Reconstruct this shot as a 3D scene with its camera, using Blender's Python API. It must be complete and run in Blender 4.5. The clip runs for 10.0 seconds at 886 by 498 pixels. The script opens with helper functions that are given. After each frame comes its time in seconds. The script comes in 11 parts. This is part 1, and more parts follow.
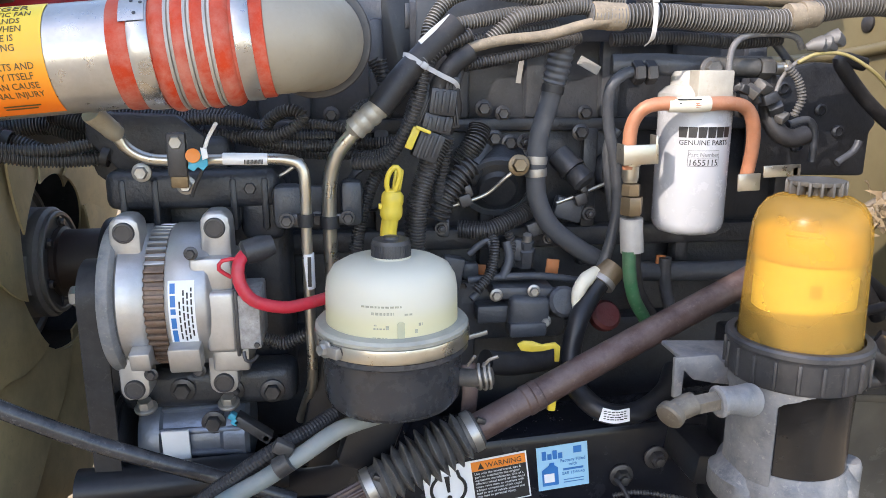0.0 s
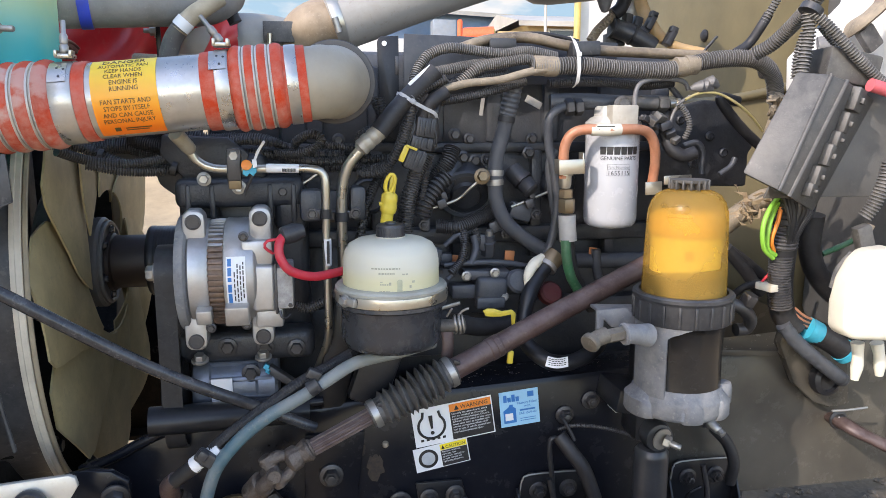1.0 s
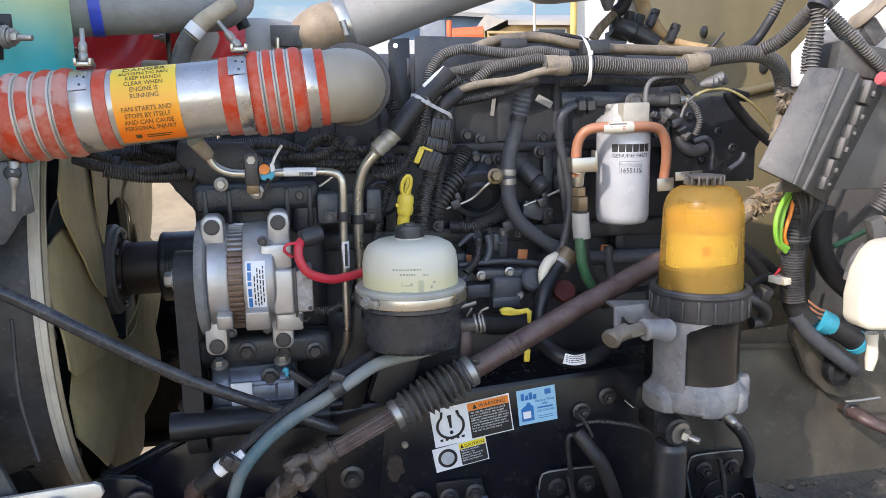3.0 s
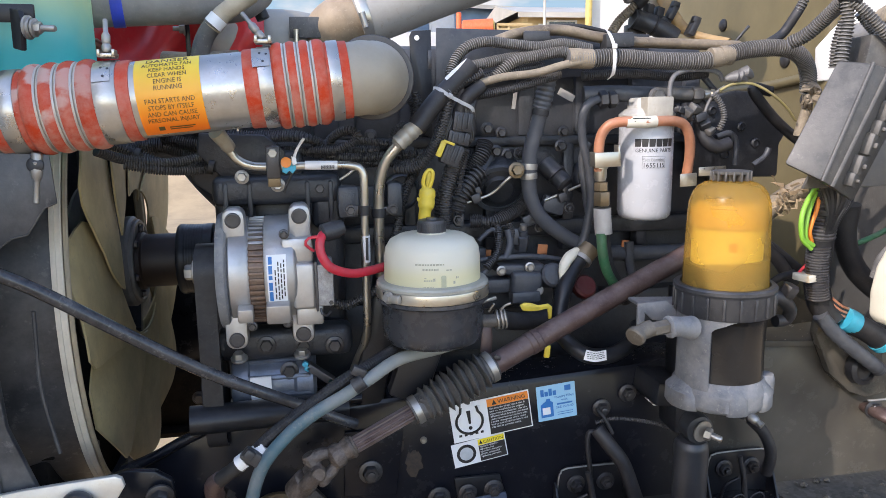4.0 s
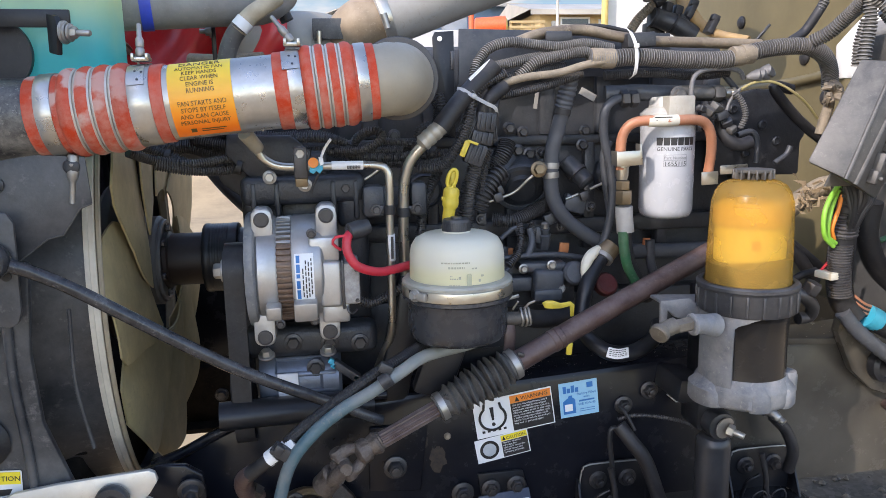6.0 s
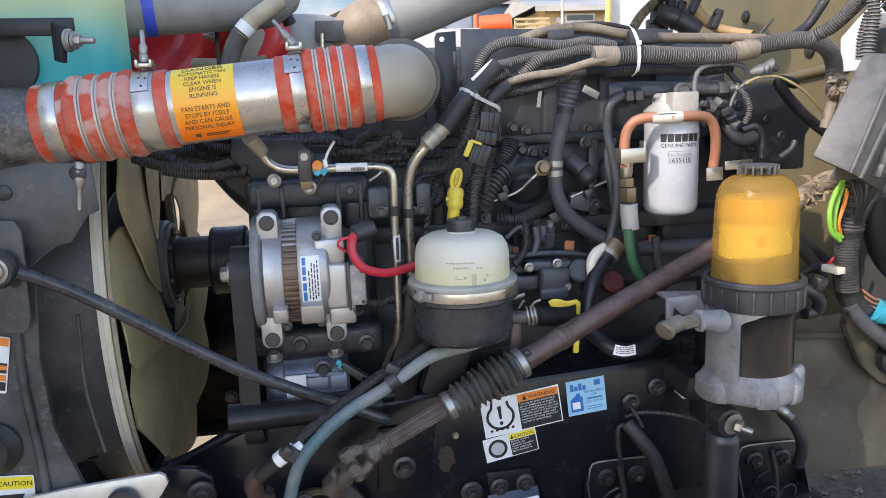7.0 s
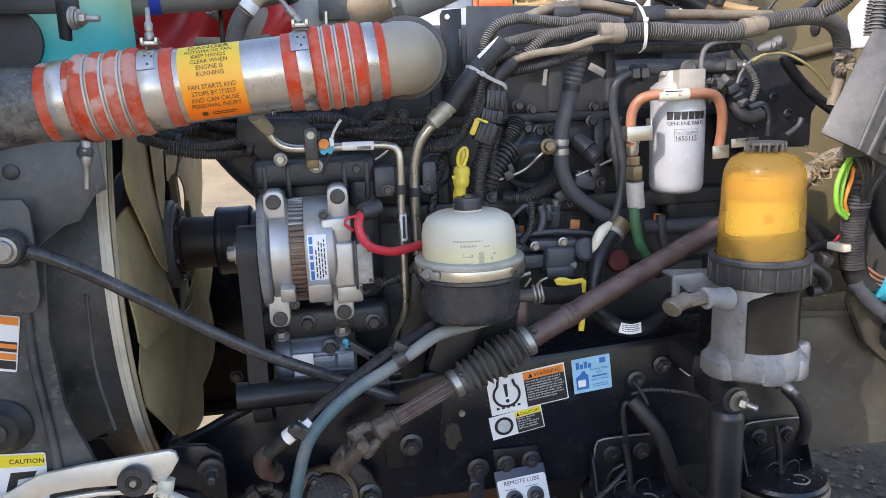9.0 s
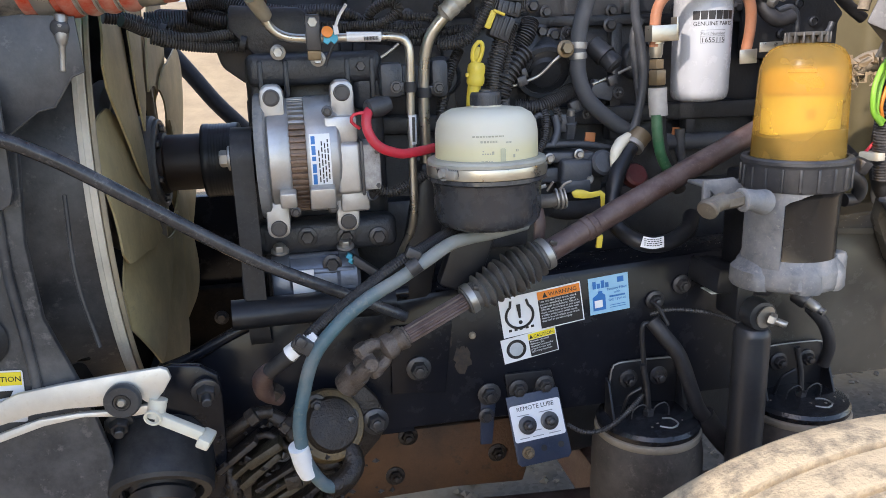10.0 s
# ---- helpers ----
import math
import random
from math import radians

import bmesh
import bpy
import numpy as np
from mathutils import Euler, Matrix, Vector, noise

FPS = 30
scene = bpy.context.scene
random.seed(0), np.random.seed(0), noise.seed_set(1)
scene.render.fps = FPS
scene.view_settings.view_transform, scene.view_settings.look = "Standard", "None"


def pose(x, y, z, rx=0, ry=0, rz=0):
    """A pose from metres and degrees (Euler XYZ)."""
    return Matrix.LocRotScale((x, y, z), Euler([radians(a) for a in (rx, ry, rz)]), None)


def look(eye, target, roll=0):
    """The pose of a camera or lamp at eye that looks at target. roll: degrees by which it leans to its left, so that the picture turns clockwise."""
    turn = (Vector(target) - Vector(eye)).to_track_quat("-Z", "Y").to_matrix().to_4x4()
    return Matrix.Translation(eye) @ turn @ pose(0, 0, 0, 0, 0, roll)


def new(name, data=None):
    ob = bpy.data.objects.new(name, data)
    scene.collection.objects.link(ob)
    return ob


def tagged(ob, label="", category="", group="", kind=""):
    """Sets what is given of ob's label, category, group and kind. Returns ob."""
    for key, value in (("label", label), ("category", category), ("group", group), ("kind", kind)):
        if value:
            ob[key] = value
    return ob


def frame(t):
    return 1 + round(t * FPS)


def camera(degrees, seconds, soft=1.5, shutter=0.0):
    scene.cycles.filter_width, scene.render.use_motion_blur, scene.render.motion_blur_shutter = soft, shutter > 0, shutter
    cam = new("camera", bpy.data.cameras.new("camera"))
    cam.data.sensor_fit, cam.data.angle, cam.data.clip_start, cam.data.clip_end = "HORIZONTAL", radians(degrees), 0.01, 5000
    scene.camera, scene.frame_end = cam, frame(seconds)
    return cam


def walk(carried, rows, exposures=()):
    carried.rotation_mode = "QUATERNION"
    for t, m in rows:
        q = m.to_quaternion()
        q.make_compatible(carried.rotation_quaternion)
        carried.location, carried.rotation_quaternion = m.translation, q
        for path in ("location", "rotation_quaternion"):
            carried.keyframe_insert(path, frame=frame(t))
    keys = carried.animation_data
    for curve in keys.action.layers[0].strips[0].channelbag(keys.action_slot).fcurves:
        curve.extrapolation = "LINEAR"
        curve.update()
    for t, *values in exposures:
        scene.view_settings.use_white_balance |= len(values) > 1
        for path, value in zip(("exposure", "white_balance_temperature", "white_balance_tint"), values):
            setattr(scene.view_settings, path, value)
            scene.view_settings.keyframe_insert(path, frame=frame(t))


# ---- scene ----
cam = camera(62.4, 10.0, soft=0.7)
METRES, EYE, TILT, LEAN, TURN = 0.585, 1.5, -13.5, 0.0, -7.4
ROWS = [
    (0.0, 0.0, 0.0, 0.0, 0.0, 0.0, -0.0),
    (0.5, 0.0102, -0.3142, -0.1243, -1.66, 1.9, 0.2),
    (1.0, -0.0444, -0.4913, -0.1492, -2.55, 3.39, 0.68),
    (1.5, -0.106, -0.5188, -0.152, -2.89, 4.1, 1.26),
    (2.0, -0.101, -0.5216, -0.161, -3.24, 4.09, 1.72),
    (2.5, -0.0974, -0.5127, -0.1561, -3.27, 3.81, 1.93),
    (4.0, -0.1432, -0.4807, -0.1421, -2.48, 2.87, 1.46),
    (4.5, -0.1498, -0.4837, -0.1462, -2.34, 2.8, 1.26),
    (5.0, -0.1649, -0.4984, -0.1411, -2.11, 2.84, 1.16),
    (5.5, -0.1767, -0.5027, -0.1416, -1.79, 2.79, 1.21),
    (7.0, -0.1661, -0.5097, -0.1378, -0.81, 2.66, 2.38),
    (7.5, -0.1699, -0.5116, -0.1365, -0.5, 2.61, 2.62),
    (8.0, -0.1748, -0.511, -0.1371, -0.36, 2.44, 2.65),
    (8.5, -0.1782, -0.5118, -0.1395, -0.41, 2.03, 2.54),
    (9.0, -0.1827, -0.5114, -0.1455, -0.78, 1.24, 2.56),
    (9.5, -0.1888, -0.4689, -0.2018, -1.52, 0.24, 2.59),
    (10.0, -0.2818, -0.3627, -0.2916, -2.83, -1.33, 2.65),
]
walk(cam, [(t, pose(0, 0, EYE, TILT, LEAN, TURN) @ pose(METRES * x, METRES * y, METRES * z, 90 + pitch, roll, yaw)) for t, x, y, z, yaw, pitch, roll in ROWS],
     exposures=((0.0, 1.36, 7100, 17), (0.6, 1.18, 7100, 17), (1.2, 1.12, 7000, 17), (2.2, 1.0, 6900, 17), (4.0, 1.03, 6880, 18), (8.8, 1.03, 6880, 18), (9.6, 1.08, 6960, 18), (10.0, 1.12, 7000, 18)))

# ---------------------------------------------------------------- light
SUN_FROM = Vector((-0.67, -0.50, 0.55)).normalized()
world = bpy.data.worlds.new("world")
scene.world = world
world.use_nodes = True
wn = world.node_tree.nodes
sky = wn.new("ShaderNodeTexSky")
sky.sky_type = "NISHITA"
sky.sun_disc = False
sky.sun_elevation = math.asin(SUN_FROM.z)
sky.sun_rotation = math.atan2(SUN_FROM.x, SUN_FROM.y)
sky.dust_density = 0.6
wn["Background"].inputs["Strength"].default_value = 0.26
world.node_tree.links.new(sky.outputs[0], wn["Background"].inputs["Color"])
sun_data = bpy.data.lights.new("sun", "SUN")
sun_data.energy, sun_data.angle, sun_data.color = 1.85, radians(0.55), (1.0, 0.965, 0.91)
sun = new("sun", sun_data)
sun.matrix_world = look(SUN_FROM * 20, (0, 0, 0))

# ---------------------------------------------------------------- materials
def links_of(m):
    return m.node_tree.nodes, m.node_tree.links


def grimy(name, color, rough=0.5, metal=0.0, dust=0.25, dust_color=(0.34, 0.29, 0.22), scale=18.0, bump=0.15,
          vary=0.25, fine=220.0, coat=0.0, rough_vary=0.2, settle=0.6, speck=0.8):
    """A worn surface: base colour with two scales of variation, settled dust, uneven gloss and fine relief."""
    m = bpy.data.materials.new(name)
    m.use_nodes = True
    n, l = links_of(m)
    b = n["Principled BSDF"]
    b.inputs["Metallic"].default_value = metal
    b.inputs["Coat Weight"].default_value = coat
    tc = n.new("ShaderNodeTexCoord")
    big = n.new("ShaderNodeTexNoise")
    big.inputs["Scale"].default_value, big.inputs["Detail"].default_value = scale, 6
    big.inputs["Roughness"].default_value = 0.62
    sm = n.new("ShaderNodeTexNoise")
    sm.inputs["Scale"].default_value, sm.inputs["Detail"].default_value = fine, 3
    for t in (big, sm):
        l.new(tc.outputs["Object"], t.inputs["Vector"])
    hsv = n.new("ShaderNodeHueSaturation")
    hsv.inputs["Color"].default_value = (*color, 1)
    mr = n.new("ShaderNodeMapRange")
    mr.inputs["From Min"].default_value, mr.inputs["From Max"].default_value = 0.3, 0.7
    mr.inputs["To Min"].default_value, mr.inputs["To Max"].default_value = 1 - vary, 1 + vary
    l.new(big.outputs["Fac"], mr.inputs["Value"])
    l.new(mr.outputs[0], hsv.inputs["Value"])
    geo = n.new("ShaderNodeNewGeometry")
    sep = n.new("ShaderNodeSeparateXYZ")
    l.new(geo.outputs["Normal"], sep.inputs[0])
    up = n.new("ShaderNodeMath")
    up.operation = "MULTIPLY_ADD"
    up.inputs[1].default_value, up.inputs[2].default_value = settle, 1 - 0.4 * settle
    l.new(sep.outputs["Z"], up.inputs[0])
    big2 = n.new("ShaderNodeTexNoise")
    big2.inputs["Scale"].default_value, big2.inputs["Detail"].default_value = scale * 2.3, 8
    big2.inputs["Roughness"].default_value = 0.7
    l.new(tc.outputs["Object"], big2.inputs["Vector"])
    r2 = n.new("ShaderNodeMapRange")
    r2.inputs["From Min"].default_value, r2.inputs["From Max"].default_value = 0.38, 0.72
    l.new(big2.outputs["Fac"], r2.inputs["Value"])
    mul = n.new("ShaderNodeMath")
    mul.operation = "MULTIPLY"
    l.new(r2.outputs[0], mul.inputs[0])
    l.new(up.outputs[0], mul.inputs[1])
    mul2 = n.new("ShaderNodeMath")
    mul2.operation, mul2.use_clamp = "MULTIPLY", True
    mul2.inputs[1].default_value = dust
    l.new(mul.outputs[0], mul2.inputs[0])
    mix = n.new("ShaderNodeMix")
    mix.data_type = "RGBA"
    mix.inputs["B"].default_value = (*dust_color, 1)
    # small specks of dirt and thin scuffs break up the film
    spk = n.new("ShaderNodeTexNoise")
    spk.inputs["Scale"].default_value, spk.inputs["Detail"].default_value = scale * 9, 5
    spk.inputs["Roughness"].default_value = 0.75
    l.new(tc.outputs["Object"], spk.inputs["Vector"])
    sr = n.new("ShaderNodeMapRange")
    sr.inputs["From Min"].default_value, sr.inputs["From Max"].default_value = 0.54, 0.66
    sr.inputs["To Max"].default_value = min(0.8, dust * 1.1) * speck
    l.new(spk.outputs["Fac"], sr.inputs["Value"])
    mx = n.new("ShaderNodeMath")
    mx.operation = "MAXIMUM"
    l.new(mul2.outputs[0], mx.inputs[0])
    l.new(sr.outputs[0], mx.inputs[1])
    l.new(mx.outputs[0], mix.inputs["Factor"])
    l.new(hsv.outputs[0], mix.inputs["A"])
    l.new(mix.outputs["Result"], b.inputs["Base Color"])
    ra = n.new("ShaderNodeMapRange")
    ra.inputs["To Min"].default_value = max(0.03, rough - rough_vary)
    ra.inputs["To Max"].default_value = min(1.0, rough + rough_vary)
    l.new(big2.outputs["Fac"], ra.inputs["Value"])
    l.new(ra.outputs[0], b.inputs["Roughness"])
    if metal > 0:
        dm = n.new("ShaderNodeMath")
        dm.operation = "MULTIPLY_ADD"
        dm.inputs[1].default_value, dm.inputs[2].default_value = -metal, metal
        l.new(mul2.outputs[0], dm.inputs[0])
        l.new(dm.outputs[0], b.inputs["Metallic"])
    if bump > 0:
        bm = n.new("ShaderNodeBump")
        bm.inputs["Strength"].default_value, bm.inputs["Distance"].default_value = bump, 0.002
        ad = n.new("ShaderNodeMath")
        l.new(sm.outputs["Fac"], ad.inputs[0])
        l.new(big2.outputs["Fac"], ad.inputs[1])
        l.new(ad.outputs[0], bm.inputs["Height"])
        l.new(bm.outputs[0], b.inputs["Normal"])
    return m


BLACK = grimy("black_paint", (0.011, 0.012, 0.015), 0.36, dust=0.07, dust_color=(0.16, 0.15, 0.14), bump=0.08)
RAIL_M = grimy("chassis_black", (0.007, 0.008, 0.012), 0.24, dust=0.035, dust_color=(0.16, 0.15, 0.14), scale=9, bump=0.05, settle=0.2)
RUBBER = grimy("rubber", (0.016, 0.016, 0.018), 0.5, dust=0.16, dust_color=(0.17, 0.16, 0.15), bump=0.1)
LOOM = grimy("loom_plastic", (0.034, 0.034, 0.038), 0.36, dust=0.28, dust_color=(0.26, 0.24, 0.21), scale=14)
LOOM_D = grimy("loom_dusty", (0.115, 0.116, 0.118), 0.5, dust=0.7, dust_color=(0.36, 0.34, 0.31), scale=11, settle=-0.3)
# groove tones: less dust than on the ribs, with the shade between them added
LOOM_K = grimy("loom_groove_shade", (0.030, 0.030, 0.032), 0.5, dust=0.25, dust_color=(0.20, 0.18, 0.155), scale=14)
LOOM_KD = grimy("dusty_groove_shade", (0.062, 0.060, 0.056), 0.6, dust=0.5, dust_color=(0.24, 0.22, 0.19), scale=14)
LOOM_G = grimy("loom_grey", (0.10, 0.10, 0.105), 0.5, dust=0.5, dust_color=(0.38, 0.36, 0.32), scale=10)
CAST = grimy("cast_iron_dark", (0.018, 0.021, 0.027), 0.40, dust=0.26, dust_color=(0.095, 0.092, 0.09), scale=16, bump=0.35, vary=0.4)
CAST2 = grimy("cast_iron_grey", (0.043, 0.048, 0.057), 0.42, dust=0.28, dust_color=(0.15, 0.145, 0.14), scale=16, bump=0.3, vary=0.3)
PLASTIC = grimy("black_plastic", (0.024, 0.026, 0.031), 0.42, dust=0.18, dust_color=(0.24, 0.225, 0.2), bump=0.1)
PLASTIC_G = grimy("grey_plastic", (0.062, 0.060, 0.057), 0.5, dust=0.35, dust_color=(0.25, 0.235, 0.21), bump=0.12)
SHROUD_M = grimy("shroud_plastic", (0.026, 0.029, 0.035), 0.42, dust=0.55, dust_color=(0.17, 0.165, 0.16), scale=5, bump=0.14, settle=0.1)
ALU = grimy("cast_aluminium", (0.45, 0.445, 0.44), 0.42, 0.8, dust=0.34, dust_color=(0.38, 0.35, 0.31), scale=26, bump=0.11, vary=0.14)
ALU_D = grimy("weathered_aluminium", (0.150, 0.158, 0.172), 0.6, 0.15, dust=0.8, dust_color=(0.31, 0.295, 0.27), scale=15, bump=0.28, vary=0.45)
# dust weighted to the underside also carries the warm bounce from the ground
PIPE_M = grimy("polished_aluminium_pipe", (0.46, 0.45, 0.43), 0.30, 0.92, dust=0.42, dust_color=(0.36, 0.31, 0.24), scale=14, bump=0.07, vary=0.2, rough_vary=0.16, settle=-0.5)
PIPE_G = grimy("dull_grey_tube", (0.34, 0.325, 0.295), 0.6, 0.1, dust=0.6, dust_color=(0.24, 0.205, 0.16), scale=9, bump=0.06, vary=0.06)
HOSE_G = grimy("blue_grey_rubber", (0.060, 0.066, 0.078), 0.5, dust=0.3, dust_color=(0.14, 0.138, 0.135), scale=10, bump=0.08)
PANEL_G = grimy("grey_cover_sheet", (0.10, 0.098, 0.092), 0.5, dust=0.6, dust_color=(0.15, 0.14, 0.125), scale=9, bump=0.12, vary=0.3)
RUST_O = grimy("orange_rust", (0.13, 0.060, 0.026), 0.7, dust=1.0, dust_color=(0.040, 0.027, 0.018), scale=4, bump=0.5, vary=0.4)
OLIVE = grimy("olive_greasy_ribs", (0.042, 0.033, 0.019), 0.4, 0.2, dust=0.6, dust_color=(0.03, 0.025, 0.02), scale=40, bump=0.7, vary=0.5)
ELBOW_M = grimy("cast_elbow", (0.36, 0.32, 0.25), 0.55, 0.25, dust=0.5, dust_color=(0.29, 0.25, 0.19), scale=9, bump=0.12, vary=0.1)
STEEL = grimy("steel_tube", (0.52, 0.49, 0.42), 0.32, 0.95, dust=0.25, dust_color=(0.40, 0.35, 0.27), bump=0.05, vary=0.1)
BOLT = grimy("zinc_bolt", (0.36, 0.35, 0.33), 0.42, 0.85, dust=0.45, dust_color=(0.30, 0.26, 0.21), bump=0.1)
BOLT_D = grimy("dark_bolt", (0.060, 0.060, 0.064), 0.40, 0.6, dust=0.18, dust_color=(0.20, 0.175, 0.15), bump=0.15)
SILIC = grimy("orange_silicone", (0.50, 0.042, 0.009), 0.55, dust=0.34, dust_color=(0.55, 0.38, 0.30), scale=16, bump=0.06, vary=0.2, settle=-0.7, speck=0.25)
RUST_D = grimy("dusty_joint", (0.070, 0.054, 0.046), 0.5, 0.15, dust=0.8, dust_color=(0.20, 0.165, 0.14), scale=45, bump=0.8, vary=0.4)
RUST = grimy("rusty_shaft", (0.078, 0.047, 0.042), 0.46, 0.25, dust=0.65, dust_color=(0.19, 0.145, 0.13), scale=12, bump=0.25, vary=0.35)
BROWN = grimy("greasy_casting", (0.018, 0.014, 0.012), 0.42, 0.1, dust=0.55, dust_color=(0.060, 0.041, 0.028), scale=34, bump=0.9, vary=0.5)
COPPER = grimy("copper_hose", (0.42, 0.17, 0.09), 0.5, 0.15, dust=0.35, dust_color=(0.42, 0.30, 0.22), bump=0.08, vary=0.25)
BRASS = grimy("dull_brass", (0.21, 0.155, 0.09), 0.45, 0.7, dust=0.4, dust_color=(0.26, 0.2, 0.14))
WHITE_P = grimy("white_filter_paint", (0.42, 0.43, 0.45), 0.25, dust=0.05, dust_color=(0.42, 0.40, 0.36), bump=0.01, vary=0.03)
WHITE_PL = grimy("white_plastic", (0.70, 0.66, 0.54), 0.45, dust=0.3, dust_color=(0.5, 0.45, 0.36), bump=0.06, vary=0.06)
HINGE_M = grimy("bare_aluminium_arm", (0.70, 0.68, 0.63), 0.42, 0.6, dust=0.35, dust_color=(0.52, 0.46, 0.38), scale=15, bump=0.06, vary=0.1)
TRIM_M = grimy("pale_trim", (0.60, 0.545, 0.45), 0.55, 0.0, dust=0.35, dust_color=(0.45, 0.40, 0.33), scale=12, bump=0.06)
FAN_M = grimy("olive_fan_plastic", (0.52, 0.41, 0.21), 0.5, dust=0.5, dust_color=(0.30, 0.25, 0.17), scale=8, bump=0.05)
YELLOW = grimy("yellow_plastic", (0.70, 0.53, 0.05), 0.42, dust=0.22, dust_color=(0.45, 0.38, 0.2), bump=0.04)
RED_W = grimy("red_cable", (0.60, 0.025, 0.05), 0.4, dust=0.15, bump=0.04)
RED_P = grimy("red_painted_panel", (0.50, 0.018, 0.022), 0.35, dust=0.15, scale=6, bump=0.05)
BLUEHOSE = grimy("blue_grey_hose", (0.05, 0.115, 0.145), 0.5, dust=0.95, dust_color=(0.20, 0.20, 0.19), scale=9, bump=0.06)
BELLOW_M = grimy("dusty_bellows_rubber", (0.060, 0.059, 0.060), 0.55, dust=0.7, dust_color=(0.17, 0.16, 0.145), scale=30, bump=0.2)
TAN_T = grimy("dusty_loom_tape", (0.20, 0.165, 0.12), 0.75, dust=0.7, dust_color=(0.42, 0.34, 0.24), scale=20, bump=0.5)
PAPER = grimy("white_label", (0.78, 0.79, 0.80), 0.45, dust=0.12, dust_color=(0.5, 0.46, 0.4), bump=0.0, vary=0.03, coat=0.2)
INK = grimy("black_ink", (0.012, 0.012, 0.013), 0.5, dust=0.08, bump=0.0)
INK_O = grimy("dark_print", (0.095, 0.060, 0.018), 0.5, dust=0.05, bump=0.0)
ORANGE_L = grimy("orange_print", (0.80, 0.24, 0.03), 0.45, dust=0.08, bump=0.0, vary=0.04)
YELLOW_L = grimy("yellow_print", (0.85, 0.68, 0.03), 0.45, dust=0.08, bump=0.0, vary=0.04)
BLUE_L = grimy("light_blue_print", (0.30, 0.56, 0.74), 0.4, dust=0.08, bump=0.0, vary=0.04)
BLUE_D = grimy("blue_print", (0.02, 0.16, 0.45), 0.4, dust=0.05, bump=0.0, vary=0.04)
GREEN_W = grimy("green_wire", (0.26, 0.58, 0.06), 0.45, dust=0.15, bump=0.02)
GREEN_H = grimy("dark_green_hose", (0.02, 0.12, 0.05), 0.5, dust=0.25, bump=0.05)
TEAL = grimy("teal_plastic", (0.02, 0.33, 0.47), 0.45, dust=0.15, bump=0.04)
TYRE_M = grimy("dusty_tyre", (0.24, 0.195, 0.135), 0.85, dust=1.7, dust_color=(0.56, 0.44, 0.28), scale=14, bump=0.8, settle=0.4)
CAB_M = grimy("cab_paint_beige", (0.150, 0.122, 0.060), 0.5, dust=0.2, dust_color=(0.19, 0.155, 0.09), scale=4, bump=0.03)
CAB_W = grimy("cab_paint_white", (0.80, 0.79, 0.75), 0.35, dust=0.1, bump=0.0, vary=0.03)
AIRS = grimy("air_spring_rubber", (0.045, 0.040, 0.036), 0.6, dust=0.5, dust_color=(0.20, 0.175, 0.15), scale=9)
TAN_BAND = grimy("tan_band", (0.24, 0.205, 0.155), 0.6, dust=0.4)
NAVY = grimy("navy_plate", (0.018, 0.03, 0.06), 0.4, dust=0.2, dust_color=(0.15, 0.15, 0.16), bump=0.04)
STATOR = grimy("stator_laminations", (0.16, 0.10, 0.07), 0.5, 0.3, dust=0.3, scale=60)


for m_, k_ in ((SILIC, 0.3), (RAIL_M, 0.28), (BLACK, 0.36), (RUBBER, 0.4)):
    m_.node_tree.nodes["Principled BSDF"].inputs["Specular IOR Level"].default_value = k_
MATT = grimy("matt_grime", (0.016, 0.014, 0.012), 0.95, dust=0.5, dust_color=(0.05, 0.038, 0.028), bump=0.3)
MATT.node_tree.nodes["Principled BSDF"].inputs["Specular IOR Level"].default_value = 0.1


def dust_light_end(m, x0, x1, color, lo=0.0, hi=1.0, most=1.0, size=9):
    """Paler towards one end of a long part: road dust, and on the rail sunlight too."""
    n, l = links_of(m)
    tc, sep, mr, nz, mu, mix = (n.new("ShaderNode" + k) for k in ("TexCoord", "SeparateXYZ", "MapRange", "TexNoise", "Math", "Mix"))
    l.new(tc.outputs["Object"], sep.inputs[0])
    mr.interpolation_type = "SMOOTHSTEP"
    mr.inputs["From Min"].default_value, mr.inputs["From Max"].default_value = x0, x1
    l.new(sep.outputs["X"], mr.inputs["Value"])
    nz.inputs["Scale"].default_value, nz.inputs["Detail"].default_value = size, 6
    l.new(tc.outputs["Object"], nz.inputs["Vector"])
    mu.operation = "MULTIPLY"
    patch = n.new("ShaderNodeMapRange")
    patch.inputs["From Min"].default_value, patch.inputs["From Max"].default_value = lo, hi
    patch.inputs["To Max"].default_value = most
    l.new(nz.outputs["Fac"], patch.inputs["Value"])
    l.new(mr.outputs[0], mu.inputs[0])
    l.new(patch.outputs[0], mu.inputs[1])
    mix.data_type = "RGBA"
    b = n["Principled BSDF"]
    l.new(b.inputs["Base Color"].links[0].from_socket, mix.inputs["A"])
    mix.inputs["B"].default_value = (*color, 1)
    l.new(mu.outputs[0], mix.inputs["Factor"])
    l.new(mix.outputs["Result"], b.inputs["Base Color"])


dust_light_end(SILIC, -0.31, -0.44, (0.55, 0.43, 0.37), 0.50, 0.57, 0.7, 26)
dust_light_end(BLUEHOSE, -0.16, -0.02, (0.34, 0.315, 0.27))
# soft sunlight and haze on the rail's rear part, painted in with its dust
dust_light_end(RAIL_M, 0.40, 0.66, (0.15, 0.135, 0.105))


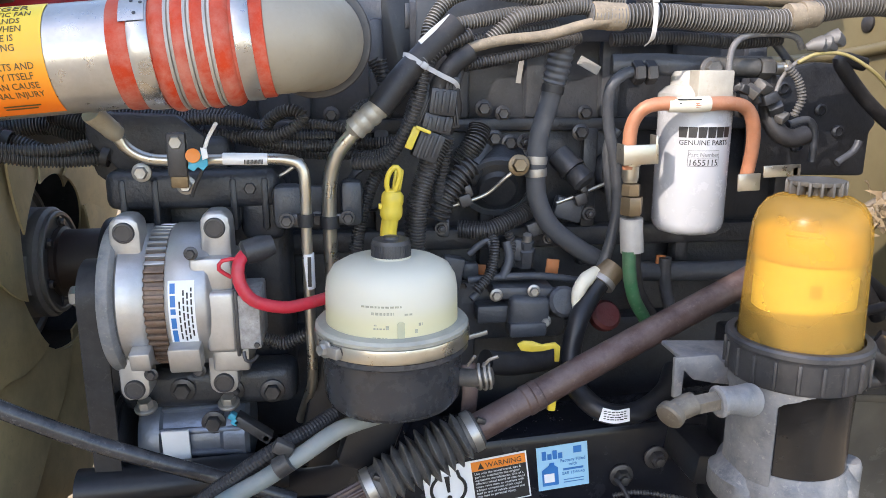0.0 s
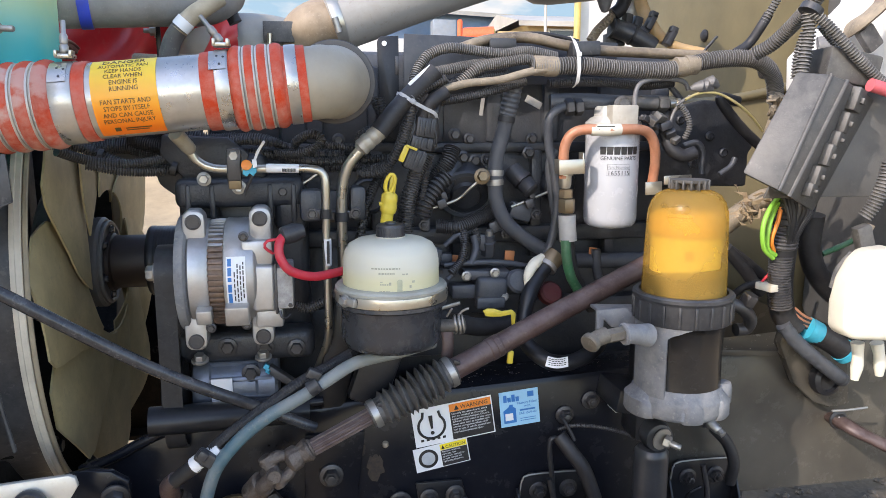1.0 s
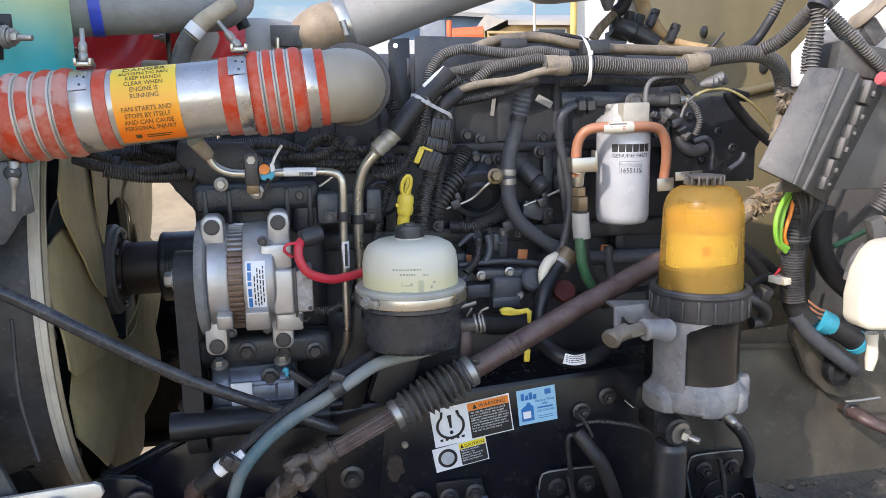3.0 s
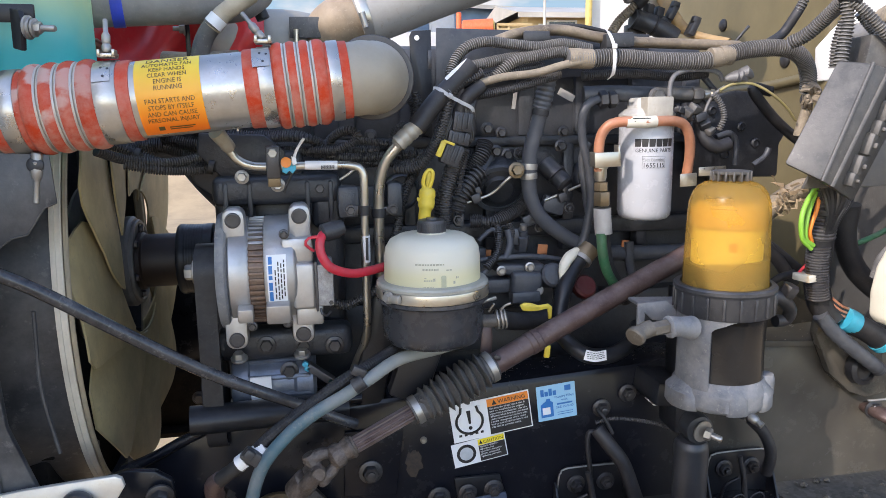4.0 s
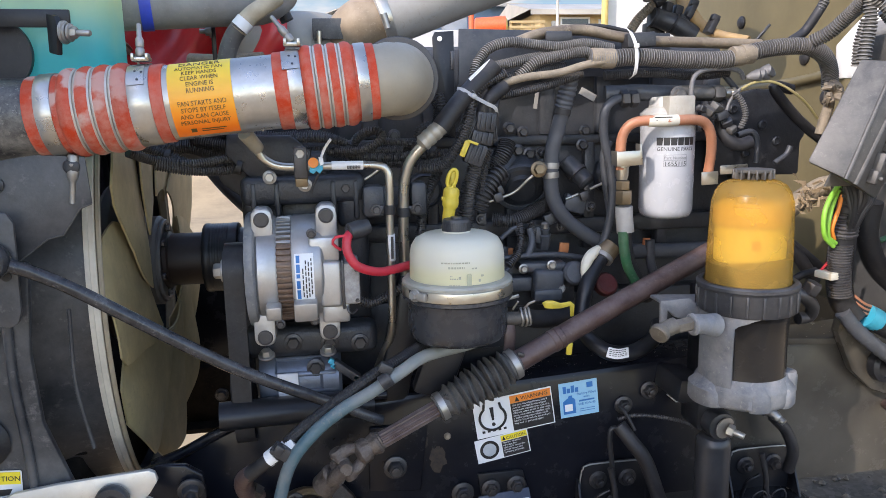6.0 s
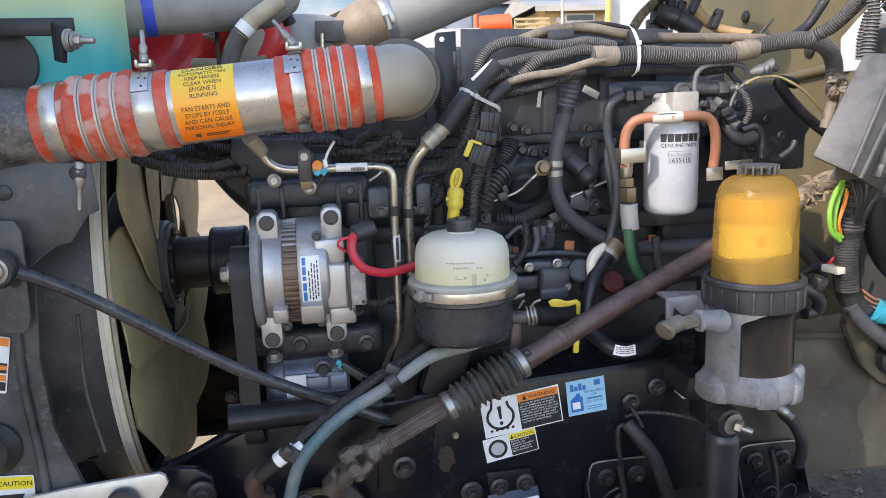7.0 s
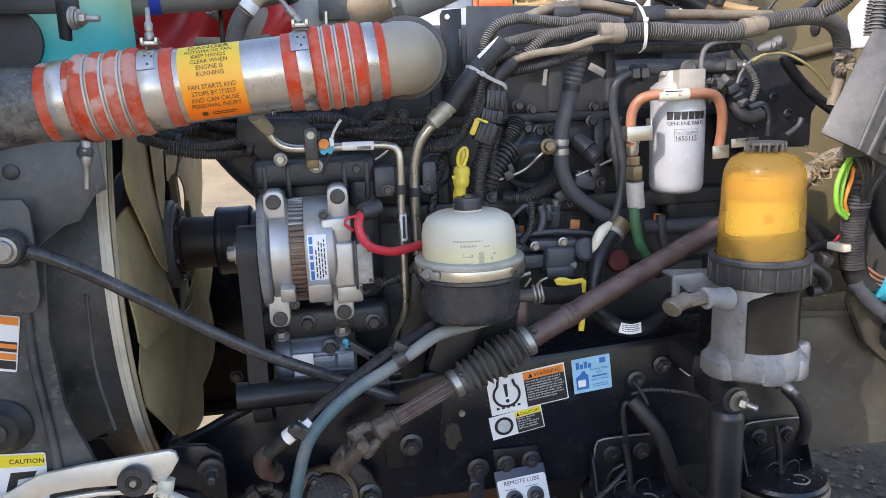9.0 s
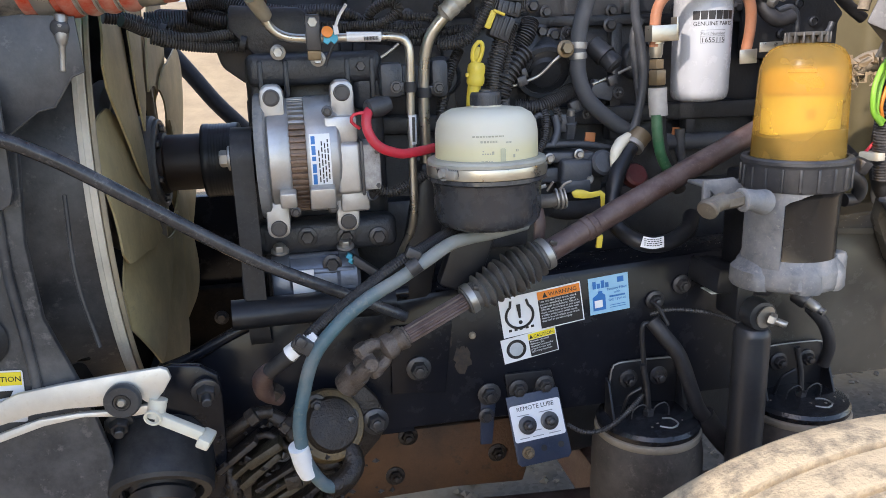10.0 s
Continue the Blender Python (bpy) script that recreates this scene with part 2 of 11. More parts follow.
def glassy(name, tint, through_w, rough, colour, scatter=0.5):
    """Clear tinted plastic: part lets light straight through, part scatters and shines."""
    m = bpy.data.materials.new(name)
    m.use_nodes = True
    n, l = links_of(m)
    b = n["Principled BSDF"]
    b.inputs["Base Color"].default_value = (*colour, 1)
    b.inputs["Roughness"].default_value = rough
    tr = n.new("ShaderNodeBsdfTransparent")
    tr.inputs["Color"].default_value = (*tint, 1)
    tl = n.new("ShaderNodeBsdfTranslucent")
    tl.inputs["Color"].default_value = (*colour, 1)
    nz = n.new("ShaderNodeTexNoise")
    nz.inputs["Scale"].default_value, nz.inputs["Detail"].default_value = 14, 5
    tc = n.new("ShaderNodeTexCoord")
    l.new(tc.outputs["Object"], nz.inputs["Vector"])
    mr = n.new("ShaderNodeMapRange")
    mr.inputs["To Min"].default_value, mr.inputs["To Max"].default_value = through_w - 0.12, through_w + 0.12
    l.new(nz.outputs["Fac"], mr.inputs["Value"])
    m0 = n.new("ShaderNodeMixShader")
    m0.inputs[0].default_value = scatter
    l.new(b.outputs[0], m0.inputs[1])
    l.new(tl.outputs[0], m0.inputs[2])
    m1 = n.new("ShaderNodeMixShader")
    l.new(mr.outputs[0], m1.inputs[0])
    l.new(m0.outputs[0], m1.inputs[1])
    l.new(tr.outputs[0], m1.inputs[2])
    l.new(m1.outputs[0], n["Material Output"].inputs["Surface"])
    return m


AMBER = glassy("amber_bowl", (1.0, 0.80, 0.29), 0.65, 0.26, (0.76, 0.52, 0.17), 0.45)


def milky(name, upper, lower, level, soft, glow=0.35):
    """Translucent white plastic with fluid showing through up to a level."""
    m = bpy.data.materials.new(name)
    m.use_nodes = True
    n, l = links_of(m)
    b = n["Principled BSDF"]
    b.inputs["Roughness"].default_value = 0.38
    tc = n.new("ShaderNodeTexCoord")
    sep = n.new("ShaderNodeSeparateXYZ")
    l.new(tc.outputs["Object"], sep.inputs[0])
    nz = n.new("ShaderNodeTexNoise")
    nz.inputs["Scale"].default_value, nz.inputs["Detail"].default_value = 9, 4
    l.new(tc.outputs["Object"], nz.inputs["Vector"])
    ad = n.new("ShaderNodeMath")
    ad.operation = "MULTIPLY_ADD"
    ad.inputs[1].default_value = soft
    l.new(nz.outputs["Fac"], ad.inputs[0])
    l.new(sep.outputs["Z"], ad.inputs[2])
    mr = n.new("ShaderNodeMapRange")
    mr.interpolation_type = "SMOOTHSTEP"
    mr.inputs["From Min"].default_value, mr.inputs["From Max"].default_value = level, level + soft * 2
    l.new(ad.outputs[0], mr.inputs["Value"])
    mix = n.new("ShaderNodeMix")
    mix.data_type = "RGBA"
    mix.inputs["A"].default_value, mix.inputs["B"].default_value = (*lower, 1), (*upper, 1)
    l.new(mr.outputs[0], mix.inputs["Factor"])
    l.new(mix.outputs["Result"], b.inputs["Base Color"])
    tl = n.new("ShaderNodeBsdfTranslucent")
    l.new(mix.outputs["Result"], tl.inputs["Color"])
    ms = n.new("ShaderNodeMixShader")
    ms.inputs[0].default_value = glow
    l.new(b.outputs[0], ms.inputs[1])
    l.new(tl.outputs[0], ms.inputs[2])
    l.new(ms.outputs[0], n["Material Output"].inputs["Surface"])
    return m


MILKY = milky("milky_reservoir", (0.80, 0.78, 0.66), (0.80, 0.76, 0.50), 1.268, 0.012)
TANK_M = milky("coolant_tank", (0.95, 0.95, 0.60), (0.08, 0.72, 0.82), 1.59, 0.06, 0.66)

# ---------------------------------------------------------------- mesh helpers
def V(p):
    return np.array(p, float)


def spline(pts, step=0.006):
    """Points along a smooth curve through the given ones."""
    P = [V(p) for p in pts]
    if len(P) == 2:
        n = max(2, int(np.linalg.norm(P[1] - P[0]) / step) + 1)
        return np.array([P[0] + (P[1] - P[0]) * k / (n - 1) for k in range(n)])
    P = [2 * P[0] - P[1]] + P + [2 * P[-1] - P[-2]]
    out = []
    for i in range(1, len(P) - 2):
        a, b, c, d = P[i - 1:i + 3]
        n = max(2, int(np.linalg.norm(c - b) / step))
        for k in range(n):
            t = k / n
            out.append(0.5 * (2 * b + (c - a) * t + (2 * a - 5 * b + 4 * c - d) * t * t + (3 * b - a - 3 * c + d) * t ** 3))
    out.append(P[-2])
    return np.array(out)


def even(path, step):
    """The same path in even steps."""
    d = np.r_[0, np.cumsum(np.linalg.norm(np.diff(path, axis=0), axis=1))]
    n = max(2, int(d[-1] / step) + 1)
    s = np.linspace(0, d[-1], n)
    return np.array([np.interp(s, d, path[:, k]) for k in range(3)]).T, s


def frames_along(path):
    T = np.gradient(path, axis=0)
    T /= np.linalg.norm(T, axis=1)[:, None] + 1e-12
    u = np.cross(T[0], (0, 0, 1.0))
    if np.linalg.norm(u) < 0.1:
        u = np.cross(T[0], (0, 1.0, 0))
    us = []
    for t in T:
        u = u - t * u.dot(t)
        u /= np.linalg.norm(u) + 1e-12
        us.append(u)
    U = np.array(us)
    return T, U, np.cross(T, U)


def basis(axis, up=(0, 0, 1)):
    """Two directions square to an axis."""
    a = V(axis) / np.linalg.norm(axis)
    u = V(up) - a * V(up).dot(a)
    if np.linalg.norm(u) < 0.05:
        u = V((0, 0, 1)) - a * a[2] if abs(a[2]) < 0.9 else V((1, 0, 0)) - a * a[0]
    u /= np.linalg.norm(u)
    return a, np.cross(u, a), u


class Geo:
    """Collects the surfaces of one part."""

    def __init__(self):
        self.v, self.f, self.m, self.n = [], [], [], 0

    def add(self, verts, faces, mat=0):
        self.v.append(np.asarray(verts, float).reshape(-1, 3))
        self.f += [tuple(i + self.n for i in f) for f in faces]
        self.m += [mat] * len(faces)
        self.n += len(self.v[-1])
        return self

    def skin(self, path, radii, sides=12, caps=True, mat=0, flat=1.0, turn=0.0):
        T, U, W = frames_along(path)
        a = np.linspace(0, 2 * np.pi, sides, endpoint=False) + turn
        r = np.broadcast_to(np.asarray(radii, float), (len(path),))
        vs = path[:, None, :] + r[:, None, None] * (U[:, None, :] * np.cos(a)[None, :, None] + W[:, None, :] * np.sin(a)[None, :, None] * flat)
        N = len(path)
        fs = [(i * sides + j, i * sides + (j + 1) % sides, (i + 1) * sides + (j + 1) % sides, (i + 1) * sides + j)
              for i in range(N - 1) for j in range(sides)]
        if caps:
            fs += [tuple(range(sides))[::-1], tuple((N - 1) * sides + j for j in range(sides))]
        return self.add(vs.reshape(-1, 3), fs, mat)

    def tube(self, pts, r, sides=14, step=0.006, mat=0, caps=True, flat=1.0):
        path = spline(pts, step)
        if np.ndim(r):
            r = np.interp(np.linspace(0, 1, len(path)), np.linspace(0, 1, len(r)), r)
        return self.skin(path, r, sides, caps, mat, flat)

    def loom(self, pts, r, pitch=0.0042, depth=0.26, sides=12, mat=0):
        """A corrugated hose: rounded ribs along a smooth path; material 1 colours the shaded grooves."""
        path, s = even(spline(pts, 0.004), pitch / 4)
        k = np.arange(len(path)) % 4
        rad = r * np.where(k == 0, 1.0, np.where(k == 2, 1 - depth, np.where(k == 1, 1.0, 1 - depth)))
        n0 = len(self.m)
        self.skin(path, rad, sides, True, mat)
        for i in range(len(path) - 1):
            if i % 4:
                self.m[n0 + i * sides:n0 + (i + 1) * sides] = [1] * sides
        return self

    def lathe(self, prof, base, axis=(0, 0, 1), seg=40, mat=0, up=(0, 1, 0), arc=None):
        """Turns (radius, height) pairs about an axis."""
        a, u, w = basis(axis, up)
        full = arc is None
        ang = np.linspace(0, 2 * np.pi, seg, endpoint=False) if full else np.linspace(*[radians(x) for x in arc], seg)
        vs = np.array([V(base) + a * h + r * (u * math.cos(t) + w * math.sin(t)) for r, h in prof for t in ang])
        N = len(prof)
        fs = []
        for i in range(N - 1):
            for j in range(seg if full else seg - 1):
                q = (i * seg + j, i * seg + (j + 1) % seg, (i + 1) * seg + (j + 1) % seg, (i + 1) * seg + j)
                fs.append(q)
        closed = abs(prof[0][0] - prof[-1][0]) + abs(prof[0][1] - prof[-1][1]) < 1e-6
        if full and not closed:
            if prof[0][0] > 1e-6:
                fs.append(tuple(range(seg))[::-1])
            if prof[-1][0] > 1e-6:
                fs.append(tuple((N - 1) * seg + j for j in range(seg)))
        return self.add(vs, fs, mat)

    def bm(self, b, m=None, mat=0):
        if m is not None:
            b.transform(m)
        b.verts.index_update()
        self.add([v.co[:] for v in b.verts], [tuple(v.index for v in f.verts) for f in b.faces], mat)
        b.free()
        return self

    def box(self, centre, size, turn=(0, 0, 0), bevel=0.003, mat=0, seg=2, m=None):
        b = bmesh.new()
        bmesh.ops.create_cube(b, size=1)
        bmesh.ops.scale(b, vec=size, verts=b.verts)
        if bevel:
            bmesh.ops.bevel(b, geom=b.edges[:], offset=min(bevel, min(size) * 0.45), segments=seg, profile=0.5, affect="EDGES")
        return self.bm(b, m if m is not None else pose(*centre, *turn), mat)

    def prism(self, outline, thick, m, bevel=0.002, mat=0, seg=2):
        """An outline in a plane, given a thickness along the plane's normal."""
        b = bmesh.new()
        f = b.faces.new([b.verts.new((x, y, 0)) for x, y in outline])
        r = bmesh.ops.extrude_face_region(b, geom=[f])
        bmesh.ops.translate(b, vec=(0, 0, thick), verts=[g for g in r["geom"] if isinstance(g, bmesh.types.BMVert)])
        bmesh.ops.recalc_face_normals(b, faces=b.faces[:])
        if bevel:
            bmesh.ops.bevel(b, geom=b.edges[:], offset=bevel, segments=seg, profile=0.5, affect="EDGES", clamp_overlap=True)
        return self.bm(b, m, mat)

    def hexhead(self, p, axis, r, h, washer=True, stud=0.0, mat=0):
        """A hexagon head with chamfer, on its washer."""
        a = V(axis) / np.linalg.norm(axis)
        p = V(p)
        if washer:
            self.lathe([(r * 1.45, 0), (r * 1.45, h * 0.22), (r * 1.35, h * 0.28)], p, axis, 20, mat)
        self.lathe([(r, h * 0.28), (r, h * 0.85), (r * 0.86, h), (r * 0.5, h * 0.98)], p, axis, 6, mat)
        if stud:
            self.lathe([(r * 0.52, h * 0.9), (r * 0.52, h + stud * 0.9), (r * 0.42, h + stud)], p, axis, 12, mat)
        return self

    def make(self, name, mats, parent=None, label="", sharp=38):
        me = bpy.data.meshes.new(name)
        me.from_pydata(np.concatenate(self.v).tolist(), [], self.f)
        mats = mats if isinstance(mats, (list, tuple)) else [mats]
        for x in mats:
            me.materials.append(x)
        if len(mats) > 1:
            me.polygons.foreach_set("material_index", self.m)
        b = bmesh.new()
        b.from_mesh(me)
        bmesh.ops.recalc_face_normals(b, faces=b.faces[:])
        b.to_mesh(me)
        b.free()
        me.polygons.foreach_set("use_smooth", [True] * len(me.polygons))
        me.set_sharp_from_angle(angle=radians(sharp))
        me.update()
        ob = new(name, me)
        if parent is not None:
            ob.parent = parent
            ob.matrix_parent_inverse = world_of(parent).inverted()
        if label:
            ob["label"] = label
        return ob


def strap(pts, w, th):
    """A flat band along a path, its width square to the line of sight."""
    path = spline(pts, 0.004)
    T = np.gradient(path, axis=0)
    T /= np.linalg.norm(T, axis=1)[:, None]
    side = np.cross(T, (0, 1.0, 0))
    side /= np.linalg.norm(side, axis=1)[:, None] + 1e-9
    nrm = np.cross(side, T)
    vs = []
    for p, s_, n_ in zip(path, side, nrm):
        vs += [p - s_ * w - n_ * th, p + s_ * w - n_ * th, p + s_ * w + n_ * th, p - s_ * w + n_ * th]
    N = len(path)
    fs = [(4 * i + q, 4 * i + (q + 1) % 4, 4 * i + 4 + (q + 1) % 4, 4 * i + 4 + q) for i in range(N - 1) for q in range(4)]
    return Geo().add(vs, fs + [(0, 1, 2, 3), tuple(4 * N - 4 + q for q in range(4))])


def world_of(ob):
    m = ob.matrix_basis.copy()
    while ob.parent is not None:
        m = ob.parent.matrix_basis @ ob.matrix_parent_inverse @ m
        ob = ob.parent
    return m


def thing(name, at, label, category, group=""):
    """The empty root of a thing that has parts."""
    ob = new(name)
    ob.empty_display_size = 0.03
    ob.matrix_basis = Matrix.Translation(at)
    return tagged(ob, label, category, group)


def plane_m(origin, right, up):
    """A pose whose x and y run along right and up, and whose z faces the viewer's side."""
    r = Vector(right).normalized()
    u = Vector(up)
    u = (u - r * u.dot(r)).normalized()
    z = r.cross(u)
    return Matrix(((r.x, u.x, z.x, origin[0]), (r.y, u.y, z.y, origin[1]), (r.z, u.z, z.z, origin[2]), (0, 0, 0, 1)))


def letters(words, size, m, mat, name="lettering", parent=None, bend=None, depth=0.0002, align="LEFT", spacing=1.0, wide=1.0):
    """Printed words in the built-in font, laid on the plane m (or bent onto a surface)."""
    c = bpy.data.curves.new(name, "FONT")
    c.body, c.size, c.align_x, c.space_line, c.extrude = words, size, align, spacing, depth
    c.resolution_u = 2
    tmp = bpy.data.objects.new(name, c)
    scene.collection.objects.link(tmp)
    bpy.context.view_layer.update()
    me = bpy.data.meshes.new_from_object(tmp.evaluated_get(bpy.context.evaluated_depsgraph_get()))
    bpy.data.objects.remove(tmp)
    me.name = name
    for v in me.vertices:
        v.co.x *= wide
        v.co = bend(v.co) if bend else m @ v.co
    me.materials.clear()
    me.materials.append(mat)
    ob = new(name, me)
    if parent is not None:
        ob.parent = parent
        ob.matrix_parent_inverse = world_of(parent).inverted()
    return ob


def sheet(geo, x0, y0, x1, y1, m, lift=0.0, mat=0, thick=0.0003, r=0.0):
    """A printed patch on the plane m, with real thickness."""
    if r:
        o = []
        for cx, cy, a0 in ((x1 - r, y1 - r, 0), (x0 + r, y1 - r, 90), (x0 + r, y0 + r, 180), (x1 - r, y0 + r, 270)):
            o += [(cx + r * math.cos(radians(a0 + k * 22.5)), cy + r * math.sin(radians(a0 + k * 22.5))) for k in range(5)]
    else:
        o = [(x0, y0), (x1, y0), (x1, y1), (x0, y1)]
    return geo.prism(o, thick, m @ Matrix.Translation((0, 0, lift)), 0, mat)

# ---------------------------------------------------------------- ground and distance
def ground_material():
    m = grimy("sandy_ground", (0.33, 0.24, 0.135), 0.9, dust=0.7, dust_color=(0.44, 0.325, 0.195), scale=1.7, bump=0.6, fine=40, settle=0.0)
    # dark gravel beside the cab; the truck's shade there is put into its colour
    n, l = links_of(m)
    b = n["Principled BSDF"]
    was = b.inputs["Base Color"].links[0].from_socket
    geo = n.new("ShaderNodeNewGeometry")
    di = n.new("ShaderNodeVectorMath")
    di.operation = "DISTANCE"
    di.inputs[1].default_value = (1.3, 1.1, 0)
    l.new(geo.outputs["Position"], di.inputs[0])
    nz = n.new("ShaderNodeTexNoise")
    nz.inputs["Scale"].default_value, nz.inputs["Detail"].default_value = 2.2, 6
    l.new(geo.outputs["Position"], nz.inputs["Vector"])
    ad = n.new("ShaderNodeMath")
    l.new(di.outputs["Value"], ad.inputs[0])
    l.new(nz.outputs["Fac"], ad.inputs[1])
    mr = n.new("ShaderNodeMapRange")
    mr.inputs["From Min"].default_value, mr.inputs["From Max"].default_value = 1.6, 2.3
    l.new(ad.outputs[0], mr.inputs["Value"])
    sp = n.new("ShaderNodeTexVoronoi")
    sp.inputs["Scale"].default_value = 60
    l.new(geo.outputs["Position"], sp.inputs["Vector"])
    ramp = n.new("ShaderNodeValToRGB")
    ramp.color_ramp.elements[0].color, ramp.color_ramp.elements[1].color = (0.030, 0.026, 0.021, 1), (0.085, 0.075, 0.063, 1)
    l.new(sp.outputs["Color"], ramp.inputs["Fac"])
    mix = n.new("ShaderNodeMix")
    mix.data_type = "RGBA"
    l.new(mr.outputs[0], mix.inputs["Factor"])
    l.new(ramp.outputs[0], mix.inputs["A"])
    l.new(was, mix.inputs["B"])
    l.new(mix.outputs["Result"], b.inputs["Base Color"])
    return m


GROUND_M = ground_material()


def ground_sheet():
    g = Geo()
    xs = np.r_[-400, -150, -60, -25, np.linspace(-10, 10, 41), 25, 60, 150, 400]
    ys = np.r_[-400, -150, -50, -20, np.linspace(-8, 16, 49), np.linspace(18, 36, 10), 60, 150, 400]
    rng = np.random.default_rng(3)
    vs = [(x, y, 0.012 * rng.standard_normal() if abs(x) < 11 and -9 < y < 17 else 0.0) for y in ys for x in xs]
    nx = len(xs)
    # the yard rises to a dirt bank beyond the truck's far side
    bank = lambda x, y: 2.9 * max(0.0, min(1.0, (y - 11) / 8)) ** 1.3 * max(0.0, min(1.0, (2.2 - x) / 3)) * (1.0 if y < 26 else max(0.0, (34 - y) / 8))
    vs = [(x, y, z + bank(x, y)) for x, y, z in vs]
    fs = [(j * nx + i, j * nx + i + 1, (j + 1) * nx + i + 1, (j + 1) * nx + i) for j in range(len(ys) - 1) for i in range(nx - 1)]
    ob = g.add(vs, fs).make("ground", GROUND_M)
    return tagged(ob, "pale sandy dirt yard around the truck", "ground", kind="structure")


ground_sheet()


def gravel():
    """Loose stones on the dirt beside and under the truck."""
    g = Geo()
    rng = np.random.default_rng(11)
    for _ in range(2200):
        x, y = rng.uniform(-0.3, 3.2), rng.uniform(0.0, 2.6)
        s = rng.uniform(0.006, 0.02)
        vs = [(x + s * a * rng.uniform(.7, 1.2), y + s * b * rng.uniform(.7, 1.2), 0.006 + s * c * rng.uniform(.4, .8))
              for a, b, c in ((1, 0, 0), (-1, 0, 0), (0, 1, 0), (0, -1, 0), (0, 0, 1), (0, 0, -1))]
        g.add(vs, [(0, 2, 4), (2, 1, 4), (1, 3, 4), (3, 0, 4), (2, 0, 5), (1, 2, 5), (3, 1, 5), (0, 3, 5)])
    ob = g.make("gravel", grimy("gravel_stone", (0.085, 0.072, 0.058), 0.85, dust=0.4, dust_color=(0.16, 0.135, 0.105), scale=30), sharp=10)
    return tagged(ob, "loose grey gravel scattered over the dirt", "gravel", kind="stuff")


gravel()

WALL_BLUE = grimy("blue_grey_cladding", (0.10, 0.16, 0.235), 0.6, dust=0.2, scale=0.6, bump=0.02)
WALL_BEIGE = grimy("beige_cladding", (0.42, 0.30, 0.14), 0.7, dust=0.2, scale=0.6, bump=0.02)
ROOF_P = grimy("pale_roof", (0.40, 0.37, 0.32), 0.6, dust=0.2, scale=0.5, bump=0.02)
WHITE_FAR = grimy("white_trailer", (0.52, 0.515, 0.50), 0.5, dust=0.15, scale=0.5, bump=0.0)
GLASS_D = grimy("dark_glazing", (0.03, 0.04, 0.05), 0.12, dust=0.1, bump=0.0)
POST_Y = grimy("yellow_post", (0.70, 0.50, 0.14), 0.5, dust=0.2, bump=0.0)
ORANGE_F = grimy("orange_red_panel", (0.72, 0.11, 0.03), 0.5, dust=0.1, bump=0.0)


def far_building(name, x0, x1, y, depth, h, wall_m, roof_h, label, windows):
    b = thing(name, (0.5 * (x0 + x1), y, 0), label, "building")
    Geo().box((0.5 * (x0 + x1), y + depth / 2, h / 2), (x1 - x0, depth, h), bevel=0.02).make("wall", wall_m, b)
    o = 0.5
    g = Geo()
    g.add([(x0 - o, y - o, h), (x1 + o, y - o, h), (x1 + o, y + depth + o, h), (x0 - o, y + depth + o, h),
           (x0 - o, y + depth / 2, h + roof_h), (x1 + o, y + depth / 2, h + roof_h),
           (x0 - o, y - o, h - 0.18), (x1 + o, y - o, h - 0.18)],
          [(0, 1, 5, 4), (2, 3, 4, 5), (0, 4, 3), (1, 2, 5), (6, 7, 1, 0)])
    g.make("roof", ROOF_P, b)
    for wx, wz, ww, wh in windows:
        w = Geo().box((wx, y - 0.03, wz), (ww, 0.1, wh), bevel=0.01).make("window_frame", WHITE_FAR, b)
        Geo().box((wx, y - 0.09, wz), (ww - 0.16, 0.04, wh - 0.16), bevel=0).make("pane", GLASS_D, w)
    return b


wh = far_building("warehouse", 2.0, 10.9, 35.0, 12.0, 6.32, WALL_BLUE, 0.06, "blue-grey metal clad warehouse across the yard", [])
wh.rotation_euler = (0, 0, radians(17))
wh.location = (6.7, 34.2, 0)
ho = far_building("office_building", 7.85, 16.0, 26.5, 5.6, 4.95, WALL_BEIGE, 0.62, "beige timber building with a pale roof and a deck",
                  [(9.15, 4.57, 1.15, 0.34), (10.15, 4.54, 0.18, 0.22), (8.35, 4.50, 0.16, 0.20)])
Geo().box((7.2, 26.6, 2.0), (1.3, 1.6, 4.0), bevel=0.03).make("deck", WALL_BEIGE, ho)
for rz in (4.14, 4.32, 4.50):
    Geo().box((7.2, 25.9, rz), (1.3, 0.06, 0.09), bevel=0.01).make("deck_rail", WALL_BEIGE, ho)
for rx in (6.6, 7.0, 7.4, 7.8):
    Geo().box((rx, 25.94, 4.27), (0.08, 0.06, 0.56), bevel=0.01).make("deck_post", WALL_BEIGE, ho)
SHED_M = grimy("blue_grey_shed", (0.19, 0.22, 0.25), 0.6, dust=0.3, scale=1.5, bump=0.02)
sd = thing("grey_shed", ((5.256, 32.000, 5.520)[0], 32, 0), "small blue-grey shed in front of the warehouse", "shed")
Geo().box(((5.728, 32.000, 5.526)[0], 32.4, 2.85), (1.0, 0.8, 5.7), bevel=0.03).make("body", SHED_M, sd)
tr = thing("white_trailer", (3.9, 27.0, 0), "long white box trailer parked across the yard", "trailer")
Geo().box((3.9, 28.2, 2.5), (4.2, 2.5, 3.7), bevel=0.05).make("body", WHITE_FAR, tr)
for wx in (2.4, 3.5, 5.6):
    Geo().lathe([(0.2, -0.15), (0.5, -0.15), (0.52, 0.0), (0.5, 0.15), (0.2, 0.15)], (wx, 27.2, 0.52), (0, 1, 0), 24).make("wheel", RUBBER, tr)
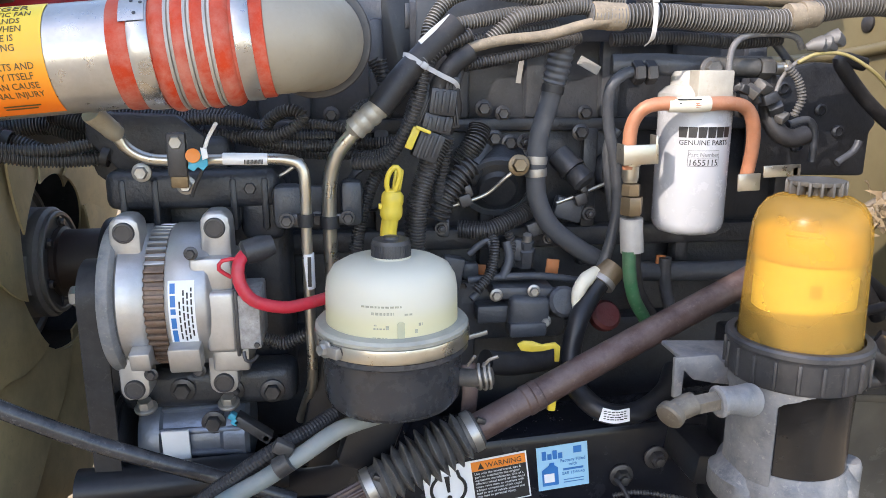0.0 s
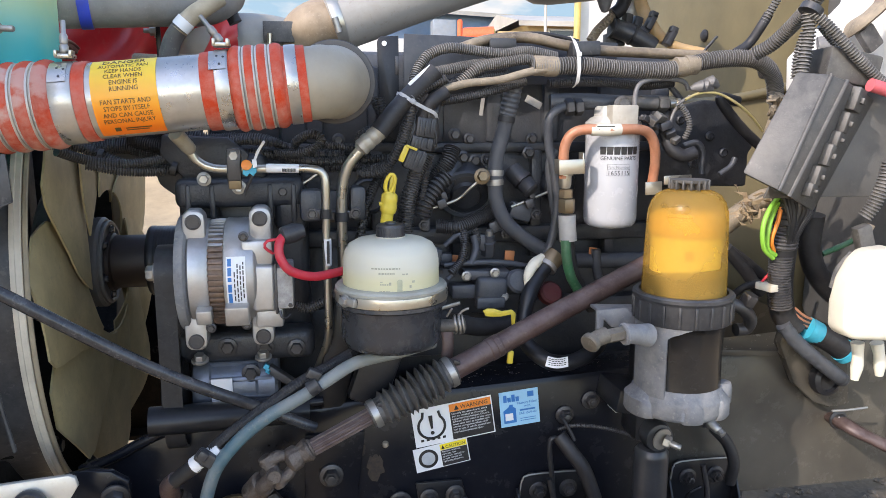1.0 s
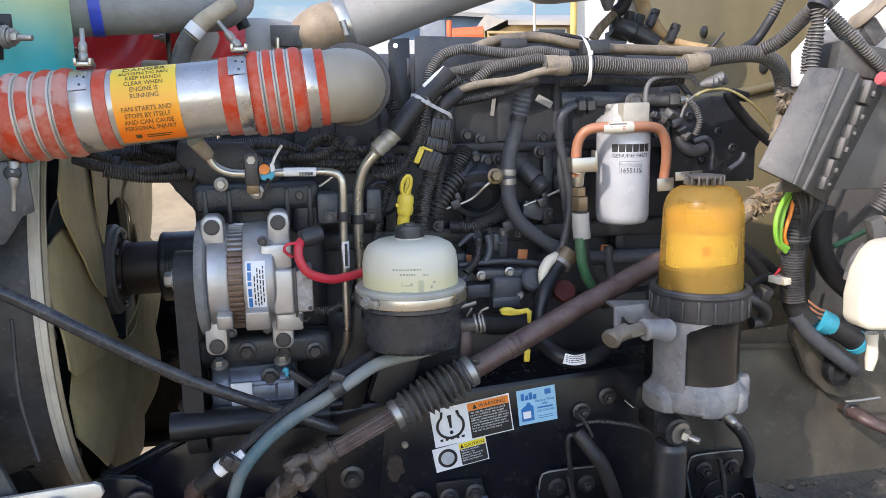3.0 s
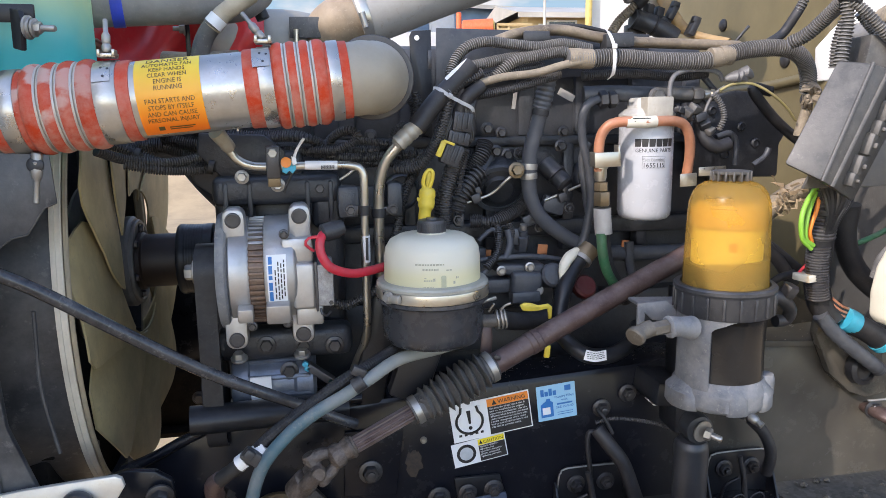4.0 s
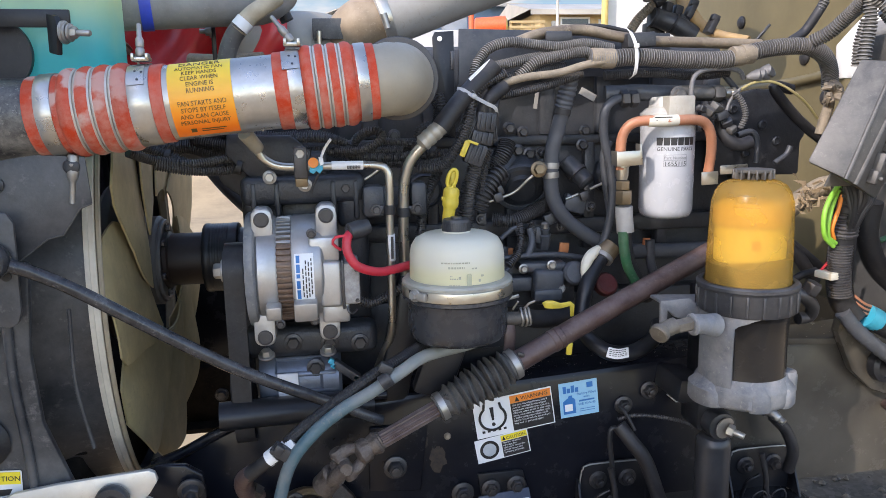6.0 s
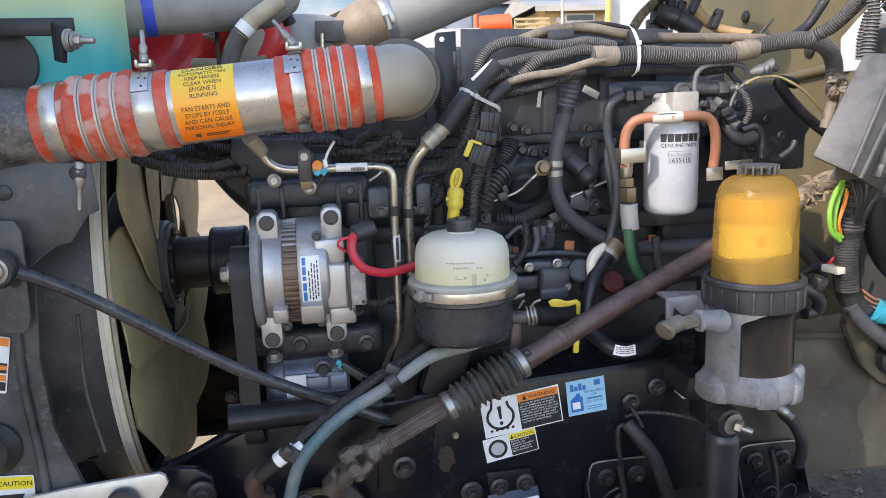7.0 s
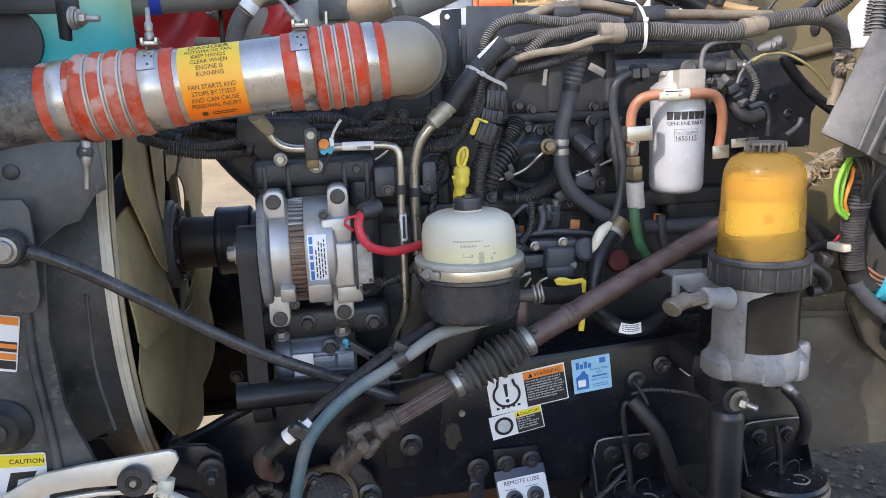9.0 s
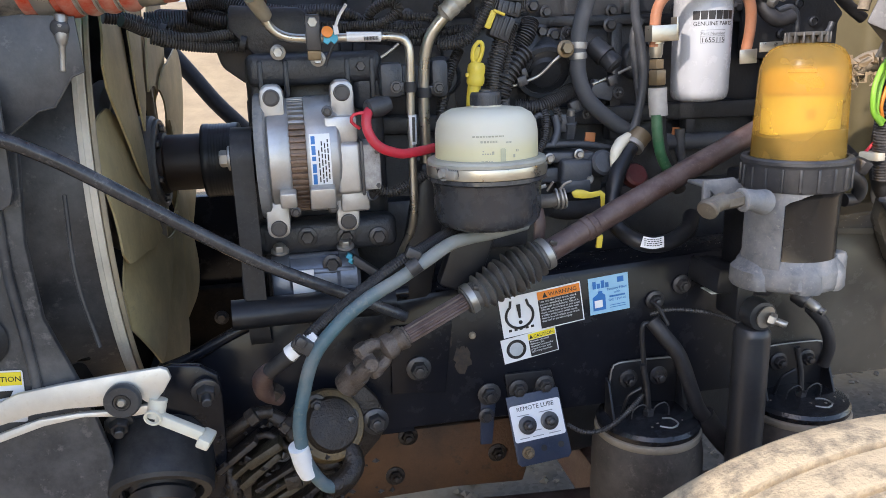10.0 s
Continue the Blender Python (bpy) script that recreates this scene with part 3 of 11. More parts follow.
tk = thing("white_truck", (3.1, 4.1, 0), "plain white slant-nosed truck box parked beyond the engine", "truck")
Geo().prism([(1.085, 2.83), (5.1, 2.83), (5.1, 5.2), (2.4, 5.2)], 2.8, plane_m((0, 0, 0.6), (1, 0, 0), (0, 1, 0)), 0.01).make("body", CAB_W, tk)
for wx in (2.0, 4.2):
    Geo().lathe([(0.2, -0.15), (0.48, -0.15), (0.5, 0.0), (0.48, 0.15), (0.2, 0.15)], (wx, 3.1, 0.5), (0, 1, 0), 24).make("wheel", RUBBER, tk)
for nm, x, y, h, r, m, lb in (("yellow_post", 1.066, 2.8, 2.6, 0.0145, POST_Y, "slim yellow post beside the white truck box"),
                              ("lamp_post", 8.02, 25.0, 5.6, 0.05, ROOF_P, "slim pale post at the yard's edge"),
                              ("marker_post", (5.802, 29.000, 5.264)[0], 29.0, (5.802, 29.000, 5.264)[2], 0.11, ORANGE_F, "orange marker post at the yard's edge")):
    g = Geo().lathe([(r * 1.6, 0), (r * 1.6, 0.3), (r, 0.35), (r, h), (r * 0.6, h + 0.05)], (x, y, 0), seg=12)
    tagged(g.make(nm, m), lb, "post")
mx = thing("orange_mixer_tank", (5.2, 24.0, 0), "orange-red tank on legs across the yard", "tank")
Geo().lathe([(0.05, -0.53), (0.22, -0.51), (0.26, -0.46), (0.265, 0.50), (0.05, 0.53)], (5.425, 24.000, 4.181), (1, -0.25, 0.03), 28).make("drum", ORANGE_F, mx)
Geo().lathe([(0.05, 0.51), (0.20, 0.515), (0.19, 0.54), (0.05, 0.56)], (5.425, 24.000, 4.181), (1, -0.25, 0.03), 28).make("end_cap", POST_Y, mx)
for lx in ((5.123, 24.000, 4.179)[0], (5.729, 24.000, 4.182)[0]):
    Geo().tube([(lx, 24.0, 0), (lx, 24.0, 4.0)], 0.07).make("leg", BLACK, mx)



def sky_backdrop():
    """Pale blue sky with thin cloud low over the yard, far behind everything."""
    m = bpy.data.materials.new("far_sky")
    m.use_nodes = True
    n, l = links_of(m)
    n.remove(n["Principled BSDF"])
    em, nz, cr, tc = (n.new("ShaderNode" + k) for k in ("Emission", "TexNoise", "ValToRGB", "TexCoord"))
    mp = n.new("ShaderNodeMapping")
    mp.inputs["Scale"].default_value = (0.012, 0.012, 0.035)
    l.new(tc.outputs["Object"], mp.inputs["Vector"])
    l.new(mp.outputs[0], nz.inputs["Vector"])
    nz.inputs["Scale"].default_value, nz.inputs["Detail"].default_value = 1.6, 6
    e = cr.color_ramp.elements
    e[0].position, e[0].color = 0.47, (0.20, 0.32, 0.42, 1)
    e[1].position, e[1].color = 0.60, (0.42, 0.45, 0.47, 1)
    l.new(nz.outputs["Fac"], cr.inputs["Fac"])
    l.new(cr.outputs[0], em.inputs["Color"])
    l.new(em.outputs[0], n["Material Output"].inputs["Surface"])
    g = Geo()
    k = 24
    vs = [(380 * math.sin(a), 380 * math.cos(a), z) for a in np.linspace(-1.25, 1.25, k + 1) for z in (-2.0, 150.0)]
    g.add(vs, [(2 * i, 2 * i + 2, 2 * i + 3, 2 * i + 1) for i in range(k)])
    tagged(g.make("backdrop", m), "pale blue sky with thin cloud", "sky", kind="structure")


sky_backdrop()

# ---------------------------------------------------------------- truck: frame, cab front, radiator shroud
RAIL_Y = 0.833


def frame_rail():
    """The near chassis rail: a C section with its flanges turned inwards."""
    g = Geo()
    top = lambda x: 1.050 + 0.06 * (x - 0.25)
    bot = lambda x: 0.810 + 0.0 * x
    xs = [-0.30, -0.1, 0.1, 0.3, 0.6, 1.0, 1.6, 2.4]
    t, w = 0.008, 0.085
    sec = lambda x: [(RAIL_Y, bot(x)), (RAIL_Y, bot(x) + 0.01), (RAIL_Y, top(x) - 0.012), (RAIL_Y + 0.004, top(x) - 0.003), (RAIL_Y + 0.013, top(x)),
                     (RAIL_Y + w, top(x)), (RAIL_Y + w, top(x) - t), (RAIL_Y + t, top(x) - t - 0.004), (RAIL_Y + t, bot(x) + t), (RAIL_Y + w, bot(x) + t), (RAIL_Y + w, bot(x))]
    n = 11
    vs = [(x, y, z) for x in xs for y, z in sec(x)]
    fs = [(i * n + j, i * n + (j + 1) % n, (i + 1) * n + (j + 1) % n, (i + 1) * n + j) for i in range(len(xs) - 1) for j in range(n)]
    fs += [tuple(range(n)), tuple((len(xs) - 1) * n + j for j in range(n))]
    rail = g.add(vs, fs).make("frame_rail", RAIL_M)
    tagged(rail, "black painted steel truck frame rail", "frame rail")
    # the rail across, on the far side
    h = Geo()
    h.box((0.9, 1.75, 0.93), (3.0, 0.08, 0.25), bevel=0.006)
    tagged(h.make("frame_rail", RAIL_M), "black painted far frame rail of the truck", "frame rail")
    return rail


rail = frame_rail()
STAIN_M = grimy("rust_stain", (0.040, 0.026, 0.016), 0.7, dust=1.4, dust_color=(0.008, 0.009, 0.012), scale=60, bump=0.2)
for cx_, cz_, rx_, rz_, seed_ in ((0.022, 0.918, 0.016, 0.026, 3), (0.0, 0.950, 0.006, 0.012, 5)):
    rs = random.Random(seed_)
    st = Geo()
    ring_ = [(cx_ + rx_ * rs.uniform(0.6, 1.1) * math.cos(t), RAIL_Y - 0.0007, cz_ + rz_ * rs.uniform(0.6, 1.1) * math.sin(t)) for t in np.linspace(0, 2 * math.pi, 22, endpoint=False)]
    st.add([(cx_, RAIL_Y - 0.0009, cz_)] + ring_, [(0, 1 + (i + 1) % 22, 1 + i) for i in range(22)]).make("rust_stain", STAIN_M, rail, "brown rust stain")
Geo().lathe([(0.0058, 0), (0.0058, 0.003), (0.004, 0.006), (0.002, 0.0065)], (0.038, RAIL_Y, 0.956), (0, -1, 0), 16).make("plug", TAN_BAND, rail, "pale worn plug")
c = Geo()
c.box((-0.62, 1.3, 0.87), (0.16, 0.90, 0.20), bevel=0.01)
cmo = c.make("cross_member", MATT)
tagged(cmo, "black steel front cross member between the rails", "cross member")
for yy in (0.93, 1.05, 1.55, 1.67):
    Geo().hexhead((-0.54, yy, 0.90), (1, 0, 0), 0.012, 0.014).make("bolt", BOLT_D, cmo)
Geo().box((-0.62, 1.3, 0.974), (0.18, 0.90, 0.008), bevel=0.002).make("top_flange", MATT, cmo)


def cab_front():
    cab = thing("truck_cab", (1.1, 1.3, 0.5), "beige and white truck cab front behind the engine", "truck cab")
    b = Geo()
    b.box((1.45, 1.745, 1.75), (0.75, 0.91, 1.5), bevel=0.03, seg=3)
    fw = b.make("firewall", CAB_M, cab, "dusty beige firewall")
    for yy, zz in ((1.75, 1.72), (1.45, 1.60), (1.62, 1.45), (1.36, 1.50), (1.9, 1.55)):
        Geo().lathe([(0.018, 0), (0.018, 0.006), (0.010, 0.012)], (1.076, yy, zz), (-1, 0, 0), 14).make("plug", RUBBER, fw)
    Geo().tube([(1.07, 2.0, 1.55), (1.065, 1.8, 1.53), (1.065, 1.5, 1.54), (1.065, 1.3, 1.56)], 0.012).make("bead", CAB_M, fw)
    # painted corner panel of the cowl, in the sun
    p = Geo()
    p.prism([(0.93, 1.30), (1.20, 1.28), (1.45, 1.36), (1.45, 2.3), (1.10, 2.3), (1.0, 1.9), (0.94, 1.62)], 0.04,
            plane_m((0, 0.52, 0), (1, 0, 0), (0, 0, 1)), 0.008)
    p.make("cowl_panel", CAB_W, cab, "white painted cowl panel")
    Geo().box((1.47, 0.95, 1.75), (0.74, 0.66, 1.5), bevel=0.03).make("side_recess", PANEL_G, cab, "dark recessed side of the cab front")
    w = Geo().prism([(p_[0], p_[2]) for p_ in ((0.884, 1.050, 1.533), (1.290, 1.050, 1.554), (1.249, 1.050, 1.904), (0.987, 1.050, 1.894), (0.989, 1.050, 1.711), (0.911, 1.050, 1.633), (0.879, 1.050, 1.600))], 0.03, plane_m((0, 1.08, 0), (1, 0, 0), (0, 0, 1)), 0.006)
    w.make("cowl_corner", CAB_W, cab, "white painted cowl corner")
    st = Geo().tube([(1.017, 0.980, 1.732), (1.002, 0.980, 1.695), (0.975, 0.990, 1.665), (0.975, 1.030, 1.651)], 0.021, 12, flat=0.4)
    st.make("hood_strap", TAN_T, cab, "dusty grey strap")
    Geo().tube([(0.891, 1.000, 1.615), (0.911, 0.990, 1.618), (0.936, 0.990, 1.610)], 0.02, 20).make("hinge_boss", LOOM_G, cab)
    Geo().box((0.999, 1.000, 1.634), (0.05, 0.02, 0.035), (0, 50, 0), 0.006).make("hinge_plate", LOOM_G, cab)
    return cab


cab_front()


def open_hood():
    """The unseen hood, tipped forward past the radiator, added to shade the engine bay."""
    h = thing("unseen_shade_hood", (-1.3, 1.29, 0.6), "unseen white hood tipped forward, outlined to shade the engine bay", "hood")
    n, k = 14, 40
    vs = []
    for off in (0.0, 0.03):
        for i in range(n + 1):
            q = i / n
            for j in range(k + 1):
                y = -0.42 + 3.10 * j / k
                near = min(y, 2.26 - y)
                # width and top edge are set by where the shadow has to end
                top = float(np.interp(near, [-0.42, -0.40, -0.36, -0.10, 0.2], [2.20, 2.28, 2.33, 2.395, 2.40]))
                bulge = 0.16 * math.sin(math.pi * j / k) ** 2
                vs.append((-0.90 - bulge - off, y, 0.62 + (top - 0.62) * q))
    m1 = (n + 1) * (k + 1)
    fs = []
    for i in range(n):
        for j in range(k):
            f = (i * (k + 1) + j, i * (k + 1) + j + 1, (i + 1) * (k + 1) + j + 1, (i + 1) * (k + 1) + j)
            fs += [f, tuple(x + m1 for x in f[::-1])]
    Geo().add(vs, fs).make("shell", CAB_W, h)
    for yy in (0.45, 2.1):
        Geo().tube([(-0.95, yy, 0.62), (-0.80, yy, 0.55), (-0.70, yy + (0.12 if yy < 1 else -0.12), 0.62)], 0.02).make("hinge_link", BLACK, h)
    return h


open_hood()

FAN_Y, FAN_Z = 1.201, 1.208


# made-up bolted block that keeps sunlit ground from showing under the far rail
fh = thing("dark_gap_block", (-0.47, 1.72, 0.65), "added black block that darkens the gap under the far rail", "bracket")
Geo().box((-0.45, 1.72, 0.735), (0.34, 0.08, 0.165), bevel=0.01).make("body", MATT, fh)
Geo().box((-0.45, 1.70, 0.655), (0.36, 0.14, 0.014), bevel=0.003).make("foot", MATT, fh)
for xx in (-0.58, -0.45, -0.32):
    Geo().hexhead((xx, 1.679, 0.735), (0, -1, 0), 0.013, 0.014).make("bolt", BOLT_D, fh)


def radiator_shroud():
    s = thing("radiator_shroud", (-0.55, FAN_Y, 0.9), "dusty black plastic radiator fan shroud with a pale rim", "fan shroud")
    n = 96
    ang = np.linspace(0, 2 * np.pi, n, endpoint=False)
    ca, sa = np.cos(ang), np.sin(ang)

    def square(hy, hz, p=7.0):
        k = (np.abs(ca) ** p + np.abs(sa) ** p) ** (-1 / p)
        return FAN_Y + hy * ca * k, np.minimum(FAN_Z + 0.03 + hz * sa * k, 1.522)

    # a round bell runs back from the rim, then flares out to the square frame of the radiator
    rows = [(-0.478, FAN_Y + 0.404 * ca, FAN_Z + 0.404 * sa), (-0.468, FAN_Y + 0.411 * ca, FAN_Z + 0.411 * sa), (-0.479, FAN_Y + 0.4145 * ca, FAN_Z + 0.4145 * sa)]
    for x, r in ((-0.500, 0.415), (-0.535, 0.417), (-0.565, 0.421), (-0.585, 0.430)):
        rows.append((x, FAN_Y + r * ca, FAN_Z + r * sa))
    y1, z1 = square(0.458, 0.56)
    rows.append((-0.597, (FAN_Y + 0.44 * ca) * 0.4 + y1 * 0.6, (FAN_Z + 0.44 * sa) * 0.4 + z1 * 0.6))
    rows.append((-0.610, *square(0.462, 0.60)))
    rows.append((-0.660, *square(0.464, 0.605)))
    vs = [(x, yy[i], zz[i]) for x, yy, zz in rows for i in range(n)]
    fs = [(r * n + i, r * n + (i + 1) % n, (r + 1) * n + (i + 1) % n, (r + 1) * n + i) for r in range(len(rows) - 1) for i in range(n)]
    Geo().add(vs, fs).make("shroud_body", SHROUD_M, s)
    rim = Geo()
    prof = [(0.4125, -0.4665), (0.4170, -0.4665), (0.4185, -0.468), (0.4185, -0.4745), (0.4205, -0.4755), (0.4205, -0.4815), (0.4125, -0.4815), (0.4125, -0.4665)]
    rim.lathe(prof, (0, FAN_Y, FAN_Z), (1, 0, 0), 128)
    rim.make("rim", TRIM_M, s, "pale dusty aluminium rim")
    lip_m = grimy("tan_lip", (0.30, 0.25, 0.17), 0.6, dust=0.4)
    bead = Geo().lathe([(0.4125, -0.461), (0.4140, -0.4585), (0.4165, -0.4585), (0.4178, -0.460), (0.4178, -0.4645), (0.4155, -0.4655), (0.4125, -0.4655), (0.4125, -0.461)], (0, FAN_Y, FAN_Z), (1, 0, 0), 128)
    bead.make("rim_bead", lip_m, s, "dusty tan bead on the rim's edge")
    inner = Geo().lathe([(0.398, -0.476), (0.405, -0.463), (0.4115, -0.461), (0.4115, -0.478), (0.398, -0.480), (0.398, -0.476)], (0, FAN_Y, FAN_Z), (1, 0, 0), 128)
    inner.make("rim_lip", lip_m, s, "tan dusty inner lip")
    return s


radiator_shroud()


def radiator():
    r = thing("radiator", (-0.7, FAN_Y, 0.6), "black truck radiator with side frame behind the shroud", "radiator")
    core = Geo().box((-0.70, 1.288, 1.05), (0.06, 1.08, 0.85), bevel=0.005)
    core.make("core", BLACK, r)
    for c_, s_ in (((-0.675, 0.765, 0.96), (0.13, 0.03, 0.94)), ((-0.66, 1.87, 1.18), (0.12, 0.03, 1.35))):
        Geo().box(c_, s_, bevel=0.006).make("side_frame", SHROUD_M, r)
    return r


radiator()


HUB_M = grimy("fan_clutch_grey", (0.18, 0.17, 0.16), 0.5, 0.3, dust=0.4, dust_color=(0.16, 0.14, 0.115), scale=14, bump=0.2)


FAN_TURN, FAN_PITCH = -0.07, 0.017


def engine_fan():
    f = thing("engine_fan", (-0.50, FAN_Y, FAN_Z), "olive plastic engine cooling fan on a dark hub", "engine fan")
    c = (0, FAN_Y, FAN_Z)
    plate = Geo().lathe([(0.05, -0.552), (0.150, -0.552), (0.154, -0.545), (0.150, -0.530), (0.138, -0.524), (0.134, -0.518), (0.126, -0.518), (0.122, -0.524), (0.112, -0.524), (0.108, -0.516), (0.098, -0.514), (0.05, -0.514)], c, (1, 0, 0), 72)
    plate.make("centre_plate", HUB_M, f, "dusty ridged centre plate")
    Geo().lathe([(0.05, -0.516), (0.084, -0.516), (0.0875, -0.511), (0.0875, -0.488), (0.0855, -0.485), (0.0855, -0.482), (0.0875, -0.479), (0.0875, -0.468), (0.083, -0.463), (0.05, -0.463)], c, (1, 0, 0), 64).make("clutch_drum", HUB_M, f, "dull grey fan clutch drum")
    flange = Geo().lathe([(0.03, -0.464), (0.080, -0.463), (0.081, -0.458), (0.079, -0.4555), (0.074, -0.4555), (0.070, -0.459), (0.03, -0.459)], c, (1, 0, 0), 64).make("flange", HUB_M, f)
    for k in range(6):
        a = 2 * math.pi * k / 6 + 0.35
        q = (-0.4585, FAN_Y + 0.063 * math.cos(a), FAN_Z + 0.063 * math.sin(a))
        Geo().hexhead(q, (1, 0, 0), 0.0065, 0.008).make("bolt", BOLT_D, flange)
    # printed tag on the drum's near side
    tag = Geo()
    tp = [(-0.484 + dx, FAN_Y - 0.0879 * math.cos(t), FAN_Z + 0.0879 * math.sin(t)) for t in np.linspace(-0.36, 0.34, 9) for dx in (0.0, 0.009)]
    tag.add(tp, [(2 * i, 2 * i + 1, 2 * i + 3, 2 * i + 2) for i in range(8)])
    tag.make("bar_label", grimy("grey_tag", (0.30, 0.29, 0.27), 0.5, dust=0.5, bump=0, scale=60), f, "worn grey printed tag")
    blades = 9
    for k in range(blades):
        a0 = 2 * math.pi * k / blades + FAN_TURN
        g = Geo()
        nr, nc = 14, 10
        vs = []
        for side in (0.0016, -0.0016):
            for i in range(nr):
                q = i / (nr - 1)
                rr = 0.140 + q * 0.240
                # the edge towards the engine leads at the tip and trails at the root
                edge = a0 + radians(float(np.interp(rr, (0.14, 0.178, 0.25, 0.30, 0.36, 0.38), (34, 25, 10, 4.5, 0, -4))))
                span = radians(float(np.interp(rr, (0.14, 0.20, 0.30, 0.36, 0.372, 0.38), (60, 55, 44, 33, 28, 19))))
                for j in range(nc):
                    u = j / (nc - 1)
                    ax = -0.458 - (1 - u) * FAN_PITCH + 0.006 * math.sin(math.pi * u) + side
                    th = edge - (1 - u) * span
                    vs.append((ax, FAN_Y + rr * math.cos(th), FAN_Z + rr * math.sin(th)))
        n1 = nr * nc
        fs = []
        for i in range(nr - 1):
            for j in range(nc - 1):
                q4 = (i * nc + j, i * nc + j + 1, (i + 1) * nc + j + 1, (i + 1) * nc + j)
                fs += [q4, tuple(x + n1 for x in q4[::-1])]
        rim = [j for j in range(nc)] + [i * nc + nc - 1 for i in range(1, nr)] + [(nr - 1) * nc + j for j in range(nc - 2, -1, -1)] + [i * nc for i in range(nr - 2, 0, -1)]
        fs += [(rim[i], rim[(i + 1) % len(rim)], rim[(i + 1) % len(rim)] + n1, rim[i] + n1) for i in range(len(rim))]
        g.add(vs, fs).make("blade", FAN_M, f)
    return f


engine_fan()


SHAFT_M = grimy("brown_bearing_sleeve", (0.022, 0.013, 0.010), 0.5, 0.1, dust=0.3, dust_color=(0.05, 0.032, 0.024), bump=0.1)


def fan_drive():
    d = thing("fan_drive", (-0.36, FAN_Y, FAN_Z), "black fan drive shaft and belt pulley on the engine", "fan drive")
    c = (0, FAN_Y, FAN_Z)
    Geo().lathe([(0.03, -0.459), (0.056, -0.458), (0.056, -0.450), (0.0515, -0.447), (0.0515, -0.390), (0.050, -0.384), (0.03, -0.384)], c, (1, 0, 0), 48).make("shaft", SHAFT_M, d, "dark brown bearing sleeve")
    prof = [(0.045, -0.383), (0.0665, -0.383), (0.0686, -0.380), (0.0686, -0.372)]
    for k in range(8):
        prof += [(0.0674, -0.3695 + 0.005 * k), (0.0674, -0.3685 + 0.005 * k), (0.0680, -0.3665 + 0.005 * k), (0.0680, -0.3660 + 0.005 * k)]
    prof += [(0.0686, -0.328), (0.0686, -0.318), (0.066, -0.315), (0.045, -0.315)]
    Geo().lathe(prof, c, (1, 0, 0), 56).make("pulley", BLACK, d)
    Geo().lathe([(0.03, -0.316), (0.058, -0.316), (0.058, -0.24), (0.03, -0.24)], c, (1, 0, 0), 40).make("bearing_housing", CAST, d)
    return d


fan_drive()
# the cooling package sits a few degrees askew of the rail
SKEW = Matrix.Translation((-0.47, 0.78, 0)) @ Matrix.Rotation(radians(5), 4, "Z") @ Matrix.Translation((0.47, -0.78, 0))
for ob in list(scene.objects):
    if ob.parent is None and ob.name in ("radiator_shroud", "radiator"):
        ob.matrix_basis = SKEW @ ob.matrix_basis

# ---------------------------------------------------------------- engine
def engine_block():
    e = thing("engine_block", (0.4, 1.3, 0.8), "dusty dark cast iron diesel engine block and head", "engine")
    Geo().box((0.2275, 1.30, 1.03), (0.945, 0.56, 0.56), bevel=0.02).make("block", CAST, e)
    Geo().box((0.27, 1.02, 1.05), (0.84, 0.06, 0.20), bevel=0.012).make("side_flange", CAST, e)
    Geo().box((-0.235, 1.28, 1.15), (0.10, 0.56, 0.40), bevel=0.03).make("gear_cover", CAST, e)
    Geo().box((0.2175, 1.28, 1.36), (0.825, 0.56, 0.15), bevel=0.012).make("cylinder_head", CAST, e)
    for k in range(6):
        Geo().box((-0.10 + 0.145 * k, 1.0, 1.33), (0.022, 0.03, 0.20), bevel=0.006).make("rib", CAST, e)
    Geo().box((0.2175, 0.996, 1.432), (0.805, 0.02, 0.018), bevel=0.004).make("gasket_rail", CAST, e)
    Geo().box((0.2175, 0.996, 1.275), (0.805, 0.03, 0.03), bevel=0.006).make("lower_rail", CAST, e)
    Geo().box((0.24, 1.27, 1.515), (0.72, 0.54, 0.165), bevel=0.02).make("valve_cover", CAST2, e)
    Geo().box((-0.165, 1.27, 1.475), (0.16, 0.46, 0.15), bevel=0.02).make("front_housing", CAST, e)
    for k in range(7):
        Geo().box((-0.06 + 0.105 * k, 0.996, 1.505), (0.030, 0.02, 0.13), bevel=0.008).make("cover_rib", CAST2, e)
    for k in range(6):
        Geo().hexhead((-0.02 + 0.115 * k, 0.989, 1.447), (0, -1, 0), 0.0075, 0.009).make("bolt", BOLT_D, e)
    # round ports below the head with their caps
    for x, z, r in ((0.205, 1.375, 0.036), (0.375, 1.365, 0.030), (0.03, 1.35, 0.03)):
        Geo().lathe([(r * 1.1, 0), (r * 1.1, 0.012), (r, 0.020), (r * 0.9, 0.022), (r * 0.84, 0.018), (r * 0.2, 0.018)], (x, 0.995, z), (0, -1, 0), 32).make("port_cover", CAST, e)
    # lower side covers
    for c_, s_ in (((0.20, 0.985, 1.18), (0.14, 0.07, 0.09)), ((0.27, 0.96, 1.17), (0.05, 0.05, 0.06)), ((0.12, 0.99, 1.12), (0.10, 0.08, 0.12))):
        Geo().box(c_, s_, bevel=0.012).make("side_housing", CAST2, e)
    for x, z in ((0.15, 1.215), (0.25, 1.215), (0.25, 1.15), (0.15, 1.15)):
        Geo().hexhead((x, 0.958, z), (0, -1, 0), 0.007, 0.008).make("bolt", BOLT_D, e)
    return e


engine_block()


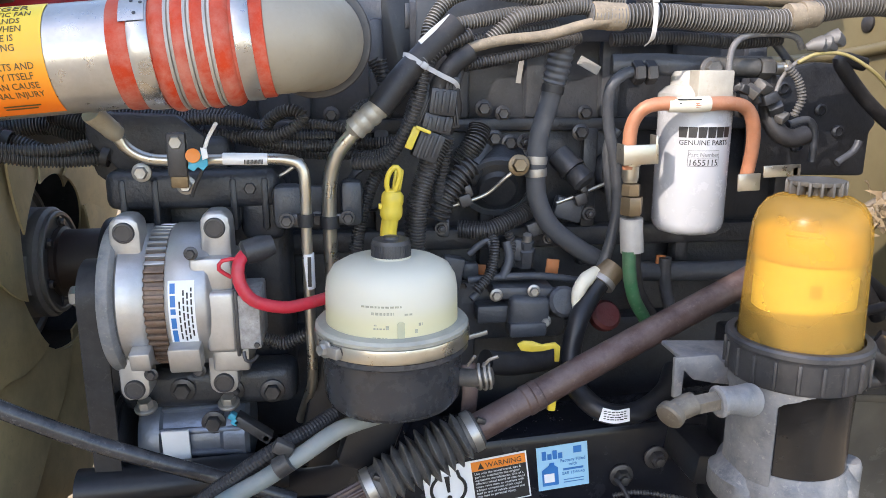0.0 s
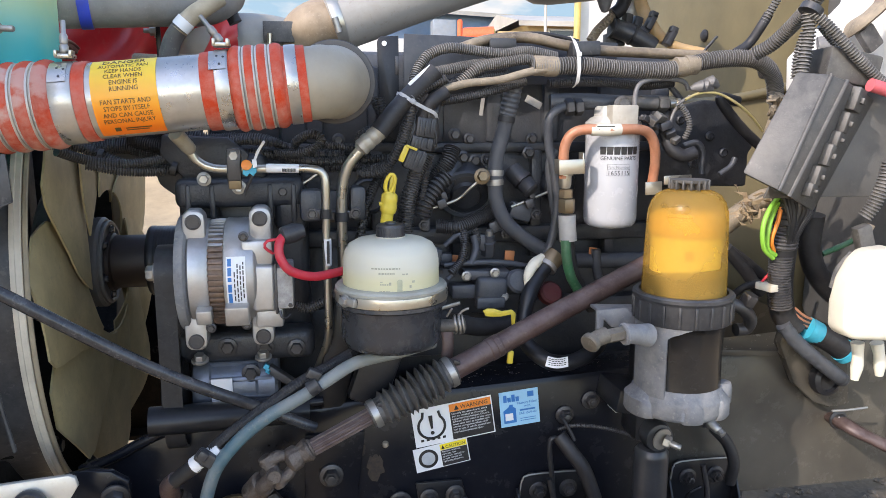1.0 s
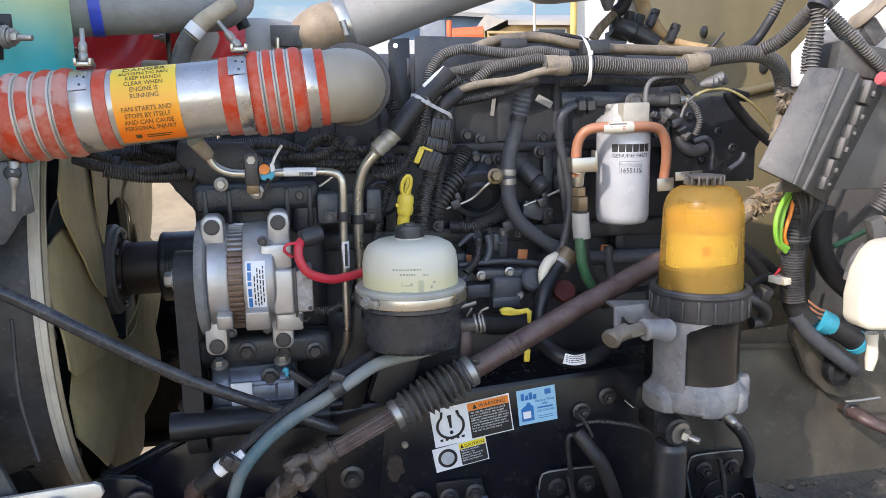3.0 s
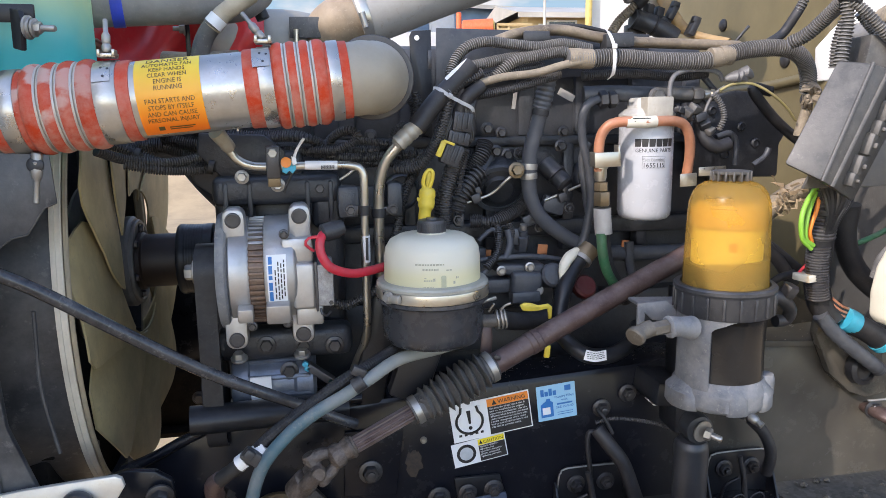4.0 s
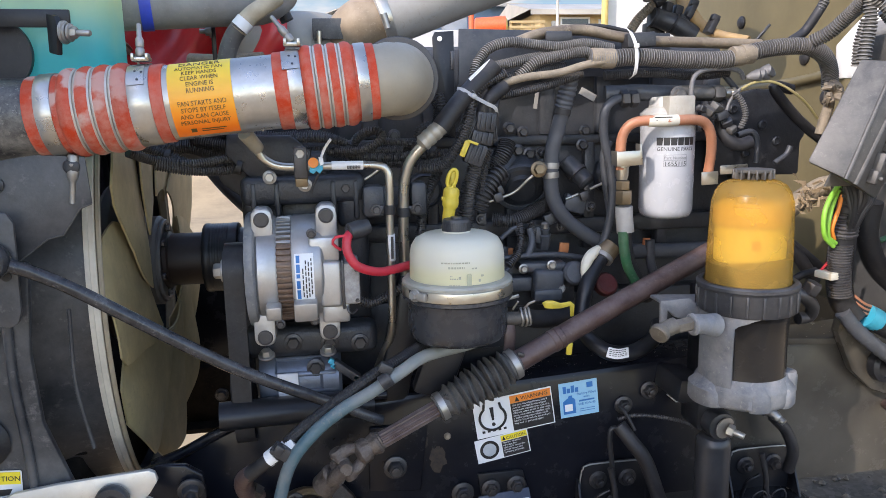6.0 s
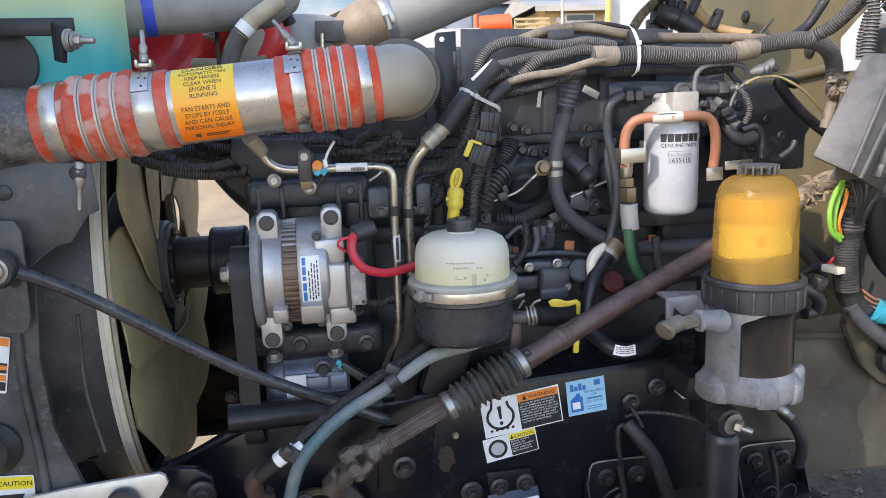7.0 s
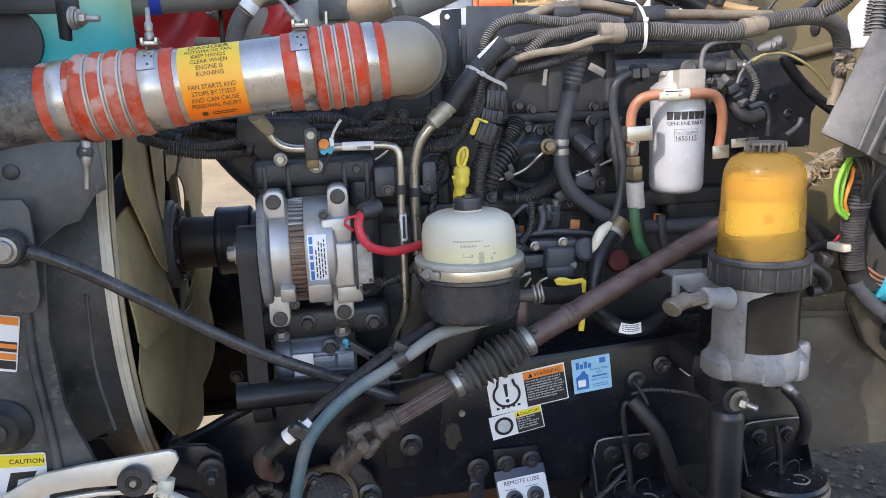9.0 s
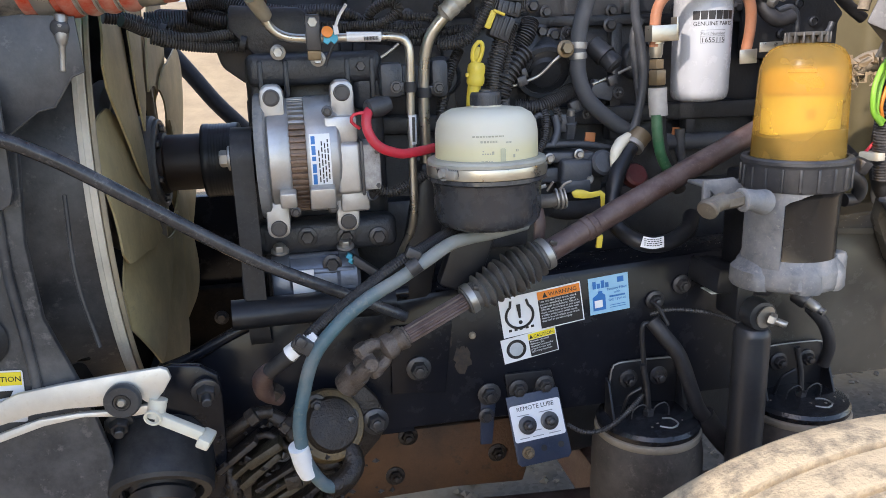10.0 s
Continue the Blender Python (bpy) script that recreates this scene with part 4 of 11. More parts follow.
def cover_panel():
    """Upright black panel over the valve cover, with its holed flange."""
    p = thing("cover_panel", (0.1, 0.97, 1.5), "black sheet metal panel with a drilled flange on the engine", "panel")
    m = plane_m((0, 0.965, 0), (1, 0, 0), (0, 0, 1))
    g = Geo()
    g.prism([(0.088, 1.47), (0.12, 1.47), (0.15, 1.535), (0.47, 1.545), (0.47, 1.613), (0.092, 1.622)], 0.004, m, 0.0008)
    g.make("sheet", grimy("navy_black_sheet", (0.022, 0.026, 0.034), 0.4, dust=0.35, dust_color=(0.10, 0.095, 0.09), bump=0.1), p)
    f = Geo()
    f.prism([(0.050, 1.46), (0.082, 1.44), (0.082, 1.618), (0.050, 1.616), (0.046, 1.608)], 0.004, m @ Matrix.Translation((0, 0, 0.006)), 0.0008)
    f.make("flange", BLACK, p)
    Geo().lathe([(0.0042, 0), (0.0042, 0.0012), (0.003, 0.0014)], (0.058, 0.9545, 1.605), (0, -1, 0), 14).make("rivet", PAPER, p)
    Geo().box((0.079, 0.9535, 1.57), (0.006, 0.0015, 0.03), bevel=0.0005).make("slot_edge", BOLT_D, p)
    return p


cover_panel()


RING_M = grimy("dusty_steel_ring", (0.50, 0.46, 0.41), 0.4, 0.5, dust=0.5, dust_color=(0.50, 0.42, 0.34), bump=0.05)


def charge_air_pipe():
    """Polished tube with two ringed silicone boots, clamps and a cast elbow."""
    p = thing("charge_air_pipe", (-0.29, 0.715, 1.44), "polished aluminium charge air pipe with dusty orange silicone boots", "charge air pipe")
    A = lambda x: V((x, 0.715, 1.508 + 0.09 * (x + 0.293)))
    ax = (1, 0, 0.09)
    L = math.sqrt(1 + 0.09 ** 2)
    x0 = -0.8

    def turned(prof, mat, name, label=""):
        g = Geo().lathe([(r, (x - x0) * L) for r, x in prof], A(x0), ax, 56, up=(0, 0, 1))
        return g.make(name, mat, p, label)

    turned([(0.046, -0.345), (0.0478, -0.345), (0.0478, -0.12), (0.046, -0.12)], PIPE_M, "tube")

    def boot(xa, xb, rings, hi):
        """Ringed silicone sleeve: bulges between double steel rings."""
        r = 0.0500
        xs = [rings[0] - (rings[1] - rings[0])] + list(rings) + [rings[-1] + (rings[1] - rings[0]) * 1.1]
        prof = [(0.048, xa), (r - 0.0006, xa + 0.0004), (r, xa + 0.002), (r, xs[0])]
        for i in range(len(xs) - 1):
            for k in range(1, 13):
                q = k / 12
                prof.append((r + hi * max(0.0, math.sin(math.pi * q)) ** 0.55, xs[i] + (xs[i + 1] - xs[i]) * q))
        prof += [(r, xb - 0.002), (r - 0.0006, xb - 0.0004), (0.048, xb)]
        turned(prof, SILIC, "boot", "dusty orange silicone boot")
        for x in rings:
            for dx in (-0.0025, 0.0025):
                turned([(r + 0.0014 + 0.0025 * math.sin(t), x + dx + 0.0025 * math.cos(t)) for t in np.linspace(0, 2 * np.pi, 9)], RING_M, "ring")

    boot(-0.495, -0.332, (-0.435, -0.415, -0.394), 0.0058)
    boot(-0.198, -0.0674, (-0.146, -0.130, -0.1135), 0.0052)
    for xc, w in ((-0.471, 0.0095), (-0.360, 0.0130), (-0.1715, 0.0085), (-0.086, 0.0072)):
        turned([(0.0495, xc - w), (0.0512, xc - w), (0.0516, xc - w + 0.001), (0.0516, xc + w - 0.001), (0.0512, xc + w), (0.0495, xc + w)], PIPE_M, "clamp_band", "bright steel clamp band")
    # T-bolt clamps stand on the boots' tops
    for xc, lean in ((-0.362, 0.0), (-0.175, -0.75)):
        c = V(A(xc)) + V((0, -0.012, 0.056))
        k = Geo()
        k.box(c + V((0, 0.004, 0.001)), (0.022, 0.020, 0.006), bevel=0.002)
        k.box(c + V((-0.0085, 0, 0.004)), (0.004, 0.016, 0.008), bevel=0.001)
        k.box(c + V((0.0085, 0, 0.004)), (0.004, 0.016, 0.008), bevel=0.001)
        k.make("clamp_bridge", STEEL, p)
        pl = Geo().lathe([(0.0519, -0.0105), (0.0527, -0.0105), (0.0527, 0.0105), (0.0519, 0.0105), (0.0519, -0.0105)], A(xc), ax, 14, up=(0, 0, 1), arc=(112, 152))
        tg_ = pl.make("clamp_tongue", PIPE_M, p)
        for th_, dx_ in ((128, -0.004), (131, 0.004), (144, 0.0)):
            q_ = radians(th_)
            Geo().lathe([(0.0016, 0), (0.0016, 0.0006), (0.0008, 0.0008)], A(xc + dx_) + 0.0527 * (V((0, 1, 0)) * math.cos(q_) + V((0, 0, 1)) * math.sin(q_)), (0, math.cos(q_), math.sin(q_)), 10).make("rivet", BOLT_D, tg_)
        d = V((lean, 0.15, 1.0))
        d /= np.linalg.norm(d)
        s = Geo()
        s.lathe([(0.0045, 0), (0.0056, 0.002), (0.0056, 0.009), (0.0042, 0.011), (0.0052, 0.013), (0.0052, 0.021), (0.0036, 0.024), (0.0030, 0.025), (0.0028, 0.040), (0.002, 0.041)], c + V((0, 0, 0.004)), d, 18)
        s.make("clamp_bolt", BOLT, p)
    # one clamp bolt hangs below
    d = V((-0.12, 0.0, -1.0))
    s = Geo()
    s.lathe([(0.006, 0), (0.0075, 0.003), (0.0065, 0.010), (0.0076, 0.012), (0.0065, 0.018), (0.0076, 0.021), (0.0066, 0.030), (0.0044, 0.034), (0.0036, 0.036), (0.0034, 0.062), (0.0024, 0.063)], (-0.453, 0.700, 1.443), d, 18)
    s.make("clamp_bolt", BOLT, p)
    # black tapering pipe that leads in from the cooler
    t = Geo()
    path = spline([A(-0.93) + V((0, 0.02, -0.13)), A(-0.80) + V((0, 0.01, -0.055)), A(-0.68) + V((0, 0, -0.014)), A(-0.56), A(-0.483)], 0.01)
    t.skin(path, np.linspace(0.072, 0.0478, len(path)), 48)
    t.make("inlet_pipe", grimy("chipped_black_pipe", (0.022, 0.023, 0.026), 0.34, dust=0.7, dust_color=(0.25, 0.235, 0.21), scale=16, bump=0.15, settle=-0.5, speck=1.0), p, "chipped black painted inlet pipe")
    # cast elbow
    e = Geo()
    path = spline([A(-0.08), A(-0.055), A(-0.050) + V((0, 0.004, 0.001)), V((-0.039, 0.742, 1.531)), V((-0.031, 0.785, 1.533)), V((-0.029, 0.88, 1.533))], 0.006)
    e.skin(path, np.interp(np.linspace(0, 1, len(path)), [0, 0.3, 0.5, 1], [0.0475, 0.0485, 0.051, 0.049]), 48)
    e.make("elbow", ELBOW_M, p, "dull sand-cast elbow")
    r = Geo().lathe([(0.050, -0.0016), (0.0585, -0.0016), (0.0595, 0), (0.0585, 0.0016), (0.050, 0.0016), (0.049, 0)], (-0.031, 0.790, 1.534), (0.16, 1, 0.0), 72)
    r.make("elbow_rim", BOLT_D, p, "dark rim bead")

    # warning label bent round the tube
    R = 0.0481
    w_ = basis(ax, (0, 0, 1))[2]

    def bend_at(xc, th0, rr):
        def f(co):
            th = th0 + co.y / rr
            q = A(xc) + V(ax) / L * co.x + (rr + co.z) * (V((0, -1, 0)) * math.cos(th) + w_ * math.sin(th))
            return Vector(q)
        return f

    lab = Geo()
    cols, rows_ = 8, 26
    x_l, x_r, y_b, y_t = -0.0385, 0.0385, -0.057, 0.062
    vs = []
    bend = bend_at(-0.287, radians(2), R)
    for i in range(rows_ + 1):
        for j in range(cols + 1):
            vs.append(bend(Vector((x_l + (x_r - x_l) * j / cols, y_b + (y_t - y_b) * i / rows_, 0.0004))))
    lab.add([tuple(v) for v in vs], [(i * (cols + 1) + j, i * (cols + 1) + j + 1, (i + 1) * (cols + 1) + j + 1, (i + 1) * (cols + 1) + j) for i in range(rows_) for j in range(cols)])
    lm = label_fade()
    lb = lab.make("warning_label", lm, p, "yellow and orange printed warning label")
    words = [("DANGER", 0.0125, 0.0405), ("AUTOMATIC FAN", 0.0082, 0.0318), ("KEEP HANDS", 0.0082, 0.0236), ("CLEAR WHEN", 0.0082, 0.0154), ("ENGINE IS", 0.0082, 0.0072), ("RUNNING", 0.0082, -0.001),
             ("FAN STARTS AND", 0.0082, -0.0165), ("STOPS BY ITSELF", 0.0082, -0.0247), ("AND CAN CAUSE", 0.0082, -0.0329), ("PERSONAL INJURY", 0.0082, -0.0411)]
    for w, s, y in words:
        letters(w, s, None, INK_O, "lettering", lb, lambda co, y=y: bend(Vector((co.x, co.y + y + 0.0075, co.z + 0.0007))), align="CENTER", depth=0.00015, wide=1.02 if s > 0.01 else 0.9)
    for y, w in ((-0.0435, 0.034), (-0.0470, 0.030)):
        g = Geo()
        q = [bend(Vector((x, yy, 0.0009))) for x, yy in ((-0.008, y), (-0.008 + w * 0.9, y), (-0.008 + w * 0.9, y + 0.0018), (-0.008, y + 0.0018))]
        g.add([tuple(v) for v in q], [(0, 1, 2, 3)]).make("print_bar", INK_O, lb)
    q = [bend(Vector((x, yy, 0.0009))) for x, yy in ((-0.021, -0.0475), (-0.014, -0.0475), (-0.014, -0.0405), (-0.021, -0.0405))]
    Geo().add([tuple(v) for v in q], [(0, 1, 2, 3)]).make("print_mark", INK_O, lb)
    return p


def label_fade():
    """Yellow at the top of the label turning to orange below."""
    m = grimy("yellow_orange_label", (0.9, 0.45, 0.03), 0.4, dust=0.06, bump=0.0, vary=0.03)
    n, l = links_of(m)
    tc = n.new("ShaderNodeTexCoord")
    sep = n.new("ShaderNodeSeparateXYZ")
    l.new(tc.outputs["Object"], sep.inputs[0])
    cr = n.new("ShaderNodeValToRGB")
    mr = n.new("ShaderNodeMapRange")
    mr.inputs["From Min"].default_value, mr.inputs["From Max"].default_value = 1.46, 1.555
    l.new(sep.outputs["Z"], mr.inputs["Value"])
    l.new(mr.outputs[0], cr.inputs["Fac"])
    e = cr.color_ramp.elements
    e[0].position, e[0].color = 0.12, (0.96, 0.20, 0.006, 1)
    e[1].position, e[1].color = 0.95, (0.86, 0.60, 0.04, 1)
    hs = [x for x in n if x.bl_idname == "ShaderNodeHueSaturation"][0]
    l.new(cr.outputs["Color"], hs.inputs["Color"])
    return m


charge_air_pipe()


REG_M = grimy("regulator_grey", (0.36, 0.35, 0.34), 0.6, 0.2, dust=0.6, dust_color=(0.17, 0.15, 0.13), scale=70, bump=0.5, vary=0.3, settle=0.0)


def alternator():
    a = thing("alternator", (-0.19, 0.84, 1.16), "silver cast aluminium alternator with a printed label", "alternator")
    Y, Z = 0.842, 1.254
    ax = (1, 0, 0)

    def turned(prof, mat, name, seg=56, label=""):
        return Geo().lathe([(r, x) for r, x in prof], (0, Y, Z), ax, seg).make(name, mat, a, label)

    turned([(0.05, -0.262), (0.086, -0.262), (0.088, -0.258), (0.088, -0.250), (0.084, -0.247), (0.05, -0.247)], ALU_D, "fan_guard")
    turned([(0.05, -0.248), (0.078, -0.247), (0.081, -0.244), (0.081, -0.221), (0.078, -0.217), (0.05, -0.217)], ALU, "front_housing")
    turned([(0.05, -0.218), (0.0755, -0.2175), (0.0755, -0.1955), (0.05, -0.195)], STATOR, "stator", label="brown laminated stator band")
    turned([(0.05, -0.196), (0.080, -0.1955), (0.0815, -0.193), (0.0815, -0.155), (0.079, -0.151), (0.070, -0.147), (0.066, -0.140), (0.03, -0.138)], ALU, "rear_housing")
    # cooling bars across the stator gap; upper ones get bright metal as painted reflection
    for k in range(54):
        t = 2 * math.pi * k / 54
        Geo().box((-0.2065, Y + 0.0772 * math.cos(t), Z + 0.0772 * math.sin(t)), (0.021, 0.006, 0.0042), (math.degrees(t), 0, 0), 0.0006).make("cooling_bar", ALU if 25 < math.degrees(t) < 155 and (math.degrees(t) < 100 or math.sin(t) > 0.62) else STATOR, a)
    # mounting ears with their bolts
    for u, v, up in ((-0.236, 1.337, 1), (-0.143, 1.340, 1), (-0.241, 1.160, -1), (-0.145, 1.163, -1)):
        g = Geo()
        m = plane_m((u, 0.792, v), (1, 0, 0), (0, 0, 1))
        s = up
        o = [(-0.016, -0.055 * s), (0.016, -0.055 * s), (0.016, 0.0), (0.015, 0.010 * s), (0.008, 0.0175 * s), (-0.008, 0.0175 * s), (-0.015, 0.010 * s), (-0.016, 0.0)]
        if s < 0:
            o = o[::-1]
        if s > 0:
            g.prism(o, 0.034, m @ Matrix.Translation((0, 0, -0.030)), 0.004)
        else:
            g.prism([(x, y * 0.8) for x, y in o], 0.034, m @ Matrix.Translation((0, 0, -0.030)), 0.004)
        ear = g.make("mounting_ear", ALU, a)
        Geo().lathe([(0.0112, 0), (0.0112, 0.0035), (0.0104, 0.0048), (0.0088, 0.0050), (0.0082, 0.0044), (0.001, 0.0044)], (u, 0.789, v), (0, -1, 0), 28).make("bolt", BOLT_D, ear)
    # small cast pads on the rear housing and the two lugs on the seam
    for c_, s_, t_ in (((-0.178, 0.765, 1.205), (0.034, 0.02, 0.030), 14), ((-0.224, 0.766, 1.205), (0.022, 0.02, 0.022), 14)):
        Geo().box(c_, s_, (t_, 0, 0), 0.003).make("cast_pad", ALU, a)
    for x, z in ((-0.165, 1.318), (-0.216, 1.186), (-0.166, 1.188)):
        Geo().hexhead((x, 0.766, z), (0, -1, 0), 0.005, 0.006).make("screw", BOLT_D, a)
    # rear regulator box
    Geo().box((-0.148, 0.806, 1.292), (0.044, 0.066, 0.036), bevel=0.004).make("upper_block", ALU, a)
    Geo().box((-0.140, 0.804, 1.240), (0.034, 0.074, 0.070), bevel=0.006, seg=3).make("regulator_box", ALU, a)
    Geo().box((-0.1225, 0.800, 1.240), (0.004, 0.078, 0.074), bevel=0.0015).make("gasket", BOLT_D, a)
    Geo().box((-0.110, 0.797, 1.241), (0.024, 0.070, 0.062), bevel=0.0035).make("terminal_cover", REG_M, a, "grainy grey terminal cover")
    Geo().box((-0.134, 0.810, 1.193), (0.040, 0.060, 0.030), bevel=0.004).make("lower_block", ALU, a)
    Geo().tube([(-0.118, 0.766, 1.207), (-0.116, 0.762, 1.199), (-0.110, 0.764, 1.196), (-0.104, 0.770, 1.200)], 0.002, 8).make("ground_wire", BOLT_D, a)
    for x_, z_ in ((-0.103, 1.262), (-0.103, 1.216)):
        Geo().hexhead((x_, 0.7615, z_), (0, -1, 0), 0.0032, 0.003, washer=False).make("screw", BOLT_D, a)
    # label
    R = 0.0822

    def onto(co):
        t = co.y / R
        return Vector((-0.1755 + co.x, Y - (R + co.z) * math.cos(t), Z + (R + co.z) * math.sin(t)))

    lab = Geo()
    n = 10
    vs = [tuple(onto(Vector((x, -0.036 + 0.072 * i / n, 0.0)))) for i in range(n + 1) for x in (-0.0155, 0.0115)]
    lb = lab.add(vs, [(2 * i, 2 * i + 1, 2 * i + 3, 2 * i + 2) for i in range(n)]).make("rating_label", PAPER, a, "white printed rating label")
    bars = Geo()
    for x, ya, yb in ((-0.005, -0.030, 0.012), (-0.0008, -0.032, 0.026), (0.0032, -0.030, 0.018), (0.0072, -0.026, 0.026)):
        k = ya
        rng = random.Random(int(x * 1e5))
        while k < yb:
            w = rng.uniform(0.004, 0.009)
            for x2 in (x,):
                bars.add([tuple(onto(Vector((xx, yy, 0.0004)))) for xx, yy in ((x2, k), (x2 + 0.0017, k), (x2 + 0.0017, k + w), (x2, k + w))], [(0, 1, 2, 3)])
            k += w + 0.0018
    bars.make("print_bars", INK, lb)
    bb = Geo()
    for ya, yb in ((-0.033, -0.018), (-0.016, -0.004), (0.000, 0.006), (0.008, 0.020), (0.022, 0.033)):
        bb.add([tuple(onto(Vector((xx, yy, 0.0004)))) for xx, yy in ((-0.0135, ya), (-0.0082, ya), (-0.0082, yb), (-0.0135, yb))], [(0, 1, 2, 3)])
    bb.make("brand_bar", BLUE_D, lb)
    # shaft nut and pulley with belt grooves
    turned([(0.02, -0.300), (0.034, -0.299), (0.036, -0.295), (0.032, -0.291), (0.036, -0.287), (0.032, -0.283), (0.036, -0.279), (0.032, -0.275), (0.036, -0.271), (0.034, -0.267), (0.02, -0.265)], BLACK, "pulley", 40)
    Geo().hexhead((-0.300, Y, Z), (-1, 0, 0), 0.012, 0.016).make("shaft_nut", BOLT, a)
    return a


alternator()


def serpentine_belt():
    """Ribbed belt round the alternator, compressor and crank pulleys."""
    b = Geo()
    x0, x1 = -0.297, -0.268
    pts = [(0.881, 1.02), (0.881, 1.15), (0.8805, 1.25)] + [(0.842 + 0.0385 * math.cos(radians(t)), 1.254 + 0.0385 * math.sin(radians(t))) for t in range(10, 180, 12)] + [(0.8035, 1.25), (0.802, 1.15), (0.802, 1.02)]
    pts += [(0.842 + 0.040 * math.cos(radians(t)), 1.02 + 0.040 * math.sin(radians(t))) for t in range(190, 360, 14)]
    n = len(pts)
    vs, fs = [], []
    cen = [V((0.842, np.clip(z, 1.02, 1.254))) for y, z in pts]
    for (y, z), c in zip(pts, cen):
        d = V((y, z)) - c
        d /= np.linalg.norm(d) + 1e-9
        for x, k in ((x0, 0), (x1, 0), (x1, 0.004), (x0, 0.004)):
            vs.append((x, y + d[0] * k, z + d[1] * k))
    for i in range(n):
        j = (i + 1) % n
        for q in range(4):
            fs.append((i * 4 + q, i * 4 + (q + 1) % 4, j * 4 + (q + 1) % 4, j * 4 + q))
    b.add(vs, fs)
    ob = b.make("serpentine_belt", RUBBER)
    return tagged(ob, "black ribbed rubber drive belt round the pulleys", "drive belt")


serpentine_belt()


def fluid_reservoir():
    r = thing("fluid_reservoir", (0.041, 0.73, 1.14), "milky plastic fluid reservoir in a black pot with a steel clamp", "reservoir")
    c = (0.041, 0.73, 0)
    top = Geo().lathe([(0.066, 1.222), (0.0685, 1.232), (0.0688, 1.245), (0.0682, 1.285), (0.066, 1.298), (0.060, 1.308), (0.048, 1.3145), (0.030, 1.3165), (0.021, 1.317), (0.021, 1.319), (0.010, 1.319)], c, seg=64)
    top.make("tank", MILKY, r, "milky translucent tank with pale fluid")
    cap = Geo()
    pr = [(0.0195, 1.310), (0.0202, 1.312), (0.0202, 1.332), (0.0185, 1.3355), (0.0085, 1.336), (0.008, 1.3385), (0.002, 1.339)]
    cap.lathe(pr, c, seg=48)
    for k in range(40):
        t = 2 * math.pi * k / 40
        cap.box((c[0] + 0.0200 * math.cos(t), c[1] + 0.0200 * math.sin(t), 1.322), (0.0012, 0.0015, 0.019), (0, 0, math.degrees(t)), 0)
    cap.make("cap", PLASTIC, r, "ribbed black screw cap")
    pot = Geo().lathe([(0.03, 1.1575), (0.056, 1.159), (0.066, 1.163), (0.071, 1.170), (0.0725, 1.18), (0.073, 1.215), (0.075, 1.221), (0.080, 1.224), (0.0795, 1.229), (0.069, 1.230)], c, seg=64)
    pot.make("pot", grimy("pot_plastic", (0.030, 0.032, 0.038), 0.28, dust=0.2, dust_color=(0.13, 0.125, 0.12), bump=0.04, speck=0.3), r, "matt black lower pot")
    band = Geo().lathe([(0.0765, 1.2295), (0.0805, 1.2300), (0.0810, 1.2315), (0.0810, 1.2425), (0.0805, 1.2440), (0.0765, 1.2445)], c, seg=72)
    band.make("clamp_band", STEEL, r, "worn stainless steel clamp band")
    flange = Geo().lathe([(0.066, 1.244), (0.0795, 1.2445), (0.0800, 1.2485), (0.0775, 1.2515), (0.0685, 1.253)], c, seg=72)
    flange.make("flange", grimy("grey_lip", (0.30, 0.30, 0.26), 0.4, dust=0.3, dust_color=(0.45, 0.43, 0.36)), r, "dusty grey lip")
    # worm screw of the clamp
    d = V((-0.80, -0.60, 0))
    p = V(c) + d * 0.083 + V((0, 0, 1.239))
    s = Geo()
    s.box(p + V((0.006, -0.008, -0.001)), (0.018, 0.009, 0.012), (0, 0, -48), 0.002)
    s.hexhead(p + d * 0.002, (-0.72, -0.68, 0.1), 0.0062, 0.008, washer=True)
    s.make("clamp_screw", BOLT, r)
    for k in range(13):
        t = radians(206 + k * 2.0)
        Geo().box((c[0] + 0.0816 * math.cos(t), c[1] + 0.0816 * math.sin(t), 1.239), (0.001, 0.0011, 0.011), (0, 18, math.degrees(t)), 0).make("clamp_slot", BOLT_D, r)
    # level marks printed on the tank
    R = 0.0690

    def onto(x, z):
        t = radians(-90) + x / R
        return (c[0] + (R + 0.0004) * math.cos(t), c[1] + (R + 0.0004) * math.sin(t), z)
    g = Geo()
    marks = [(-0.022, 1.262, .012, .0016), (-0.0215, 1.2655, .003, .0016), (-0.010, 1.262, .003, .004), (-0.023, 1.252, .014, .0022), (-0.020, 1.246, .003, .0016), (-0.014, 1.243, .009, .0035),
             (-0.034, 1.2835, .04, .002), (-0.024, 1.2765, .022, .0028), (0.008, 1.2755, .008, .002), (0.022, 1.264, .004, .003), (0.018, 1.257, .003, .004), (0.023, 1.250, .003, .002)]
    rng = random.Random(4)
    for x, z, w, h in marks:
        k = 0.0
        while k < w:
            q = min(rng.uniform(0.0015, 0.004), w - k)
            g.add([onto(x + k, z), onto(x + k + q, z), onto(x + k + q, z + h), onto(x + k, z + h)], [(0, 1, 2, 3)])
            k += q + 0.001
    g.make("level_print", grimy("worn_print", (0.30, 0.30, 0.22), 0.5, dust=0.9, dust_color=(0.66, 0.64, 0.48), scale=120, bump=0), r)
    w = Geo()
    w.add([onto(0.001, 1.245), onto(0.008, 1.245), onto(0.008, 1.268), onto(0.0065, 1.2695), onto(0.0025, 1.2695), onto(0.001, 1.268)], [(0, 1, 2, 3, 4, 5)])
